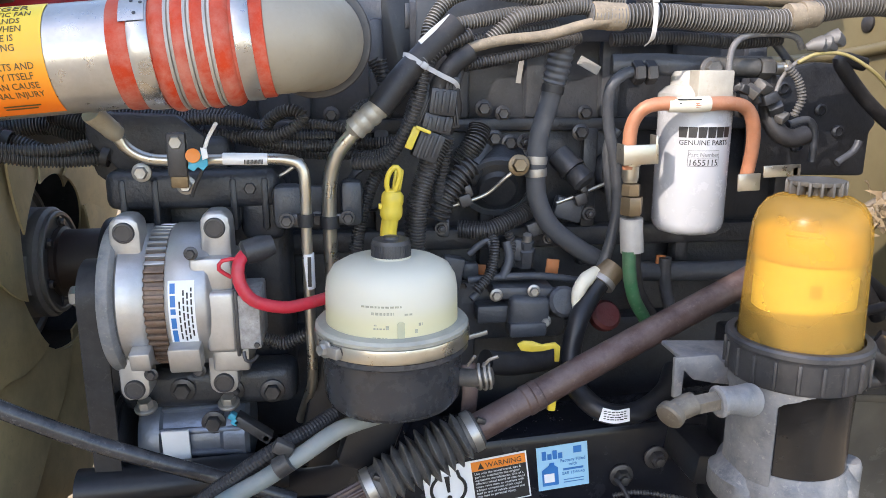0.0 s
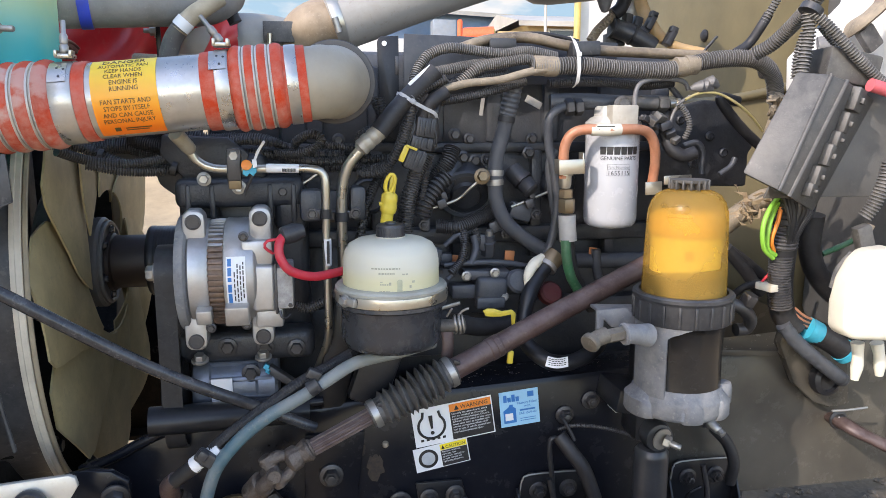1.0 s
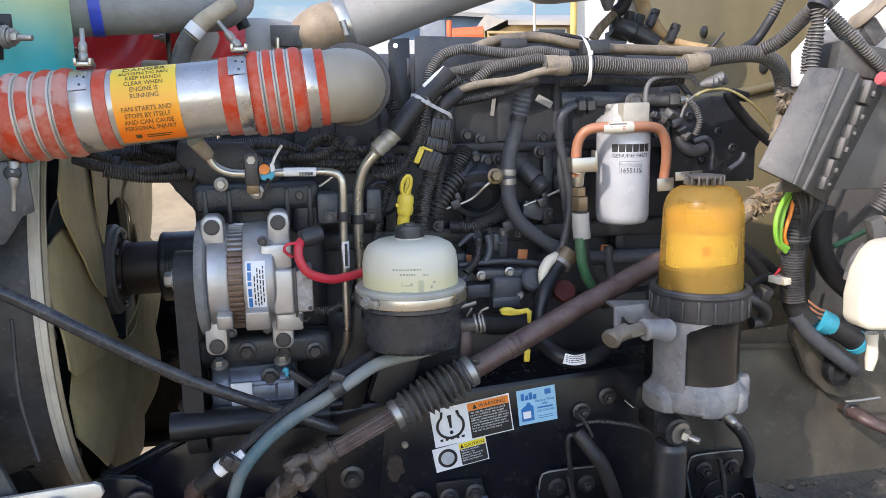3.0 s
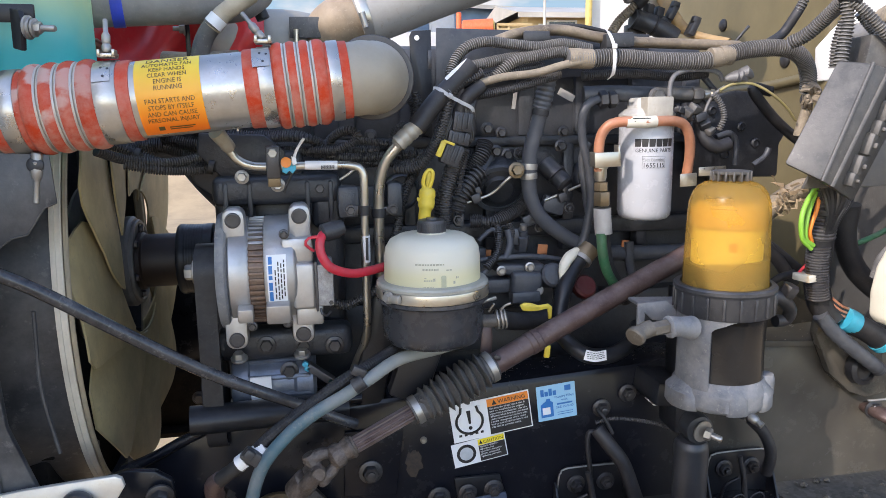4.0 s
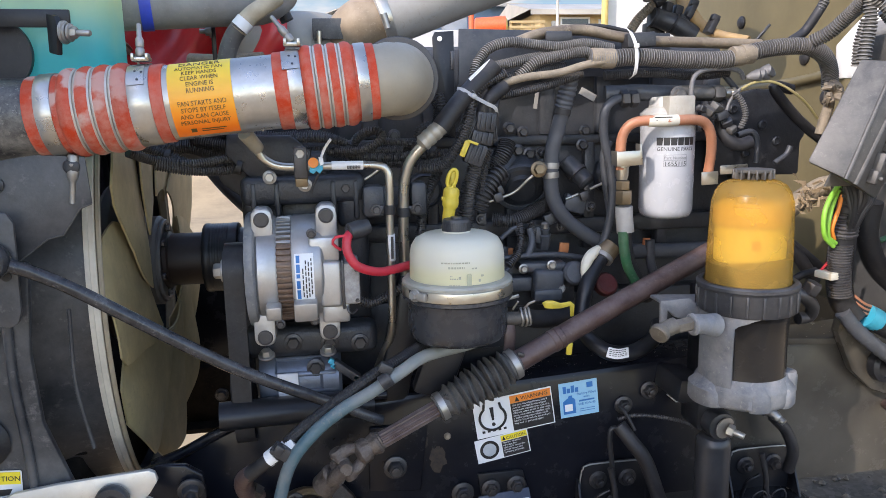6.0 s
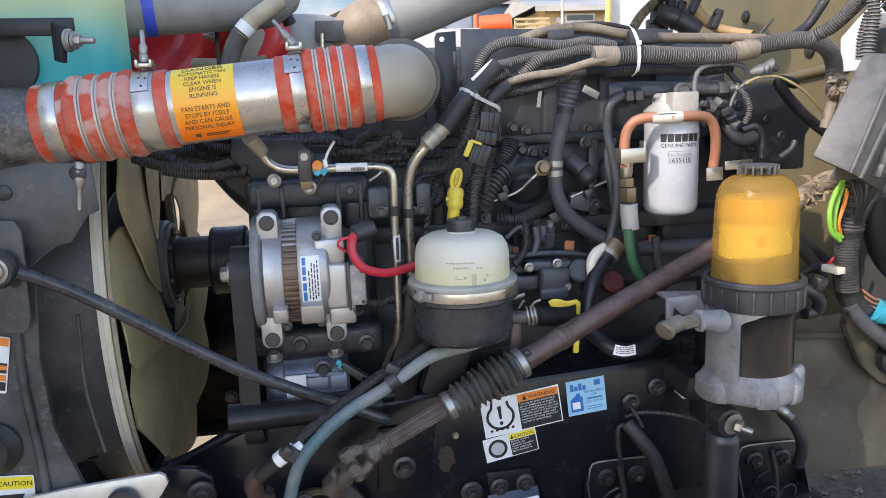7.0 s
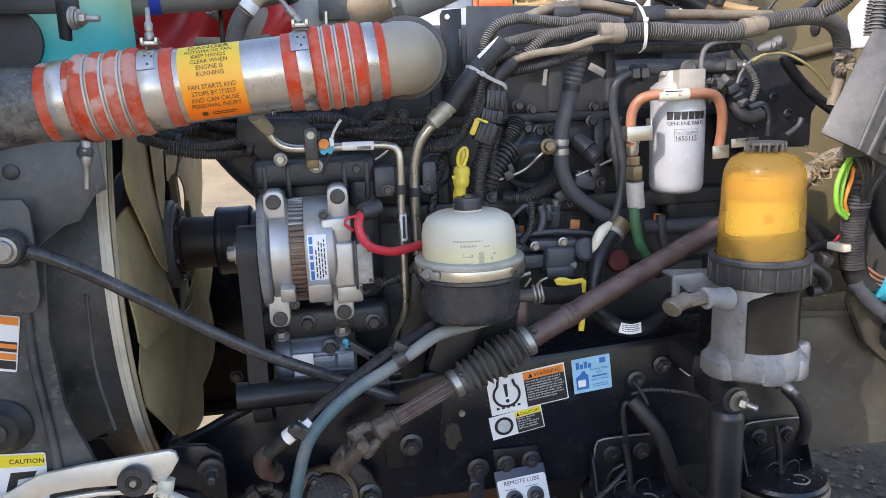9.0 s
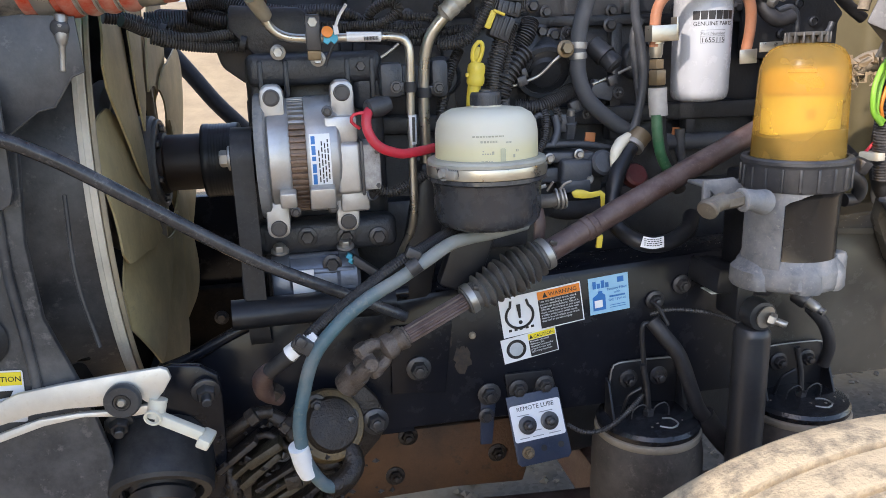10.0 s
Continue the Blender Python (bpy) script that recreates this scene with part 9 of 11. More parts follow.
# ---------------------------------------------------------------- fuse box side of the engine bay
def fuse_box():
    f = thing("fuse_box", (0.584, 0.640, 1.380), "grey black plastic fuse box with latched lid", "fuse box")
    lo = [(0.530, 0.650, 1.407), (0.571, 0.622, 1.383), (0.591, 0.628, 1.374), (0.686, 0.700, 1.341), (0.630, 0.735, 1.383)]
    hi = [(0.618, 0.672, 1.548), (0.654, 0.645, 1.543), (0.684, 0.650, 1.535), (0.794, 0.725, 1.510), (0.721, 0.760, 1.543)]
    b = bmesh.new()
    bot, top = [b.verts.new(p) for p in lo], [b.verts.new(p) for p in hi]
    for i in range(5):
        j = (i + 1) % 5
        b.faces.new((bot[i], bot[j], top[j], top[i]))
    b.faces.new(bot[::-1])
    b.faces.new(top)
    bmesh.ops.triangulate(b, faces=[x for x in b.faces if len(x.verts) > 3])
    bmesh.ops.bevel(b, geom=[e for e in b.edges if len(e.link_faces) == 2 and e.calc_face_angle(0) > 0.3], offset=0.004, segments=2, profile=0.5, affect="EDGES")
    Geo().bm(b).make("lid", PLASTIC_G, f, "dusty dark grey lid")
    A, B = V(hi[1]), V(lo[1])
    C, D = V(hi[2]), V(lo[2])
    Geo().tube([A, B], 0.0028, 8).make("lid_edge", PLASTIC_G, f)
    Geo().tube([C, D], 0.0032, 8).make("base_rim", PLASTIC_G, f)
    s0, s1 = V(hi[3]), V(lo[3])
    ax = (C - D) / np.linalg.norm(C - D)
    out = np.cross(ax, (s0 - C) / np.linalg.norm(s0 - C))
    out = out if out[1] < 0 else -out
    for q, w, h in ((0.10, .030, .034), (0.30, .018, .030), (0.44, .016, .022), (0.58, .018, .032), (0.76, .026, .028), (0.88, .020, .02)):
        p = C + (D - C) * q + ((s0 - C) * (1 - q) + (s1 - D) * q) * 0.36
        m = plane_m(p + out * 0.006, (s0 - C), ax)
        k = Geo().box((0, 0, 0), (w, h, 0.014), m=m, bevel=0.0025)
        k.box((0, 0, 0), (w * 0.35, h * 0.25, 0.006), m=m @ Matrix.Translation((0.002, 0, 0.009)), bevel=0.001)
        k.make("latch", PLASTIC_G, f, "grey snap latch")
    g = Geo()
    g.box((0, 0, 0), (0.085, 0.05, 0.06), m=plane_m(V((0.745, 0.740, 1.557)), (1, -0.1, -0.2), (0.3, 0, 1)), bevel=0.005)
    g.make("upper_box", PLASTIC_G, f, "smaller grey upper box")
    g = Geo()
    g.prism([(0.62, 1.36), (0.86, 1.36), (0.86, 1.53), (0.70, 1.55), (0.66, 1.44)], 0.006, plane_m((0, 0.735, 0), (1, 0, 0), (0, 0, 1)), 0.002)
    g.make("back_plate", PANEL_G, f, "dusty flat back plate")
    return f


fuse_box()
loom_thing([(0.664, 0.720, 1.645), (0.667, 0.720, 1.606), (0.663, 0.720, 1.573), (0.660, 0.720, 1.545)], 0.0105, LOOM_D, "dusty corrugated loom dropping behind the fuse box", 0.0052)
loom_thing([(0.683, 0.750, 1.610), (0.674, 0.750, 1.576), (0.673, 0.750, 1.542)], 0.0080, LOOM_D, "second dusty corrugated loom behind the fuse box", 0.0048)
loom_thing([(0.665, 0.710, 1.635), (0.691, 0.705, 1.613), (0.729, 0.700, 1.577), (0.770, 0.700, 1.544), (0.812, 0.700, 1.516)], 0.0084, LOOM_D, "dusty corrugated loom slanting over the fuse box", 0.0048)
loom_thing([(0.700, 0.740, 1.621), (0.730, 0.740, 1.593), (0.762, 0.740, 1.568)], 0.0064, LOOM_D, "thin corrugated loom over the fuse box", 0.0042)
loom_thing([(0.645, 0.820, 1.585), (0.660, 0.800, 1.597), (0.672, 0.770, 1.622), (0.670, 0.730, 1.644), (0.672, 0.710, 1.661)], 0.0116, LOOM_G, "thick grey corrugated loom rising to the cab", 0.0042)
loom_thing([(0.680, 0.860, 1.635), (0.693, 0.850, 1.666), (0.699, 0.840, 1.691)], 0.0070, LOOM_G, "grey corrugated loom by the firewall", 0.0048)
hose("black_hose", [(0.640, 0.870, 1.590), (0.665, 0.870, 1.606), (0.680, 0.860, 1.635), (0.691, 0.860, 1.653)], 0.0080, RUBBER, "black rubber hose by the firewall")
loom_thing([(0.757, 0.640, 1.418), (0.749, 0.640, 1.385), (0.741, 0.645, 1.356), (0.733, 0.650, 1.339)], 0.0108, LOOM_G, "grey corrugated loom with a connector", 0.0048)
k = thing("inline_connector", (0.734, 0.650, 1.309), "grey inline plug connector hanging on its wires", "connector")
Geo().box((0, 0, 0), (0.024, 0.045, 0.018), m=plane_m((0.735, 0.650, 1.305), (1, 0, 0.35), (0.35, 0, 1)), bevel=0.003).make("body", PLASTIC_G, k)
Geo().tube([(0.745, 0.650, 1.327), (0.740, 0.650, 1.317)], 0.006, 10).make("upper_wires", TAN_T, k)
Geo().tube([(0.725, 0.650, 1.284), (0.713, 0.655, 1.258), (0.704, 0.660, 1.229)], [0.010, 0.014, 0.010], 14).make("boot", LOOM_G, k)


def washer_bottle():
    w = thing("washer_bottle", (0.747, 0.620, 1.161), "white plastic bottle at the cab's corner", "bottle")
    o = [(0.759, 0.600, 1.300), (0.716, 0.600, 1.296), (0.700, 0.600, 1.282), (0.685, 0.600, 1.254), (0.678, 0.600, 1.217), (0.679, 0.600, 1.179), (0.693, 0.600, 1.167), (0.777, 0.600, 1.160)]
    g = Geo().prism([(p[0], p[2]) for p in o], 0.045, plane_m((0, 0.645, 0), (1, 0, 0), (0, 0, 1)), 0.012, seg=4)
    g.make("body", WHITE_PL, w)
    for p, q in (((0.751, 0.660, 1.143), (0.752, 0.660, 1.083)), ((0.785, 0.660, 1.141), (0.795, 0.660, 1.087))):
        Geo().tube([p, (V(p) + V(q)) / 2 + V((0.003, 0, 0)), q], [0.010, 0.008, 0.0095, 0.006], 12).make("outlet", WHITE_PL, w)
    Geo().box((0.93, 0.66, 1.22), (0.36, 0.02, 0.05), bevel=0.004).make("bracket", BLACK, w)
    Geo().box((1.10, 0.66, 1.30), (0.06, 0.06, 0.24), bevel=0.006).make("bracket_foot", BLACK, w)
    return w


washer_bottle()
tk2 = thing("wiring_harness", (0.686, 0.770, 1.235), "thick black taped wiring trunk with teal collars", "wiring")
Geo().loom([(0.677, 0.750, 1.358), (0.681, 0.755, 1.321), (0.683, 0.760, 1.275)], 0.0217, 0.006, 0.06).make("upper_sleeve", LOOM, tk2)
Geo().tube([(0.681, 0.757, 1.307), (0.686, 0.765, 1.264), (0.688, 0.770, 1.216), (0.697, 0.770, 1.167), (0.718, 0.765, 1.134)], 0.0203, 22).make("taped_trunk", RUBBER, tk2)
Geo().loom([(0.676, 0.755, 1.262), (0.678, 0.757, 1.219), (0.685, 0.758, 1.176)], 0.0186, 0.0045, 0.08).make("loom_section", LOOM, tk2)
Geo().loom([(0.689, 0.755, 1.148), (0.715, 0.752, 1.118), (0.748, 0.750, 1.090), (0.795, 0.755, 1.056), (0.826, 0.775, 1.037)], 0.0125, 0.016, 0.06, 18).make("taped_branch", HOSE_G, tk2)
for k3 in range(6):
    o = 3.2 * k3
    Geo().tube([V((0.703, 0.757, 1.159)) + V((0.0012, 0, 0.0032)) * k3, V((0.721, 0.752, 1.144)) + V((0.001, 0, 0.0034)) * k3, V((0.751, 0.760, 1.134)) + V((0.001, 0, 0.003)) * k3], 0.0024, 8).make("wire", COPPER if k3 % 2 else RUBBER, tk2)
Geo().lathe([(0.016, -0.012), (0.0195, -0.012), (0.020, 0), (0.0195, 0.012), (0.016, 0.012)], (0.745, 0.757, 1.134), (0.9, 0, -0.45), 28).make("collar", TEAL, tk2, "teal plastic collar")
Geo().tube([(0.749, 0.757, 1.131), (0.783, 0.757, 1.113), (0.811, 0.757, 1.094)], 0.019, 20).make("sleeve", RUBBER, tk2)
Geo().lathe([(0.018, -0.006), (0.0205, -0.006), (0.0205, 0.006), (0.018, 0.006)], (0.810, 0.757, 1.094), (0.8, 0, -0.6), 28).make("collar", TEAL, tk2)
wf = thing("wire_bundle", (0.68, 0.75, 1.32), "black wires fanning out of the fuse box into the trunk", "wiring")
for k3 in range(11):
    q = k3 / 10
    Geo().tube([(0.655 + 0.062 * q, 0.726 + 0.03 * abs(q - 0.5), 1.371 - 0.020 * q), (0.664 + 0.044 * q, 0.724 + 0.02 * abs(q - 0.5), 1.345 - 0.010 * q), (0.671 + 0.024 * q, 0.733, 1.318), (0.676 + 0.012 * q, 0.745, 1.285)], 0.0036 + 0.0012 * (k3 % 3), 9).make("wire", RUBBER if k3 % 4 else LOOM, wf)
Geo().lathe([(0.0235, -0.005), (0.0250, -0.004), (0.0250, 0.004), (0.0235, 0.005)], (0.681, 0.752, 1.322), (0.05, 0.05, -1), 28).make("tie_band", RUBBER, wf)
for pts in ([(0.656, 0.745, 1.361), (0.634, 0.735, 1.339), (0.623, 0.730, 1.313), (0.631, 0.735, 1.281), (0.655, 0.745, 1.262)], [(0.663, 0.750, 1.359), (0.647, 0.742, 1.335), (0.638, 0.738, 1.307), (0.642, 0.742, 1.279), (0.662, 0.750, 1.266)]):
    hose("green_wire", pts, 0.0039, GREEN_W, "bright green wire looping from the fuse box", "wire", 10, "green wires")
hose("orange_wire", [(0.666, 0.748, 1.357), (0.657, 0.742, 1.324), (0.648, 0.742, 1.292), (0.659, 0.750, 1.272)], 0.0035, ORANGE_L, "orange wire beside the green ones", "wire", 10)
hose("pink_wire", [(0.654, 0.780, 1.205), (0.659, 0.770, 1.222), (0.669, 0.765, 1.237)], 0.0024, RED_W, "thin pink wire at the trunk", "wire", 8)
hose("taped_pipe", [(0.616, 0.830, 1.303), (0.630, 0.820, 1.319), (0.648, 0.810, 1.336), (0.668, 0.800, 1.351), (0.679, 0.790, 1.354)], 0.0170, TAN_T, "pipe wrapped in dusty tan cloth tape", "pipe")
tagged(Geo().box((0, 0, 0), (0.024, 0.012, 0.034), m=plane_m((0.661, 0.760, 1.212), (1, 0.2, 0), (0, 0, 1)), bevel=0.002).make("white_connector", WHITE_PL), "small white connector by the wiring trunk", "connector")
for pts, r in (([(0.762, 0.800, 1.323), (0.767, 0.810, 1.263), (0.806, 0.820, 1.200), (0.894, 0.830, 1.132)], 22), ([(0.667, 0.900, 1.251), (0.709, 0.900, 1.207), (0.741, 0.900, 1.163)], 14), ([(0.665, 0.860, 1.176), (0.677, 0.850, 1.190), (0.706, 0.850, 1.197)], 8),
               ([(0.858, 0.750, 1.242), (0.846, 0.800, 1.142), (0.833, 0.820, 1.096)], 18), ([(0.644, 0.950, 1.264), (0.716, 0.950, 1.229), (0.791, 0.950, 1.172)], 14)):
    hose("black_hose", pts, r * 1.08 / 1295, RUBBER, "black rubber hose behind the fuse box", "hose", 16, "rear hoses")
hose("green_cable", [(0.816, 0.840, 1.246), (0.854, 0.840, 1.260), (0.886, 0.840, 1.274)], 0.005, GREEN_H, "dark green cable behind the fuse box", "cable", 10)
# bundle node where the looms meet
g = Geo().lathe([(0.014, -0.006), (0.017, -0.005), (0.017, 0.005), (0.014, 0.006)], (0.664, 0.715, 1.639), (0.5, 0, 0.85), 24)
tagged(g.make("loom_clamp", PLASTIC), "black plastic clamp where the looms meet", "clamp")
hose("pink_cable", [(0.754, 0.690, 1.531), (0.778, 0.690, 1.525), (0.813, 0.690, 1.515)], 0.010, grimy("pink_red", (0.62, 0.12, 0.14), 0.5, dust=0.2), "faded red cable at the fuse box", "cable")

# dark bracket plate behind the filter, and the clutter round it
bp = Geo().prism([(0.56, 1.36), (0.743, 1.355), (0.743, 1.417), (0.753, 1.432), (0.730, 1.456), (0.707, 1.488), (0.682, 1.514), (0.647, 1.516), (0.600, 1.505), (0.56, 1.52)], 0.02, plane_m((0, 0.99, 0), (1, 0, 0), (0, 0, 1)), 0.006)
bpo = bp.make("rear_bracket", CAST)
tagged(bpo, "dark cast bracket at the back of the engine", "bracket")
for x, z in ((0.60, 1.48), (0.66, 1.45), (0.63, 1.40), (0.69, 1.42)):
    Geo().lathe([(0.009, 0), (0.009, 0.004), (0.006, 0.006), (0.006, 0.003), (0.001, 0.003)], (x, 0.969, z), (0, -1, 0), 16).make("hole_boss", CAST, bpo)
hose("black_hose", [(0.690, 0.930, 1.512), (0.654, 0.930, 1.517), (0.691, 0.930, 1.473), (0.727, 0.930, 1.442), (0.757, 0.930, 1.421)], 0.0094, RUBBER, "black hose crossing the rear bracket")
hose("yellow_wire", [(0.550, 0.860, 1.513), (0.573, 0.860, 1.523), (0.609, 0.860, 1.523), (0.646, 0.860, 1.506), (0.681, 0.870, 1.484), (0.708, 0.880, 1.461)], 0.0023, grimy("faded_yellow", (0.36, 0.30, 0.12), 0.5, dust=0.4), "faded yellow wire arching behind the filter", "wire", 10)
hose("grey_wire", [(0.460, 0.855, 1.488), (0.458, 0.855, 1.512), (0.462, 0.855, 1.533), (0.481, 0.860, 1.544), (0.518, 0.865, 1.547), (0.550, 0.870, 1.543), (0.562, 0.875, 1.530)], 0.0040, LOOM_G, "grey taped wire looping over the filter", "wire", 12)
hose("grey_wire", [(0.530, 0.870, 1.474), (0.536, 0.870, 1.493), (0.546, 0.865, 1.509), (0.561, 0.865, 1.519)], 0.0027, LOOM_G, "thin grey wire behind the filter", "wire", 10)
loom_thing([(0.538, 0.860, 1.507), (0.553, 0.860, 1.491), (0.560, 0.860, 1.469), (0.555, 0.865, 1.448)], 0.0053, LOOM_G, "short grey corrugated loom behind the filter", 0.004)
hose("black_hose", [(0.536, 0.900, 1.493), (0.528, 0.880, 1.460), (0.534, 0.870, 1.433), (0.553, 0.865, 1.420), (0.575, 0.865, 1.425)], 0.0116, RUBBER, "black hose end beside the filter")
for pts in ([(0.571, 0.900, 1.435), (0.597, 0.900, 1.441), (0.609, 0.900, 1.425), (0.610, 0.900, 1.386)], [(0.632, 0.880, 1.386), (0.654, 0.880, 1.401), (0.660, 0.880, 1.415)], [(0.538, 0.900, 1.541), (0.552, 0.900, 1.526), (0.566, 0.900, 1.512)]):
    hose("thin_pipe", pts, 0.0051, CAST2, "thin dark pipe behind the filter", "pipe", 12, "thin pipes")
cc = thing("sensor_connectors", (0.500, 0.860, 1.470), "greasy grey sensor connectors with wires", "connector")
rng = random.Random(5)
for p, s_ in (((0.476, 0.850, 1.482), .016), ((0.488, 0.850, 1.479), .018), ((0.504, 0.855, 1.484), .020), ((0.513, 0.855, 1.470), .020), ((0.526, 0.860, 1.458), .018), ((0.536, 0.860, 1.447), .016), ((0.469, 0.850, 1.484), .012), ((0.501, 0.858, 1.469), .014)):
    q = (rng.uniform(-40, 40), rng.uniform(-40, 40), rng.uniform(-40, 40))
    Geo().box(p, (s_, s_ * 0.8, s_ * 0.65), q, 0.002).make("plug", PLASTIC_G if rng.random() < 0.5 else PLASTIC, cc)
for p in ((0.585, 0.865, 1.533), (0.595, 0.865, 1.539), (0.576, 0.865, 1.531)):
    tagged(Geo().tube([V(p) + V((-0.015, 0, 0.0)), V(p) + V((0.0, -0.004, 0.004)), V(p) + V((0.014, 0, -0.004))], [0.004, 0.011, 0.005], 9).make("frayed_tape", LOOM_G), "frayed grey tape under the trunk loom", "tape", "frayed tape")
nd = Geo()
for i in range(16):
    a = rng.uniform(0, 6.28)
    nd.tube([V((0.734, 0.885, 1.503)), V((0.730, 0.880, 1.503)) + V((math.cos(a) * 0.012, -0.01, math.sin(a) * 0.014)), V((0.734, 0.885, 1.503)) + V((math.cos(a + .5) * 0.020, -0.002, math.sin(a + .5) * 0.022))], [0.004, 0.005, 0.003], 6)
tagged(nd.make("tape_knot", TAN_T), "frayed tan tape knot at the loom's end", "tape", kind="stuff")
hose("loom_tail", [(0.735, 0.890, 1.506), (0.735, 0.890, 1.482), (0.728, 0.890, 1.457), (0.722, 0.890, 1.433)], 0.0091, TAN_T, "tan taped tail of the trunk loom", "wiring")
sh = thing("shifter_valve", (0.726, 1.500, 1.689), "black valve with hoses beyond the engine", "valve")
Geo().tube([(0.680, 1.500, 1.707), (0.711, 1.500, 1.699), (0.742, 1.490, 1.684), (0.787, 1.480, 1.658)], [0.023, 0.024, 0.024, 0.023], 24).make("body", PLASTIC, sh)
for p in ((0.686, 1.500, 1.705), (0.733, 1.490, 1.688)):
    Geo().lathe([(0.023, -0.003), (0.0262, -0.003), (0.0262, 0.003), (0.023, 0.003)], p, (0.85, -0.1, -0.42), 28).make("band", RUBBER, sh)
for p, s_, q in (((0.722, 1.500, 1.728), (0.022, 0.02, 0.026), (0, 8, 20)), ((0.747, 1.500, 1.713), (0.022, 0.02, 0.042), (0, 14, 10)), ((0.757, 1.490, 1.692), (0.028, 0.02, 0.03), (0, 30, 0)), ((0.701, 1.530, 1.679), (0.05, 0.03, 0.03), (0, 0, 0))):
    Geo().box(p, s_, q, 0.003).make("connector", PLASTIC, sh)
Geo().loom([(0.635, 1.520, 1.675), (0.653, 1.520, 1.701), (0.672, 1.510, 1.722), (0.690, 1.500, 1.741)], 0.0125, 0.006, 0.1).make("sleeve", TAN_T, sh, "dusty brown sleeved hose")
Geo().tube([(0.684, 1.500, 1.737), (0.702, 1.500, 1.751), (0.713, 1.500, 1.773), (0.725, 1.500, 1.807)], 0.017, 16).make("hose", RUBBER, sh)
tagged(Geo().lathe([(0.02, 0), (0.034, 0.003), (0.036, 0.010), (0.036, 0.075), (0.028, 0.095), (0.012, 0.10)], (0.770, 1.600, 1.720), (0.1, 0, 1), 32).make("washer_bottle", grimy("grey_white_plastic", (0.52, 0.50, 0.46), 0.45, dust=0.3)), "pale plastic bottle behind the black valve", "bottle")
hose("tan_hose", [(0.777, 1.560, 1.821), (0.777, 1.550, 1.781), (0.786, 1.540, 1.748), (0.791, 1.500, 1.710), (0.803, 1.470, 1.679), (0.818, 1.420, 1.655), (0.861, 1.360, 1.635)], [0.0165, 0.0165, 0.0165, 0.014, 0.012, 0.011, 0.011], grimy("tan_rubber", (0.40, 0.25, 0.10), 0.6, dust=0.4), "tan rubber hose with black ties", "hose")
for p in ((0.778, 1.490, 1.719), (0.803, 1.430, 1.676)):
    ct = thing("hose_clip", p, "black plastic clip round the tan hose", "clip")
    Geo().box(p, (0.016, 0.03, 0.040), (0, 28, 0), 0.003).make("loop", PLASTIC, ct)
    Geo().box(V(p) + V((0.006, -0.006, 0.018)), (0.020, 0.018, 0.016), (0, 20, 0), 0.003).make("head", PLASTIC, ct)
hose("cable_tie_tail", [(0.631, 0.955, 1.600), (0.640, 0.950, 1.613), (0.652, 0.950, 1.626)], 0.0025, PLASTIC, "black cable tie tail sticking up", "cable tie", 8)

# ---------------------------------------------------------------- front corner: tank, pipes, red panel
def coolant_tank():
    t = thing("coolant_tank", (-0.62, 0.85, 1.44), "teal translucent coolant tank strapped above the shroud", "coolant tank")
    g = Geo().box((-0.685, 0.86, 1.675), (0.52, 0.16, 0.42), bevel=0.045, seg=5)
    g.make("tank", TANK_M, t)
    s = Geo()
    s.box((-0.524, 0.742, 1.613), (0.145, 0.006, 0.022), (0, 0.5, 0), 0.0015)
    s.make("strap", BLACK, t, "black steel strap")
    e = Geo()
    e.prism([(-0.010, -0.032), (0.008, -0.036), (0.014, 0.0), (0.010, 0.012), (-0.008, 0.016)], 0.008, plane_m((-0.467, 0.736, 1.602), (0.75, -0.65, 0), (0, 0, 1)), 0.002)
    e.make("strap_lug", BLACK, t)
    b = Geo()
    d = V((0.97, -0.2, -0.05))
    b.lathe([(0.004, 0), (0.0145, 0.0), (0.0145, 0.003), (0.012, 0.004), (0.012, 0.007)], (-0.457, 0.728, 1.594), d, 24)
    b.hexhead(V((-0.457, 0.728, 1.594)) + d * 0.008, d, 0.0078, 0.010, stud=0.017)
    b.make("strap_bolt", BOLT, t)
    f = Geo().lathe([(0.02, 0), (0.044, 0.0), (0.047, 0.004), (0.047, 0.012), (0.02, 0.014)], (-0.556, 0.775, 1.571), (0, -1, 0), 40)
    f.make("rubber_pad", RUBBER, t)
    return t


coolant_tank()
up = thing("upper_coolant_pipe", (-0.344, 1.000, 1.665), "grey coolant pipe with a blue clamp band", "pipe")
Geo().tube([(-0.449, 0.980, 1.663), (-0.388, 1.000, 1.668), (-0.301, 1.020, 1.674), (-0.239, 1.060, 1.682), (-0.212, 1.120, 1.707)], 0.0419, 32).make("pipe", grimy("grey_rubber", (0.24, 0.235, 0.225), 0.5, dust=0.5, dust_color=(0.38, 0.35, 0.31)), up)
Geo().tube([(-0.420, 0.990, 1.665), (-0.403, 0.993, 1.666)], 0.0433, 32).make("clamp_band", grimy("blue_band", (0.03, 0.07, 0.55), 0.4, dust=0.1), up, "bright blue clamp band")


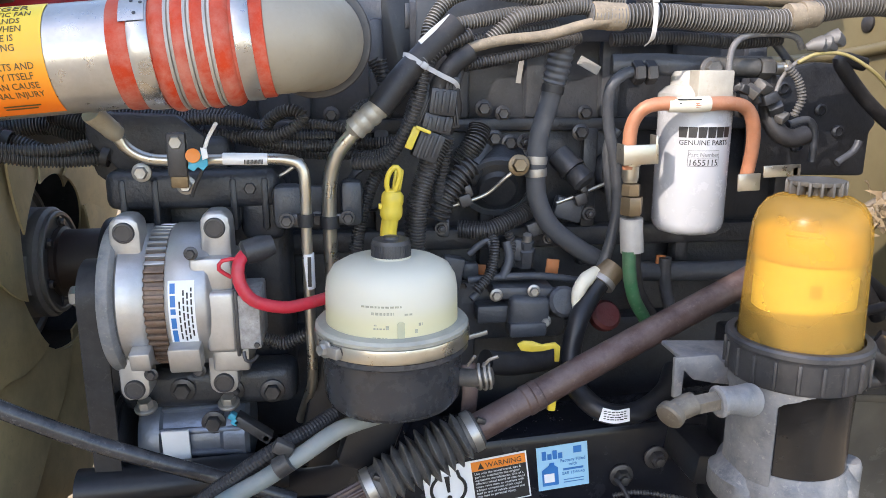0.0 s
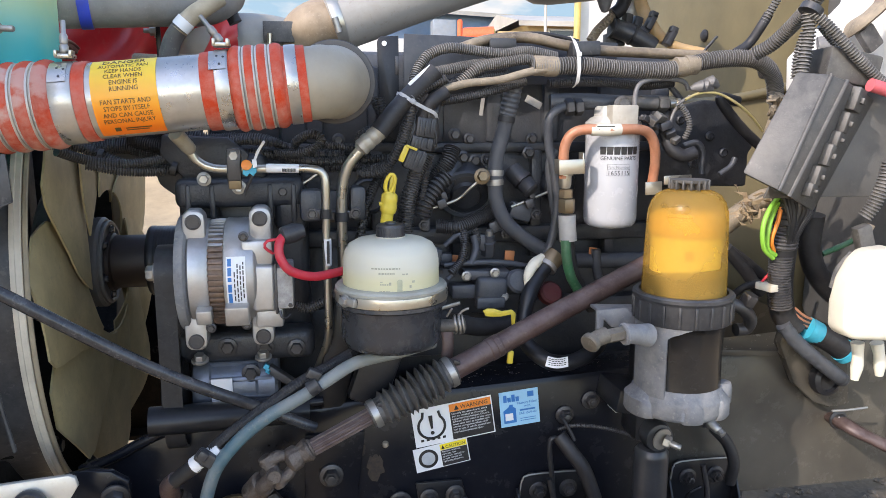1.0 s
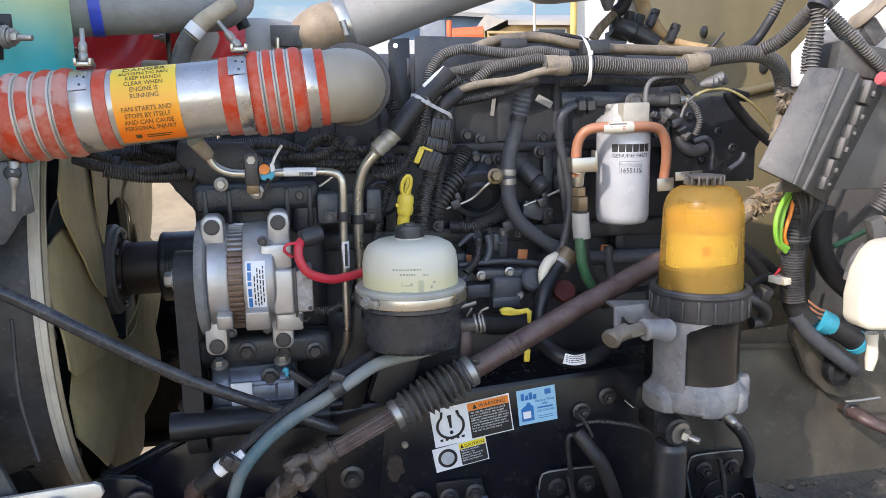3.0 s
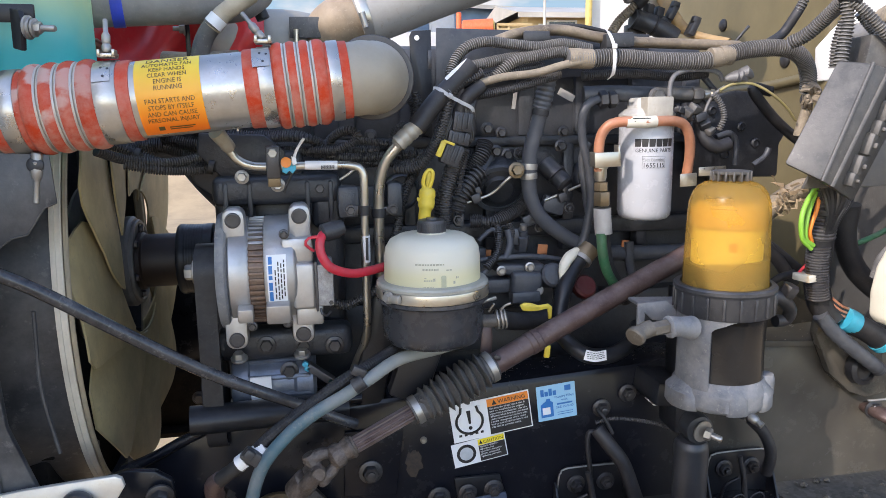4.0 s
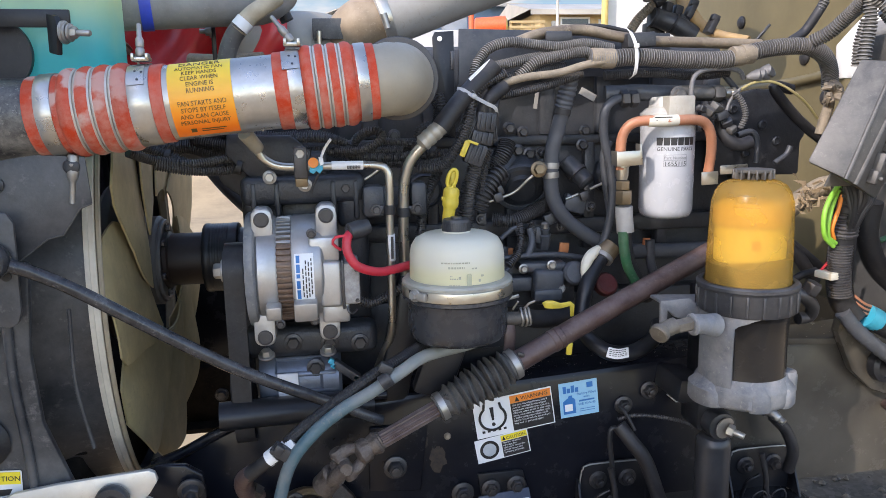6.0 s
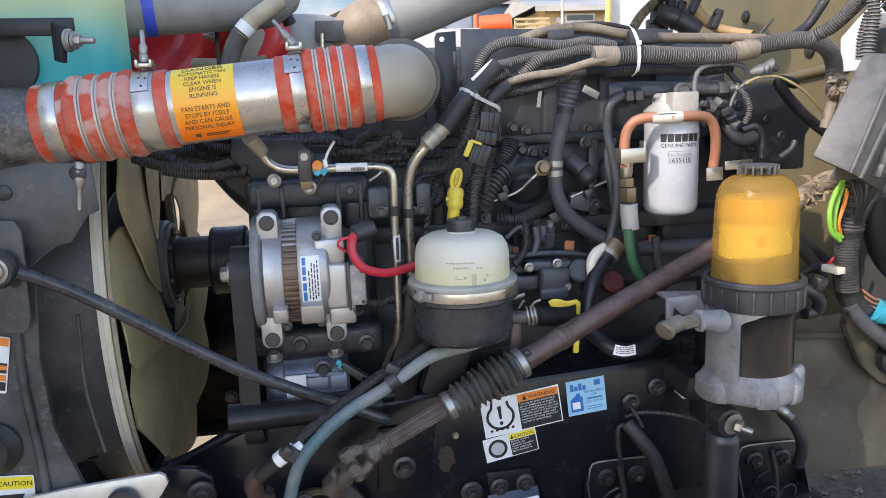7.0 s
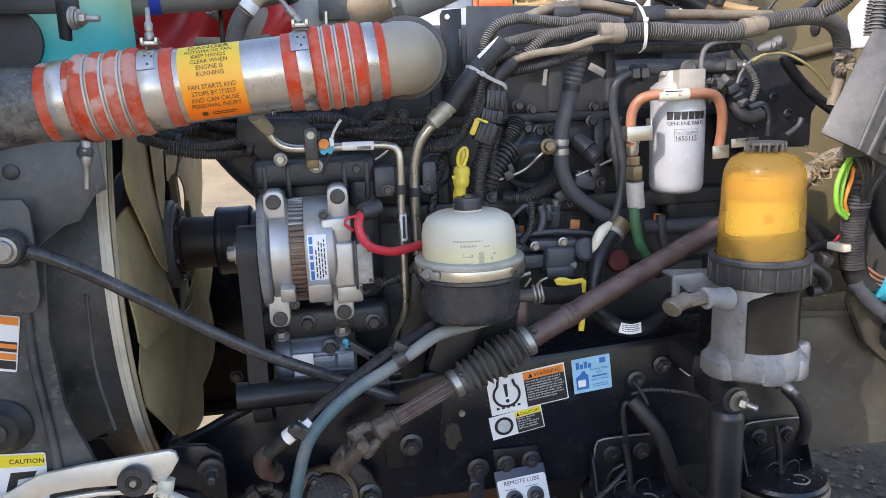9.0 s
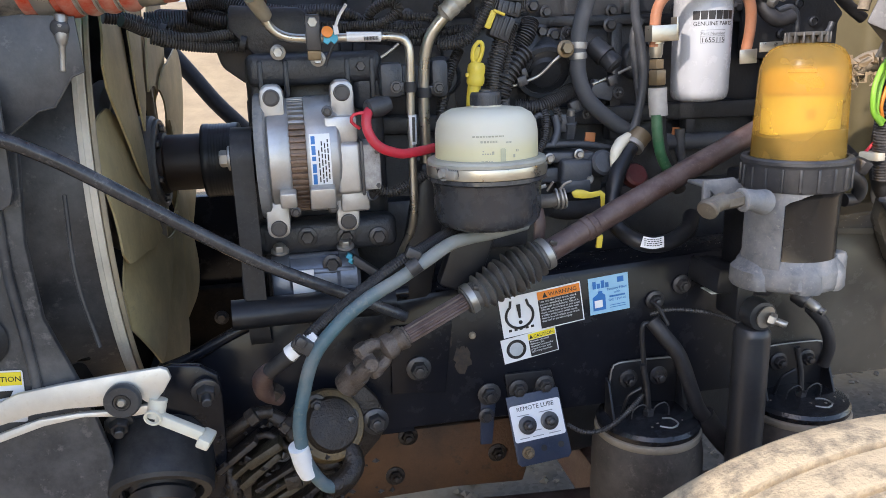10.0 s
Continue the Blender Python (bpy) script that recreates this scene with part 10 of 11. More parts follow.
def red_panel():
    """Folded red bodywork seen past the engine."""
    r = thing("red_body_panel", (-0.400, 1.250, 1.635), "dented red painted body panel beyond the engine", "body panel")
    nx, nz = 26, 14
    x0, x1, z0, z1 = -0.66, -0.20, 1.52, 1.76
    vs = []
    for off in (0.0, 0.012):
        for i in range(nx + 1):
            for j in range(nz + 1):
                x, z = x0 + (x1 - x0) * i / nx, z0 + (z1 - z0) * j / nz
                y = 1.27 + 0.05 * math.sin(x * 17 + z * 9) + 0.03 * math.sin(x * 41 - z * 30) + 0.10 * (z - z0) + off + 0.02 * noise.noise(Vector((x * 14, z * 14, 0)))
                vs.append((x, y, z))
    n1 = (nx + 1) * (nz + 1)
    fs = []
    for i in range(nx):
        for j in range(nz):
            f = (i * (nz + 1) + j, (i + 1) * (nz + 1) + j, (i + 1) * (nz + 1) + j + 1, i * (nz + 1) + j + 1)
            fs += [f, tuple(x + n1 for x in f[::-1])]
    Geo().add(vs, fs).make("skin", RED_P, r, sharp=120)
    g = Geo()
    g.tube([(-0.66, 1.26, 1.70), (-0.45, 1.245, 1.705), (-0.22, 1.25, 1.71)], 0.012, 10, flat=0.5)
    g.make("stripe", ORANGE_L, r, "orange trim stripe")
    return r


red_panel()
hose("support_rail", [(-0.375, 1.150, 1.588), (-0.312, 1.120, 1.584), (-0.241, 1.100, 1.586)], 0.012, TAN_T, "dusty rail behind the pipe", "rail")
pk = thing("post_bracket", (-0.328, 1.100, 1.587), "thin dark upright bracket with a bolt", "bracket")
Geo().box((-0.324, 1.100, 1.625), (0.008, 0.004, 0.15), bevel=0.001).make("strip", BLACK, pk)
Geo().hexhead((-0.327, 1.095, 1.633), (-1, -0.2, 0), 0.008, 0.010, stud=0.01).make("bolt", BOLT, pk)


def air_cleaner_dome():
    d = thing("air_cleaner_cover", (-0.180, 1.350, 1.635), "dark grey domed air cleaner cover", "cover")
    c = V((-0.188, 1.380, 1.609))
    n = 40
    vs, fs = [], []
    prof = [(1.0, 0.0), (1.0, 0.25), (0.97, 0.45), (0.88, 0.68), (0.70, 0.86), (0.45, 0.96), (0.2, 1.0), (0.02, 1.0)]
    for r, h in prof:
        for k in range(n):
            a = 2 * math.pi * k / n
            vs.append(c + V((0.150 * r * math.cos(a), 0.16 * r * math.sin(a), 0.09 * h)))
    for i in range(len(prof) - 1):
        fs += [(i * n + k, i * n + (k + 1) % n, (i + 1) * n + (k + 1) % n, (i + 1) * n + k) for k in range(n)]
    fs.append(tuple(range(n))[::-1])
    Geo().add(vs, fs).make("dome", grimy("dome_grey", (0.27, 0.265, 0.23), 0.5, dust=0.5, scale=7), d)
    b = Geo()
    b.box((-0.122, 1.220, 1.650), (0.06, 0.004, 0.04), bevel=0.002)
    b.make("bracket", PLASTIC_G, d)
    Geo().tube([(-0.139, 1.210, 1.645), (-0.140, 1.210, 1.617)], 0.005, 10).make("stud", STEEL, d)
    return d


air_cleaner_dome()


def intake_pipe():
    p = thing("intake_pipe", (0.049, 1.250, 1.682), "dusty metal intake pipe with a band clamp", "intake pipe")
    Geo().tube([(-0.088, 1.300, 1.603), (-0.078, 1.270, 1.639), (-0.051, 1.250, 1.664), (-0.008, 1.250, 1.672)], 0.0506, 32).make("elbow", grimy("brown_rubber_elbow", (0.30, 0.22, 0.14), 0.55, dust=0.5, dust_color=(0.45, 0.36, 0.26)), p, "tan dusty elbow")
    Geo().tube([(-0.019, 1.250, 1.668), (0.050, 1.250, 1.693), (0.131, 1.250, 1.724), (0.263, 1.260, 1.770), (0.372, 1.300, 1.807)], 0.0559, 36).make("tube", PIPE_G, p, "dull grey metal tube")
    a, b = V((-0.028, 1.250, 1.666)), V((0.013, 1.250, 1.679))
    Geo().lathe([(0.054, -0.010), (0.058, -0.010), (0.060, 0), (0.058, 0.010), (0.054, 0.010)], (a + b) / 2, b - a, 44).make("band_clamp", STEEL, p)
    Geo().tube([(-0.014, 1.190, 1.675), (-0.006, 1.190, 1.647)], 0.007, 10).make("clamp_screw", BOLT, p)
    return p


intake_pipe()


def air_canister():
    """Large drum that the intake pipe runs into, with a small drain cone underneath."""
    c = thing("air_canister", (0.52, 1.4, 1.73), "dusty grey intake canister with a drain cone", "canister")
    ax = V((1, 0, 0.10))
    o = V((0.385, 1.42, 1.885))
    Geo().lathe([(0.05, -0.02), (0.075, 0.0), (0.105, 0.012), (0.130, 0.035), (0.146, 0.065), (0.150, 0.10), (0.149, 0.20), (0.144, 0.26), (0.136, 0.285), (0.10, 0.30), (0.02, 0.305)], o, ax, 56).make("drum", PIPE_G, c)
    Geo().lathe([(0.060, -0.035), (0.066, -0.033), (0.068, -0.02), (0.066, -0.006), (0.060, -0.004)], V((0.375, 1.34, 1.835)), V((1, 0.15, 0.35)), 36).make("inlet_band", STEEL, c)
    Geo().lathe([(0.022, 0.0), (0.021, 0.012), (0.013, 0.036), (0.008, 0.046), (0.003, 0.048)], V((0.612, 1.38, 1.772)), V((0.03, 0, -1)), 24).make("drain_cone", PLASTIC_G, c)
    lamp = Geo().lathe([(0.004, -0.030), (0.035, -0.028), (0.062, -0.010), (0.070, 0.006), (0.060, 0.03), (0.02, 0.04)], V((0.735, 1.36, 1.835)), V((0.1, 0, 1)), 36)
    tagged(lamp.make("bellows_cap", PLASTIC), "glossy black rounded cap beside the intake canister", "cap")


air_canister()
gp = thing("overflow_hose", (-0.273, 0.980, 1.609), "grey hose with a pale sleeve beside the pipe", "hose")
Geo().tube([(-0.294, 1.000, 1.571), (-0.288, 0.990, 1.592), (-0.277, 0.980, 1.613), (-0.262, 0.970, 1.629)], 0.0147, 18).make("hose", LOOM_G, gp)
Geo().tube([(-0.268, 0.972, 1.622), (-0.248, 0.970, 1.643), (-0.226, 0.970, 1.658), (-0.203, 0.980, 1.675)], 0.0141, 18).make("sleeve", grimy("tan_sleeve", (0.45, 0.38, 0.27), 0.6, dust=0.4), gp, "tan fabric sleeve")
Geo().tube([(-0.265, 0.962, 1.624), (-0.254, 0.962, 1.636)], 0.0151, 18).make("tag", PAPER, gp)
hose("black_hose", [(-0.229, 1.150, 1.705), (-0.208, 1.150, 1.681), (-0.196, 1.150, 1.656)], 0.0122, RUBBER, "black hose beside the air cleaner")

# ---------------------------------------------------------------- radiator side panel, labels and rubber flap
fl = Geo().prism([(p[0], p[2]) for p in ((-0.714, 0.700, 1.459), (-0.440, 0.700, 1.440), (-0.437, 0.700, 1.380), (-0.452, 0.700, 1.373), (-0.476, 0.700, 1.341), (-0.494, 0.700, 1.337), (-0.532, 0.700, 1.309), (-0.609, 0.700, 1.265), (-0.748, 0.700, 1.265))][::-1], 0.003, plane_m((0, 0.703, 0), (1, 0, 0), (0, 0, 1)), 0.0008)
flo = fl.make("rubber_flap", SHROUD_M)
tagged(flo, "torn black rubber air flap on the radiator", "flap")
tear = [(-0.437, 0.699, 1.380), (-0.452, 0.699, 1.374), (-0.475, 0.699, 1.341), (-0.494, 0.699, 1.337), (-0.532, 0.699, 1.309)]
for a_, b_ in zip(tear, tear[1:]):
    Geo().tube([a_, b_], 0.0011, 6).make("torn_edge", PLASTIC_G, flo, "pale torn edge")
for p in ((-0.547, 0.699, 1.408), (-0.561, 0.699, 1.354), (-0.456, 0.699, 1.428)):
    Geo().lathe([(0.010, 0), (0.010, 0.003), (0.006, 0.006), (0.001, 0.006)], p, (0, -1, 0), 16).make("push_pin", PLASTIC, flo)
sp = Geo()
sp.prism([(p[0], p[2]) for p in ((-0.746, 0.705, 1.330), (-0.524, 0.705, 1.306), (-0.536, 0.705, 1.183), (-0.531, 0.705, 1.086), (-0.497, 0.705, 0.979), (-0.480, 0.705, 0.900), (-0.470, 0.705, 0.800), (-0.470, 0.705, 0.640), (-0.830, 0.705, 0.640), (-0.813, 0.705, 0.955))][::-1], 0.012, plane_m((0, 0.717, 0), (1, 0, 0), (0, 0, 1)), 0.003)
spo = sp.make("side_panel", SHROUD_M)
tagged(spo, "dusty black radiator side panel with labels", "panel")
Geo().tube([(-0.557, 0.700, 1.226), (-0.558, 0.700, 1.147), (-0.552, 0.700, 1.058), (-0.549, 0.700, 0.990)], 0.006, 10).make("ridge", SHROUD_M, spo)
Geo().tube([(-0.492, 0.735, 1.234), (-0.494, 0.735, 1.127), (-0.480, 0.735, 1.032)], 0.003, 8).make("seam", SHROUD_M, spo)
mt = thing("rubber_mount", (-0.607, 0.700, 1.068), "round rubber radiator mount on the side panel", "rubber mount")
Geo().lathe([(0.01, 0), (0.036, 0), (0.038, 0.004), (0.030, 0.012), (0.026, 0.020), (0.004, 0.021)], (-0.610, 0.703, 1.067), (0, -1, 0), 36).make("cushion", RUBBER, mt)
Geo().lathe([(0.004, 0.018), (0.013, 0.018), (0.013, 0.026), (0.004, 0.027)], (-0.610, 0.703, 1.067), (0, -1, 0), 24).make("bolt", BOLT_D, mt)


def side_labels():
    tl, tr, bl = Vector((-0.631, 0.702, 1.233)), Vector((-0.582, 0.702, 1.223)), Vector((-0.631, 0.702, 1.152))
    m = plane_m(bl, tr - tl, (0.02, 0, 1))
    w, h = (tr - tl).length, 0.078
    a = tagged(sheet(Geo(), 0, 0, w, h, m, r=0.003).make("warning_label", PAPER), "white and orange warning label on the radiator panel", "label")
    for y0, y1, mt_ in ((0.84, 0.98, ORANGE_L), (0.36, 0.54, INK), (0.05, 0.2, INK), (0.42, 0.50, ORANGE_L), (0.22, 0.33, ORANGE_L)):
        k = Geo()
        sheet(k, w * 0.03, h * y0, w * 0.97, h * y1, m, 0.0006 if mt_ is INK else 0.0009)
        k.make("print_band", mt_, a)
    tl, tr = Vector((-0.652, 0.702, 1.029)), Vector((-0.568, 0.702, 1.024))
    w, h = (tr - tl).length, 0.07
    m = plane_m(tl - Vector((0, 0, h)), tr - tl, (0.02, 0, 1))
    b = tagged(sheet(Geo(), 0, 0, w, h, m, r=0.003).make("caution_label", PAPER), "white and yellow caution label on the radiator panel", "label")
    k = Geo()
    sheet(k, w * 0.02, h * 0.72, w * 0.98, h * 0.97, m, 0.0006)
    k.make("header_panel", YELLOW_L, b)
    letters("CAUTION", 0.0100, m @ Matrix.Translation((w * 0.44, h * 0.79, 0.0012)), INK, "lettering", b)
    k = Geo()
    k.prism([(w * 0.35, h * 0.2), (w * 0.5, h * 0.2), (w * 0.55, h * 0.45), (w * 0.8, h * 0.5), (w * 0.85, h * 0.62), (w * 0.45, h * 0.6)], 0.0004, m @ Matrix.Translation((0, 0, 0.0006)), 0)
    k.make("pictogram", INK, b)


side_labels()

# ---------------------------------------------------------------- small things low on the engine
bh2 = thing("oil_hose", (0.324, 0.900, 1.217), "black oil hose with a brass end and clamp", "hose")
Geo().tube([(0.334, 0.900, 1.238), (0.312, 0.890, 1.215), (0.289, 0.870, 1.186), (0.279, 0.860, 1.149), (0.277, 0.840, 1.116), (0.294, 0.810, 1.097), (0.318, 0.797, 1.090), (0.353, 0.800, 1.092), (0.396, 0.830, 1.101), (0.424, 0.870, 1.112)], 0.0132, 20).make("hose", BLACK, bh2)
Geo().tube([(0.348, 0.905, 1.249), (0.332, 0.900, 1.234)], 0.018, 18).make("end_fitting", BRASS, bh2)
Geo().lathe([(0.0165, -0.004), (0.0185, -0.004), (0.0185, 0.004), (0.0165, 0.004)], (0.329, 0.898, 1.231), V((0.346, 0.905, 1.247)) - V((0.322, 0.893, 1.222)), 26).make("clamp_band", BOLT, bh2)
strap([(0.293, 0.779, 1.101), (0.310, 0.777, 1.097), (0.329, 0.779, 1.098)], 0.0085, 0.0006).make("tag", PAPER, bh2, "white printed wrap tag")
tag_print = Geo()
rt = random.Random(12)
for row in range(4):
    k_ = -0.015
    while k_ < 0.013:
        w_ = rt.uniform(0.002, 0.005)
        q_ = V((0.311 + k_, 0.7762 + 6.0 * (k_ ** 2), 1.1030 - row * 0.0032 + 9.0 * k_ ** 2))
        tag_print.box(q_ + V((w_ / 2, 0, 0)), (w_, 0.0003, 0.0012), (0, 4, 0), 0)
        k_ += w_ + 0.001
tagged(tag_print.make("print_bars", INK, bh2), "small black print", kind="stuff")
hose("white_tube", [(0.322, 0.900, 1.247), (0.302, 0.890, 1.235), (0.291, 0.885, 1.217), (0.290, 0.885, 1.200)], [0.007, 0.010, 0.009, 0.004], WHITE_PL, "short white plastic tube end", "tube")
g = Geo().lathe([(0.006, 0), (0.020, 0), (0.021, 0.004), (0.021, 0.014), (0.017, 0.018), (0.006, 0.018)], (0.340, 0.920, 1.174), (0.1, -0.8, 0.5), 30)
tagged(g.make("red_plug", grimy("dull_red", (0.10, 0.016, 0.015), 0.5, dust=0.5, dust_color=(0.09, 0.06, 0.055))), "dull red plastic plug on the block", "plug")
yb = Geo()
yb.prism([(p[0], p[2]) for p in ((0.202, 0.840, 1.172), (0.210, 0.840, 1.176), (0.221, 0.840, 1.175), (0.234, 0.840, 1.170), (0.251, 0.840, 1.172), (0.258, 0.840, 1.166), (0.257, 0.840, 1.146), (0.251, 0.840, 1.146), (0.250, 0.840, 1.164), (0.234, 0.840, 1.161), (0.221, 0.840, 1.161), (0.207, 0.840, 1.163))][::-1], 0.004, plane_m((0, 0.842, 0), (1, 0, 0), (0, 0, 1)), 0.0012)
tagged(yb.make("yellow_bracket", YELLOW), "small yellow metal bracket on the engine", "bracket")
tagged(Geo().box((0.250, 0.840, 1.090), (0.010, 0.006, 0.022), (0, 6, 0), 0.002).make("yellow_clip", YELLOW), "yellow plastic clip above the rail", "clip")
for p, s_ in (((0.277, 0.955, 1.239), .018), ((0.434, 0.955, 1.242), .014), ((0.178, 0.960, 1.237), .012)):
    tagged(Geo().box(p, (s_, 0.004, s_ * 1.2), (0, 6, 0), 0.001).make("orange_tag", grimy("rust_orange", (0.42, 0.13, 0.03), 0.6, dust=0.3)), "small orange tag on the engine", "tag", "orange tags")
hose("black_hose", [(0.160, 0.830, 1.155), (0.199, 0.850, 1.142), (0.245, 0.870, 1.137), (0.292, 0.890, 1.135)], 0.0150, RUBBER, "black hose from the reservoir outlet")
hose("grey_pipe", [(0.401, 0.960, 1.227), (0.478, 0.960, 1.224), (0.591, 0.960, 1.224)], 0.0145, CAST2, "dull grey pipe low on the block", "pipe")
hose("grey_pipe", [(0.439, 0.950, 1.248), (0.441, 0.950, 1.211), (0.453, 0.950, 1.168)], 0.0086, CAST2, "short grey pipe on the block", "pipe")
g = Geo()
g.tube([(0.133, 0.800, 1.165), (0.135, 0.790, 1.140), (0.133, 0.790, 1.108)], 0.010, 14, flat=0.4)
tagged(g.make("bracket_strap", RUST), "rusty strap bracket behind the reservoir", "bracket")
for p in ((0.107, 0.950, 1.442), (0.194, 0.965, 1.416), (0.215, 0.965, 1.410), (0.312, 0.965, 1.423), (0.179, 0.965, 1.455), (0.214, 0.940, 1.193), (0.235, 0.940, 1.213)):
    tagged(Geo().hexhead(p, (0, -1, 0), 0.008, 0.010).make("engine_bolt", BOLT_D), "dark hex bolt on the engine", "bolt", "engine bolts")
for p, s_, a in (((0.121, 0.930, 1.304), (.016, .014, .024), 0), ((0.224, 0.940, 1.269), (.026, .02, .03), 10), ((0.252, 0.950, 1.297), (.03, .02, .02), -20), ((0.160, 0.950, 1.240), (.022, .02, .022), 0), ((0.297, 0.960, 1.319), (.04, .02, .03), 15), ((0.188, 0.920, 1.189), (.05, .03, .025), 0), ((0.228, 0.900, 1.172), (.05, .03, .02), 0), ((0.131, 0.930, 1.240), (.03, .02, .05), 12)):
    tagged(Geo().box(p, s_, (0, a, 0), 0.004).make("sensor", CAST2), "dark sensor block on the engine side", "sensor", "engine sensors")
tagged(Geo().box((0.144, 0.860, 1.176), (0.05, 0.004, 0.006), (0, -14, 0), 0.001).make("steel_tab", BOLT), "bent bright steel tab by the outlet", "tab")
tagged(Geo().box((0.312, 0.940, 1.510), (0.030, 0.003, 0.012), (0, 28, 0), 0).make("label_strip", grimy("faded_strip", (0.36, 0.35, 0.33), 0.6, dust=0.4)), "pale label strip on the cover", "label")
tagged(Geo().box((0.225, 0.955, 1.505), (0.006, 0.003, 0.035), (0, 8, 0), 0).make("label_strip", grimy("faded_strip", (0.36, 0.35, 0.33), 0.6, dust=0.4)), "pale narrow strip on the cover", "label")
tagged(Geo().box((0.088, 0.840, 1.241), (0.018, 0.012, 0.022), (0, 20, 0), 0.003).make("red_tag", RED_P), "red plastic tag behind the reservoir", "tag")


def lube_bracket():
    b = thing("remote_lube_bracket", (0.132, 0.810, 0.811), "dark blue grease bracket with a white REMOTE LUBE label", "bracket")
    g = Geo().prism([(p[0], p[2]) for p in ((0.087, 0.822, 0.887), (0.164, 0.822, 0.887), (0.175, 0.822, 0.848), (0.093, 0.822, 0.846))][::-1], 0.006, plane_m((0, 0.828, 0), (1, 0, 0), (0, 0, 1)), 0.0015)
    g.make("top_plate", BLACK, b)
    tl, tr = Vector((0.090, 0.815, 0.851)), Vector((0.174, 0.815, 0.854))
    bl, br_ = Vector((0.095, 0.775, 0.747)), Vector((0.184, 0.775, 0.756))
    m = plane_m(bl, br_ - bl, tl - bl)
    w, h = (br_ - bl).length, (tl - bl).length
    sk = Geo().prism([(0, 0.006), (0.006, 0), (w - 0.006, 0), (w, 0.006), (w * 0.985, h), (w * 0.01, h)], 0.004, m, 0.001)
    sk.make("lower_plate", NAVY, b)
    lb = sheet(Geo(), w * 0.03, h * 0.34, w * 0.97, h * 0.86, m, 0.0045, r=0.004).make("label", PAPER, b, "white printed label")
    mm = lambda x, y: m @ Matrix.Translation((x, y, 0.0052))
    letters("REMOTE LUBE", 0.0098, mm(w * 0.5, h * 0.77), INK, "lettering", lb, align="CENTER", depth=0.0001)
    for x, y, ww in ((0.15, .70, .22), (0.55, .70, .25), (0.12, .38, .18), (0.36, .38, .2), (0.66, .38, .22), (0.42, .46, .12)):
        sheet(Geo(), w * x, h * y, w * (x + ww), h * (y + 0.011), mm(0, 0)).make("print_bar", grimy("grey_print", (0.22, 0.23, 0.25), 0.5, dust=0.05, bump=0), lb)
    for x in (0.30, 0.71):
        c = m @ Vector((w * x, h * 0.56, 0.005))
        ax = m.to_3x3() @ Vector((0, 0, 1))
        Geo().lathe([(0.003, 0), (0.0145, 0), (0.0145, 0.003), (0.012, 0.004), (0.008, 0.004), (0.007, 0.012), (0.0045, 0.014), (0.004, 0.020), (0.002, 0.021)], c, ax, 26).make("grease_fitting", BOLT_D, b)
    c = m @ Vector((w * 0.22, h * 0.18, 0.004))
    Geo().hexhead(c, m.to_3x3() @ Vector((0, 0, 1)), 0.007, 0.010, stud=0.006).make("fitting", BRASS, b)
    # two flat black discs give the plate the dark of drilled openings
    for x in (0.52, 0.84):
        Geo().lathe([(0.001, 0), (0.005, 0), (0.005, 0.0006), (0.001, 0.0006)], m @ Vector((w * x, h * 0.2, 0.004)), m.to_3x3() @ Vector((0, 0, 1)), 16).make("hole_dark_disc", INK, b)
    for p in ((0.108, 0.818, 0.862), (0.152, 0.818, 0.865)):
        Geo().hexhead(p, (0, -1, 0), 0.011, 0.012, stud=0.004).make("bolt", BOLT_D, b)
    t = thing("hanging_tab", (0.059, 0.820, 0.836), "black steel tab hanging from a frame bolt", "bracket")
    Geo().prism([(p[0], p[2]) for p in ((0.048, 0.822, 0.866), (0.074, 0.822, 0.863), (0.065, 0.822, 0.767), (0.045, 0.822, 0.768))][::-1], 0.005, plane_m((0, 0.827, 0), (1, 0, 0), (0, 0, 1)), 0.0015).make("plate", NAVY, t)
    Geo().hexhead((0.060, 0.818, 0.859), (0, -1, 0), 0.013, 0.012, stud=0.004).make("bolt", BOLT_D, t)
    Geo().hexhead((0.055, 0.818, 0.822), (0, -1, 0), 0.009, 0.010).make("bolt", BOLT_D, t)


lube_bracket()
loom_thing([(0.186, 0.800, 0.797), (0.203, 0.780, 0.793), (0.227, 0.770, 0.796), (0.253, 0.765, 0.810), (0.286, 0.775, 0.829), (0.310, 0.790, 0.839)], 0.0041, LOOM, "thin black corrugated wire at the air spring", 0.004)
loom_thing([(-0.016, 0.840, 0.810), (0.021, 0.840, 0.815), (0.093, 0.840, 0.809)], 0.0044, LOOM, "thin black corrugated wire behind the rail tab", 0.004)
sl = thing("sensor_cable", (0.391, 0.770, 0.828), "thick black sleeved sensor cable over the rail", "cable")
Geo().tube([(0.325, 0.800, 0.963), (0.342, 0.785, 0.938), (0.364, 0.775, 0.904), (0.391, 0.765, 0.825), (0.413, 0.765, 0.792)], 0.0123, 18).make("sleeve", RUBBER, sl)
Geo().tube([(0.407, 0.768, 0.802), (0.440, 0.768, 0.756), (0.480, 0.768, 0.714), (0.520, 0.770, 0.680)], 0.0172, 18).make("lower_sleeve", RUBBER, sl)
Geo().tube([(0.332, 0.815, 0.989), (0.337, 0.800, 0.982), (0.349, 0.790, 0.956)], 0.003, 8).make("wire", RUBBER, sl)
hose("black_wire", [(0.331, 0.800, 0.953), (0.313, 0.800, 0.959), (0.309, 0.800, 0.939), (0.315, 0.800, 0.888), (0.318, 0.800, 0.846), (0.322, 0.800, 0.815)], 0.0042, RUBBER, "thin black wire loop above the air spring", "wire", 10)
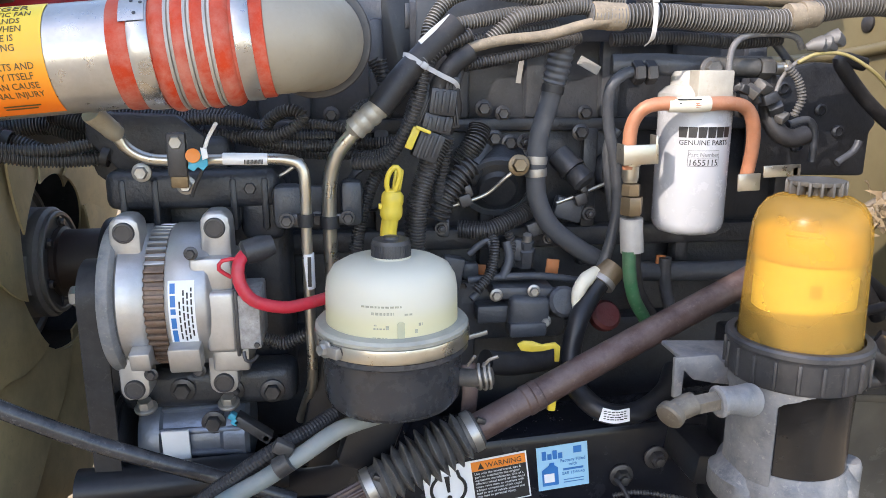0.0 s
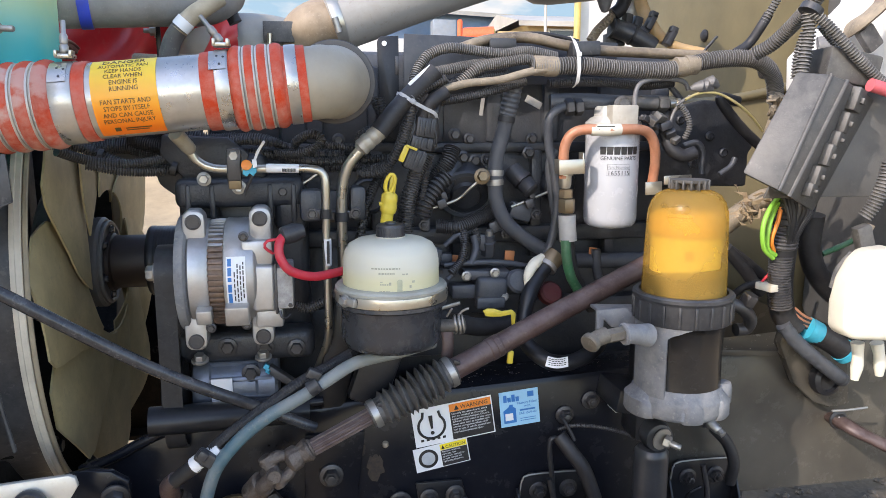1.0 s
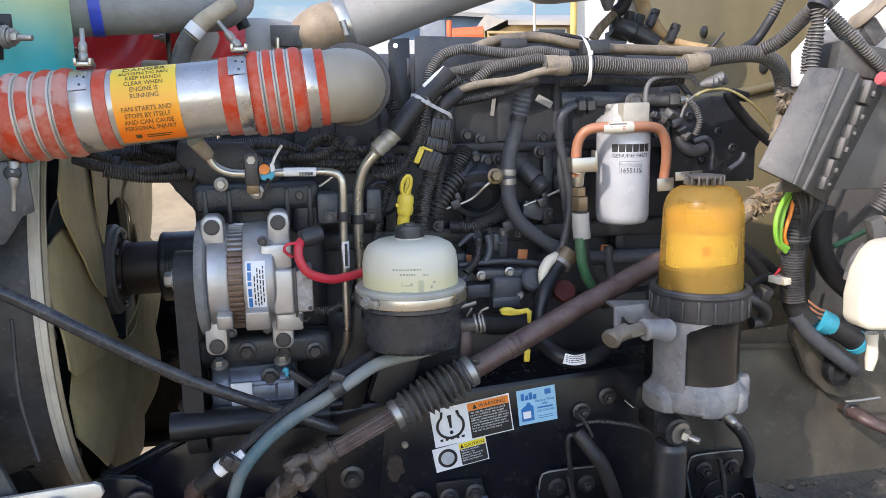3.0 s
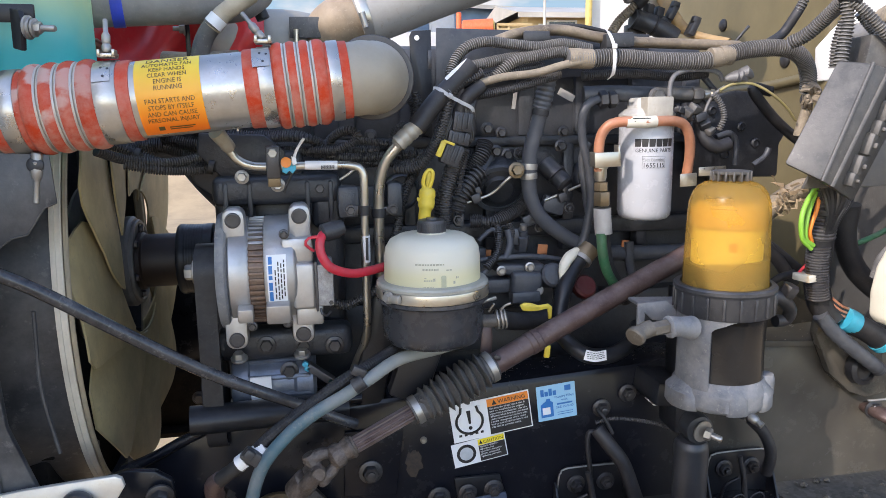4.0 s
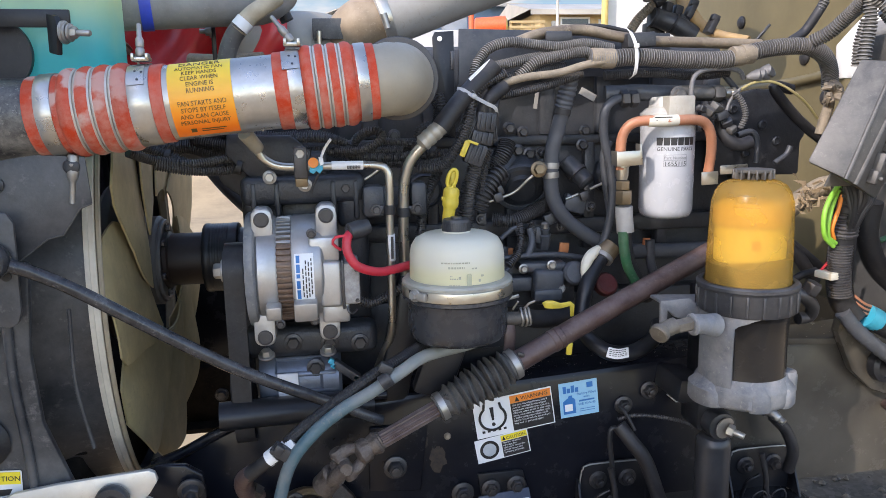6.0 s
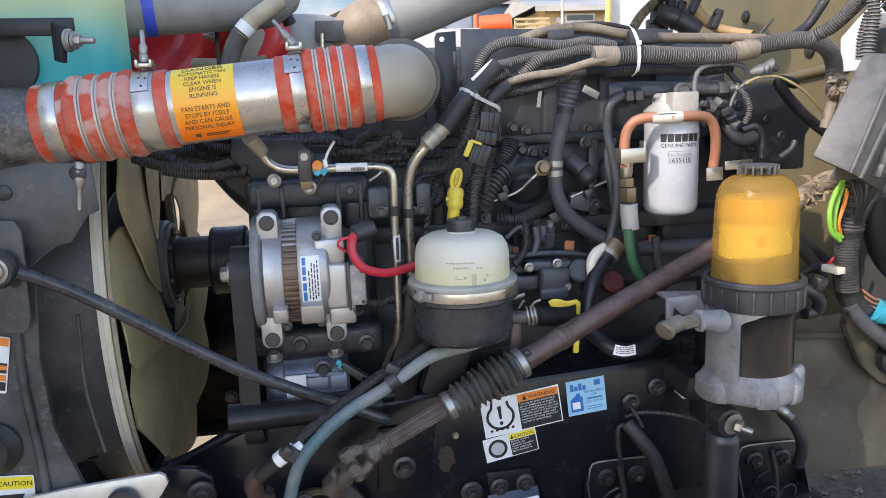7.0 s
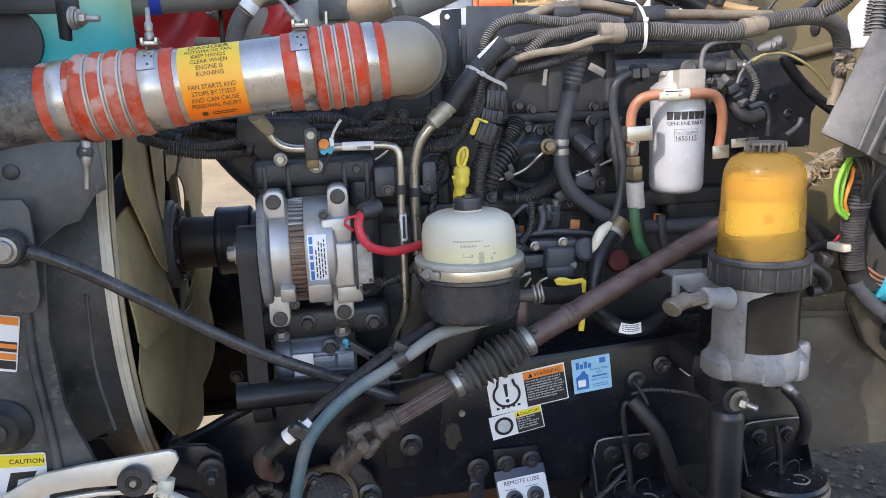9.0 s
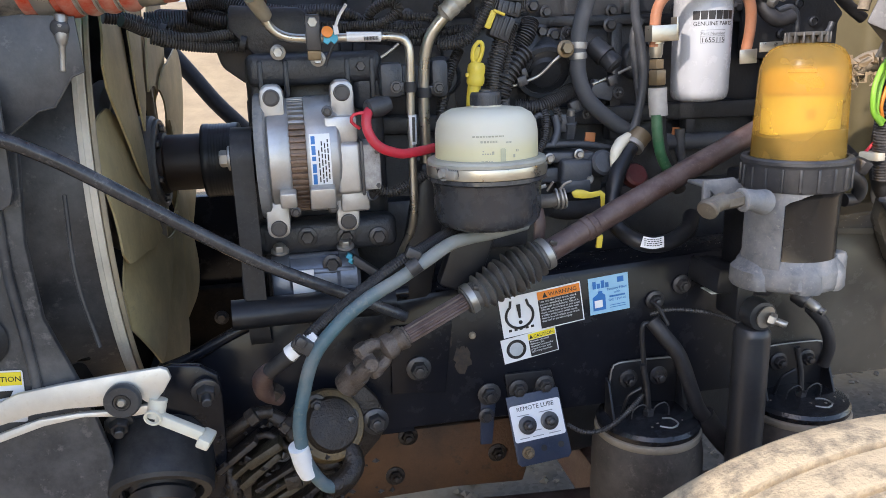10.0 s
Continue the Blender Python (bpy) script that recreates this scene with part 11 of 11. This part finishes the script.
loom_thing([(0.327, 0.810, 0.969), (0.352, 0.800, 0.978), (0.388, 0.790, 0.977), (0.433, 0.780, 0.967), (0.480, 0.780, 0.943)], 0.0034, LOOM, "thin black corrugated wire along the rail", 0.004)
tagged(Geo().box((0, 0, 0), (0.012, 0.002, 0.034), m=plane_m((0.417, 0.790, 1.008), (1, 0, 0), (-0.12, 0, 1)), bevel=0.0005).make("paper_tag", PAPER), "white paper tag hanging by the rail", "tag")
st = thing("bracket_stud", (0.573, 0.750, 0.983), "threaded stud with a silver tip under the fuel filter", "stud")
Geo().lathe([(0.012, -0.02), (0.014, -0.018), (0.014, 0.0), (0.012, 0.004)], (0.572, 0.765, 0.984), (0.4, -0.8, -0.4), 20).make("nut", BOLT_D, st)
Geo().lathe([(0.0085, 0), (0.0085, 0.014), (0.007, 0.020), (0.006, 0.021), (0.006, 0.030), (0.002, 0.031)], (0.572, 0.760, 0.984), (0.4, -0.8, -0.4), 18).make("tip", BOLT, st)
hose("black_hose", [(0.590, 0.775, 0.966), (0.616, 0.775, 0.938), (0.632, 0.775, 0.900), (0.633, 0.785, 0.858)], 0.0099, RUBBER, "short black hose below the fuel filter")
lk = Geo().tube([(0.860, 0.835, 0.941), (0.847, 0.790, 0.950), (0.857, 0.760, 0.944), (0.922, 0.740, 0.911)], [0.014, 0.016, 0.013, 0.014], 18, flat=0.7)
tagged(lk.make("link_arm", RUST), "rusty brown link arm behind the wheel", "link arm")
fbk = Geo()
fbk.prism([(p[0], p[2]) for p in ((0.340, 0.700, 1.204), (0.387, 0.700, 1.206), (0.399, 0.700, 1.192), (0.426, 0.700, 1.178), (0.434, 0.700, 1.165), (0.385, 0.700, 1.173), (0.363, 0.700, 1.178), (0.352, 0.700, 1.189), (0.351, 0.700, 1.159), (0.341, 0.700, 1.158))][::-1], 0.006, plane_m((0, 0.70, 0), (1, 0, 0), (0, 0, 1)), 0.0015)
fbo = fbk.make("filter_bracket", ALU_D)
tagged(fbo, "grey torn sheet bracket holding the fuel filter", "bracket")
Geo().box((0.405, 0.740, 1.187), (0.085, 0.08, 0.006), (0, 3, 0), 0.002).make("top_leaf", ALU_D, fbo)
sup = Geo().box((0.50, 0.775, 1.12), (0.10, 0.09, 0.16), bevel=0.006)
tagged(sup.make("filter_mount", BLACK), "black steel mount between fuel filter and rail", "mount")
oe = thing("outlet_elbow", (0.582, 0.700, 1.197), "dark outlet elbow at the fuel filter collar", "elbow")
Geo().tube([(0.552, 0.690, 1.206), (0.572, 0.690, 1.197), (0.593, 0.700, 1.178), (0.595, 0.710, 1.160), (0.576, 0.710, 1.158)], 0.010, 16).make("elbow", BOLT_D, oe)
Geo().lathe([(0.012, 0), (0.013, 0.003), (0.013, 0.016), (0.012, 0.018)], (0.577, 0.690, 1.204), (0.3, -0.3, 0.9), 6).make("nut", BOLT_D, oe)


def wheel(axle):
    c = (0.38, 0.0, 0.50)
    y0, y1 = 0.105, 0.402
    prof = [(0.30, y0 + 0.02), (0.42, y0 - 0.012), (0.475, y0 - 0.004), (0.493, y0 + 0.008)]
    ribs = 5
    w = (y1 - y0 - 0.02) / ribs
    for k in range(ribs):
        a = y0 + 0.01 + k * w
        prof += [(0.500, a + 0.004), (0.502, a + w * 0.5), (0.500, a + w - 0.006)]
        if k < ribs - 1:
            prof += [(0.489, a + w - 0.004), (0.489, a + w + 0.002)]
    prof += [(0.493, y1 - 0.006), (0.475, y1 + 0.004), (0.42, y1 + 0.012), (0.30, y1 - 0.02)]
    t = Geo().lathe([(0.05, 0.20), (0.22, 0.19), (0.29, 0.16), (0.305, 0.13), (0.305, 0.38), (0.29, 0.36), (0.22, 0.34), (0.05, 0.33)], c, (0, 1, 0), 64, up=(0, 0, 1)).make("wheel", BLACK, axle, "black steel wheel with a dusty worn tyre")
    Geo().lathe(prof, c, (0, 1, 0), 128, up=(0, 0, 1)).make("tyre", TYRE_M, t, "dusty worn tyre")


def axle_and_springs():
    a = thing("front_axle", (0.38, 1.3, 0.3), "rust brown front axle with a dusty truck wheel", "axle")
    Geo().box((0.38, 1.25, 0.50), (0.11, 1.75, 0.12), bevel=0.02).make("beam", RUST, a)
    wheel(a)
    l = thing("leaf_spring", (0.2, 0.9, 0.56), "brown steel leaf spring under the rail", "leaf spring")
    for k in range(3):
        Geo().tube([(-0.45 + 0.1 * k, 0.885, 0.64 - 0.02 * k), (0.0, 0.885, 0.60 - 0.02 * k), (0.38, 0.885, 0.585 - 0.02 * k), (0.80 - 0.05 * k, 0.885, 0.60 - 0.02 * k), (1.3 - 0.1 * k, 0.885, 0.66 - 0.02 * k)], 0.045, 12, 0.03, flat=0.22).make("leaf", RUST, l)
    Geo().box((-0.33, 0.885, 0.72), (0.06, 0.10, 0.20), bevel=0.01).make("hanger", BROWN, l)
    o = thing("oil_pan", (0.4, 1.3, 0.5), "dark engine oil pan below the block", "oil pan")
    Geo().box((0.42, 1.3, 0.66), (0.95, 0.40, 0.24), bevel=0.05, seg=4).make("pan", CAST, o)
    Geo().box((0.42, 1.3, 0.775), (1.0, 0.46, 0.02), bevel=0.005).make("pan_rail", CAST, o)
    Geo().hexhead((0.42, 1.098, 0.62), (0, -1, 0), 0.014, 0.014).make("drain_plug", BOLT_D, o)
    rp = thing("spring_bracket", (0.02, 0.97, 0.72), "rust brown steel spring bracket under the rail", "bracket")
    Geo().prism([(p[0], p[2]) for p in ((-0.215, 0.940, 0.788), (-0.081, 0.940, 0.748), (0.052, 0.940, 0.746), (0.130, 0.940, 0.747), (0.168, 0.940, 0.671), (0.151, 0.940, 0.614), (0.017, 0.940, 0.621), (-0.098, 0.940, 0.618), (-0.229, 0.940, 0.610))][::-1], 0.012, plane_m((0, 0.95, 0), (1, 0, 0), (0, 0, 1)), 0.004).make("plate", RUST_O, rp)
    for p in ((-0.086, 0.936, 0.662), (-0.060, 0.936, 0.737), (0.102, 0.936, 0.682)):
        Geo().hexhead(p, (0, -1, 0), 0.012, 0.012, stud=0.006).make("bolt", BROWN, rp)


axle_and_springs()


def front_mount():
    f = thing("cab_mount_cylinder", (-0.407, 0.700, 0.872), "black cylindrical mount with a bellows under the hinge arm", "mount")
    p = V((-0.424, 0.745, 0.855))
    d = V((0.02, -0.78, -0.62))
    Geo().lathe([(0.02, -0.045), (0.05, -0.044), (0.064, -0.036), (0.068, -0.02), (0.068, 0.045), (0.064, 0.050), (0.054, 0.050), (0.052, 0.035), (0.02, 0.034)], p, d, 48).make("housing", RUBBER, f)
    Geo().lathe([(0.01, 0.03), (0.040, 0.034), (0.043, 0.042), (0.038, 0.048), (0.043, 0.054), (0.038, 0.060), (0.034, 0.066), (0.01, 0.068)], p, d, 40).make("bellows", BLACK, f)
    g = Geo()
    g.box((-0.465, 0.780, 0.852), (0.06, 0.08, 0.14), (0, 0, 0), 0.01)
    tagged(g.make("mount_bracket", BLACK), "black bracket below the hinge arm", "bracket")


front_mount()


def cloth_wrap():
    """Torn tan cloth tape on the pipe under the fuse box, and shreds on the looms."""
    CLOTH = grimy("tan_cloth", (0.34, 0.25, 0.155), 0.85, dust=0.5, dust_color=(0.46, 0.37, 0.26), scale=40, bump=0.6)
    rr = random.Random(12)
    g = Geo()
    for i in range(34):
        c_ = V((0.636, 0.785, 1.340)) + V((rr.uniform(-0.030, 0.030), rr.uniform(-0.012, 0.012), rr.uniform(-0.020, 0.022)))
        d_ = V((rr.uniform(-1, 1), rr.uniform(-0.5, 0.1), rr.uniform(-0.7, 0.9))) * 0.020
        e_ = V((rr.uniform(-1, 1), -0.4, rr.uniform(-1, 1))) * 0.008
        w_ = V((rr.uniform(-1, 1), rr.uniform(-0.3, 0.3), rr.uniform(-1, 1))) * 0.007
        vs = [c_, c_ + w_, c_ + d_ * 0.6 + e_ + w_ * 1.2, c_ + d_ * 0.6 + e_, c_ + d_ * 1.3 + w_ * 0.6]
        up_ = V((0, 0.0012, 0))
        g.add(vs + [v + up_ for v in vs], [(0, 1, 2, 3), (3, 2, 4), (5, 8, 7, 6), (8, 9, 7), (0, 5, 6, 1), (1, 6, 7, 2), (2, 7, 9, 4), (4, 9, 8, 3), (3, 8, 5, 0)])
    tagged(g.make("cloth_wrap", CLOTH), "torn tan cloth tape round the pipe", "tape", kind="stuff")
    for p, s_, m_ in (((0.678, 0.770, 1.318), 0.006, ORANGE_L), ((0.691, 0.800, 1.353), 0.010, CLOTH)):
        tagged(Geo().tube([V(p), V(p) + V((0.010, -0.006, 0.008)), V(p) + V((0.022, -0.004, 0.004))], [s_, s_ * 0.8, s_ * 0.4], 8, flat=0.5).make("tape_end", m_), "loose end of coloured tape at the trunk", "tape", "tape ends")


cloth_wrap()


def debris():
    """Grit, chips and flakes of pale dirt caught on ledges."""
    g = Geo()
    rr = np.random.default_rng(21)
    spots = ((0.85, 1.053, -0.1, 0.7), (0.86, 1.06, 0.1, 0.9))
    for y, z, xa, xb in spots:
        for _ in range(70):
            x = rr.uniform(xa, xb)
            s = rr.uniform(0.0005, 0.0013)
            zz = 1.050 + 0.06 * (x - 0.25)
            yy = rr.uniform(0.846, 0.905)
            vs = [(x + s * a * rr.uniform(.6, 1.3), yy + s * b * rr.uniform(.6, 1.3), zz + s * c * rr.uniform(.4, .8) + 0.0006) for a, b, c in ((1, 0, 0), (-1, 0, 0), (0, 1, 0), (0, -1, 0), (0, 0, 1))]
            g.add(vs, [(0, 2, 4), (2, 1, 4), (1, 3, 4), (3, 0, 4)])
    tagged(g.make("grit", grimy("pale_grit", (0.40, 0.34, 0.26), 0.9, dust=0.3, bump=0)), "pale grit lying on the rail flange", "grit", kind="stuff")


debris()


def rear_brackets():
    """Black brackets and a valve boss on the rail behind the wheel."""
    b = thing("cab_bracket", (0.786, 0.800, 1.084), "black steel cab bracket bolted to the rail", "bracket")
    Geo().prism([(p[0], p[2]) for p in ((0.731, 0.805, 1.146), (0.787, 0.805, 1.103), (0.859, 0.805, 1.057), (0.872, 0.805, 0.977), (0.834, 0.805, 0.972), (0.799, 0.805, 0.985), (0.757, 0.805, 1.022), (0.723, 0.805, 1.096))][::-1], 0.02, plane_m((0, 0.825, 0), (1, 0, 0), (0, 0, 1)), 0.004).make("plate", RAIL_M, b)
    Geo().lathe([(0.006, 0), (0.026, 0), (0.028, 0.004), (0.028, 0.018), (0.020, 0.022), (0.018, 0.016), (0.004, 0.016)], (0.804, 0.800, 1.033), (0.1, -1, 0.1), 32).make("boss", BLACK, b)
    Geo().hexhead((0.846, 0.800, 0.952), (0, -1, 0), 0.012, 0.012, stud=0.006).make("bolt", BOLT_D, b)
    Geo().tube([(0.825, 0.790, 0.973), (0.852, 0.785, 0.975), (0.887, 0.780, 0.979)], 0.0022, 8).make("wire", BOLT, b)
    Geo().box((0.683, 0.825, 1.077), (0.20, 0.004, 0.010), (0, 4, 0), 0.001).make("ledge", RAIL_M, b)


rear_brackets()
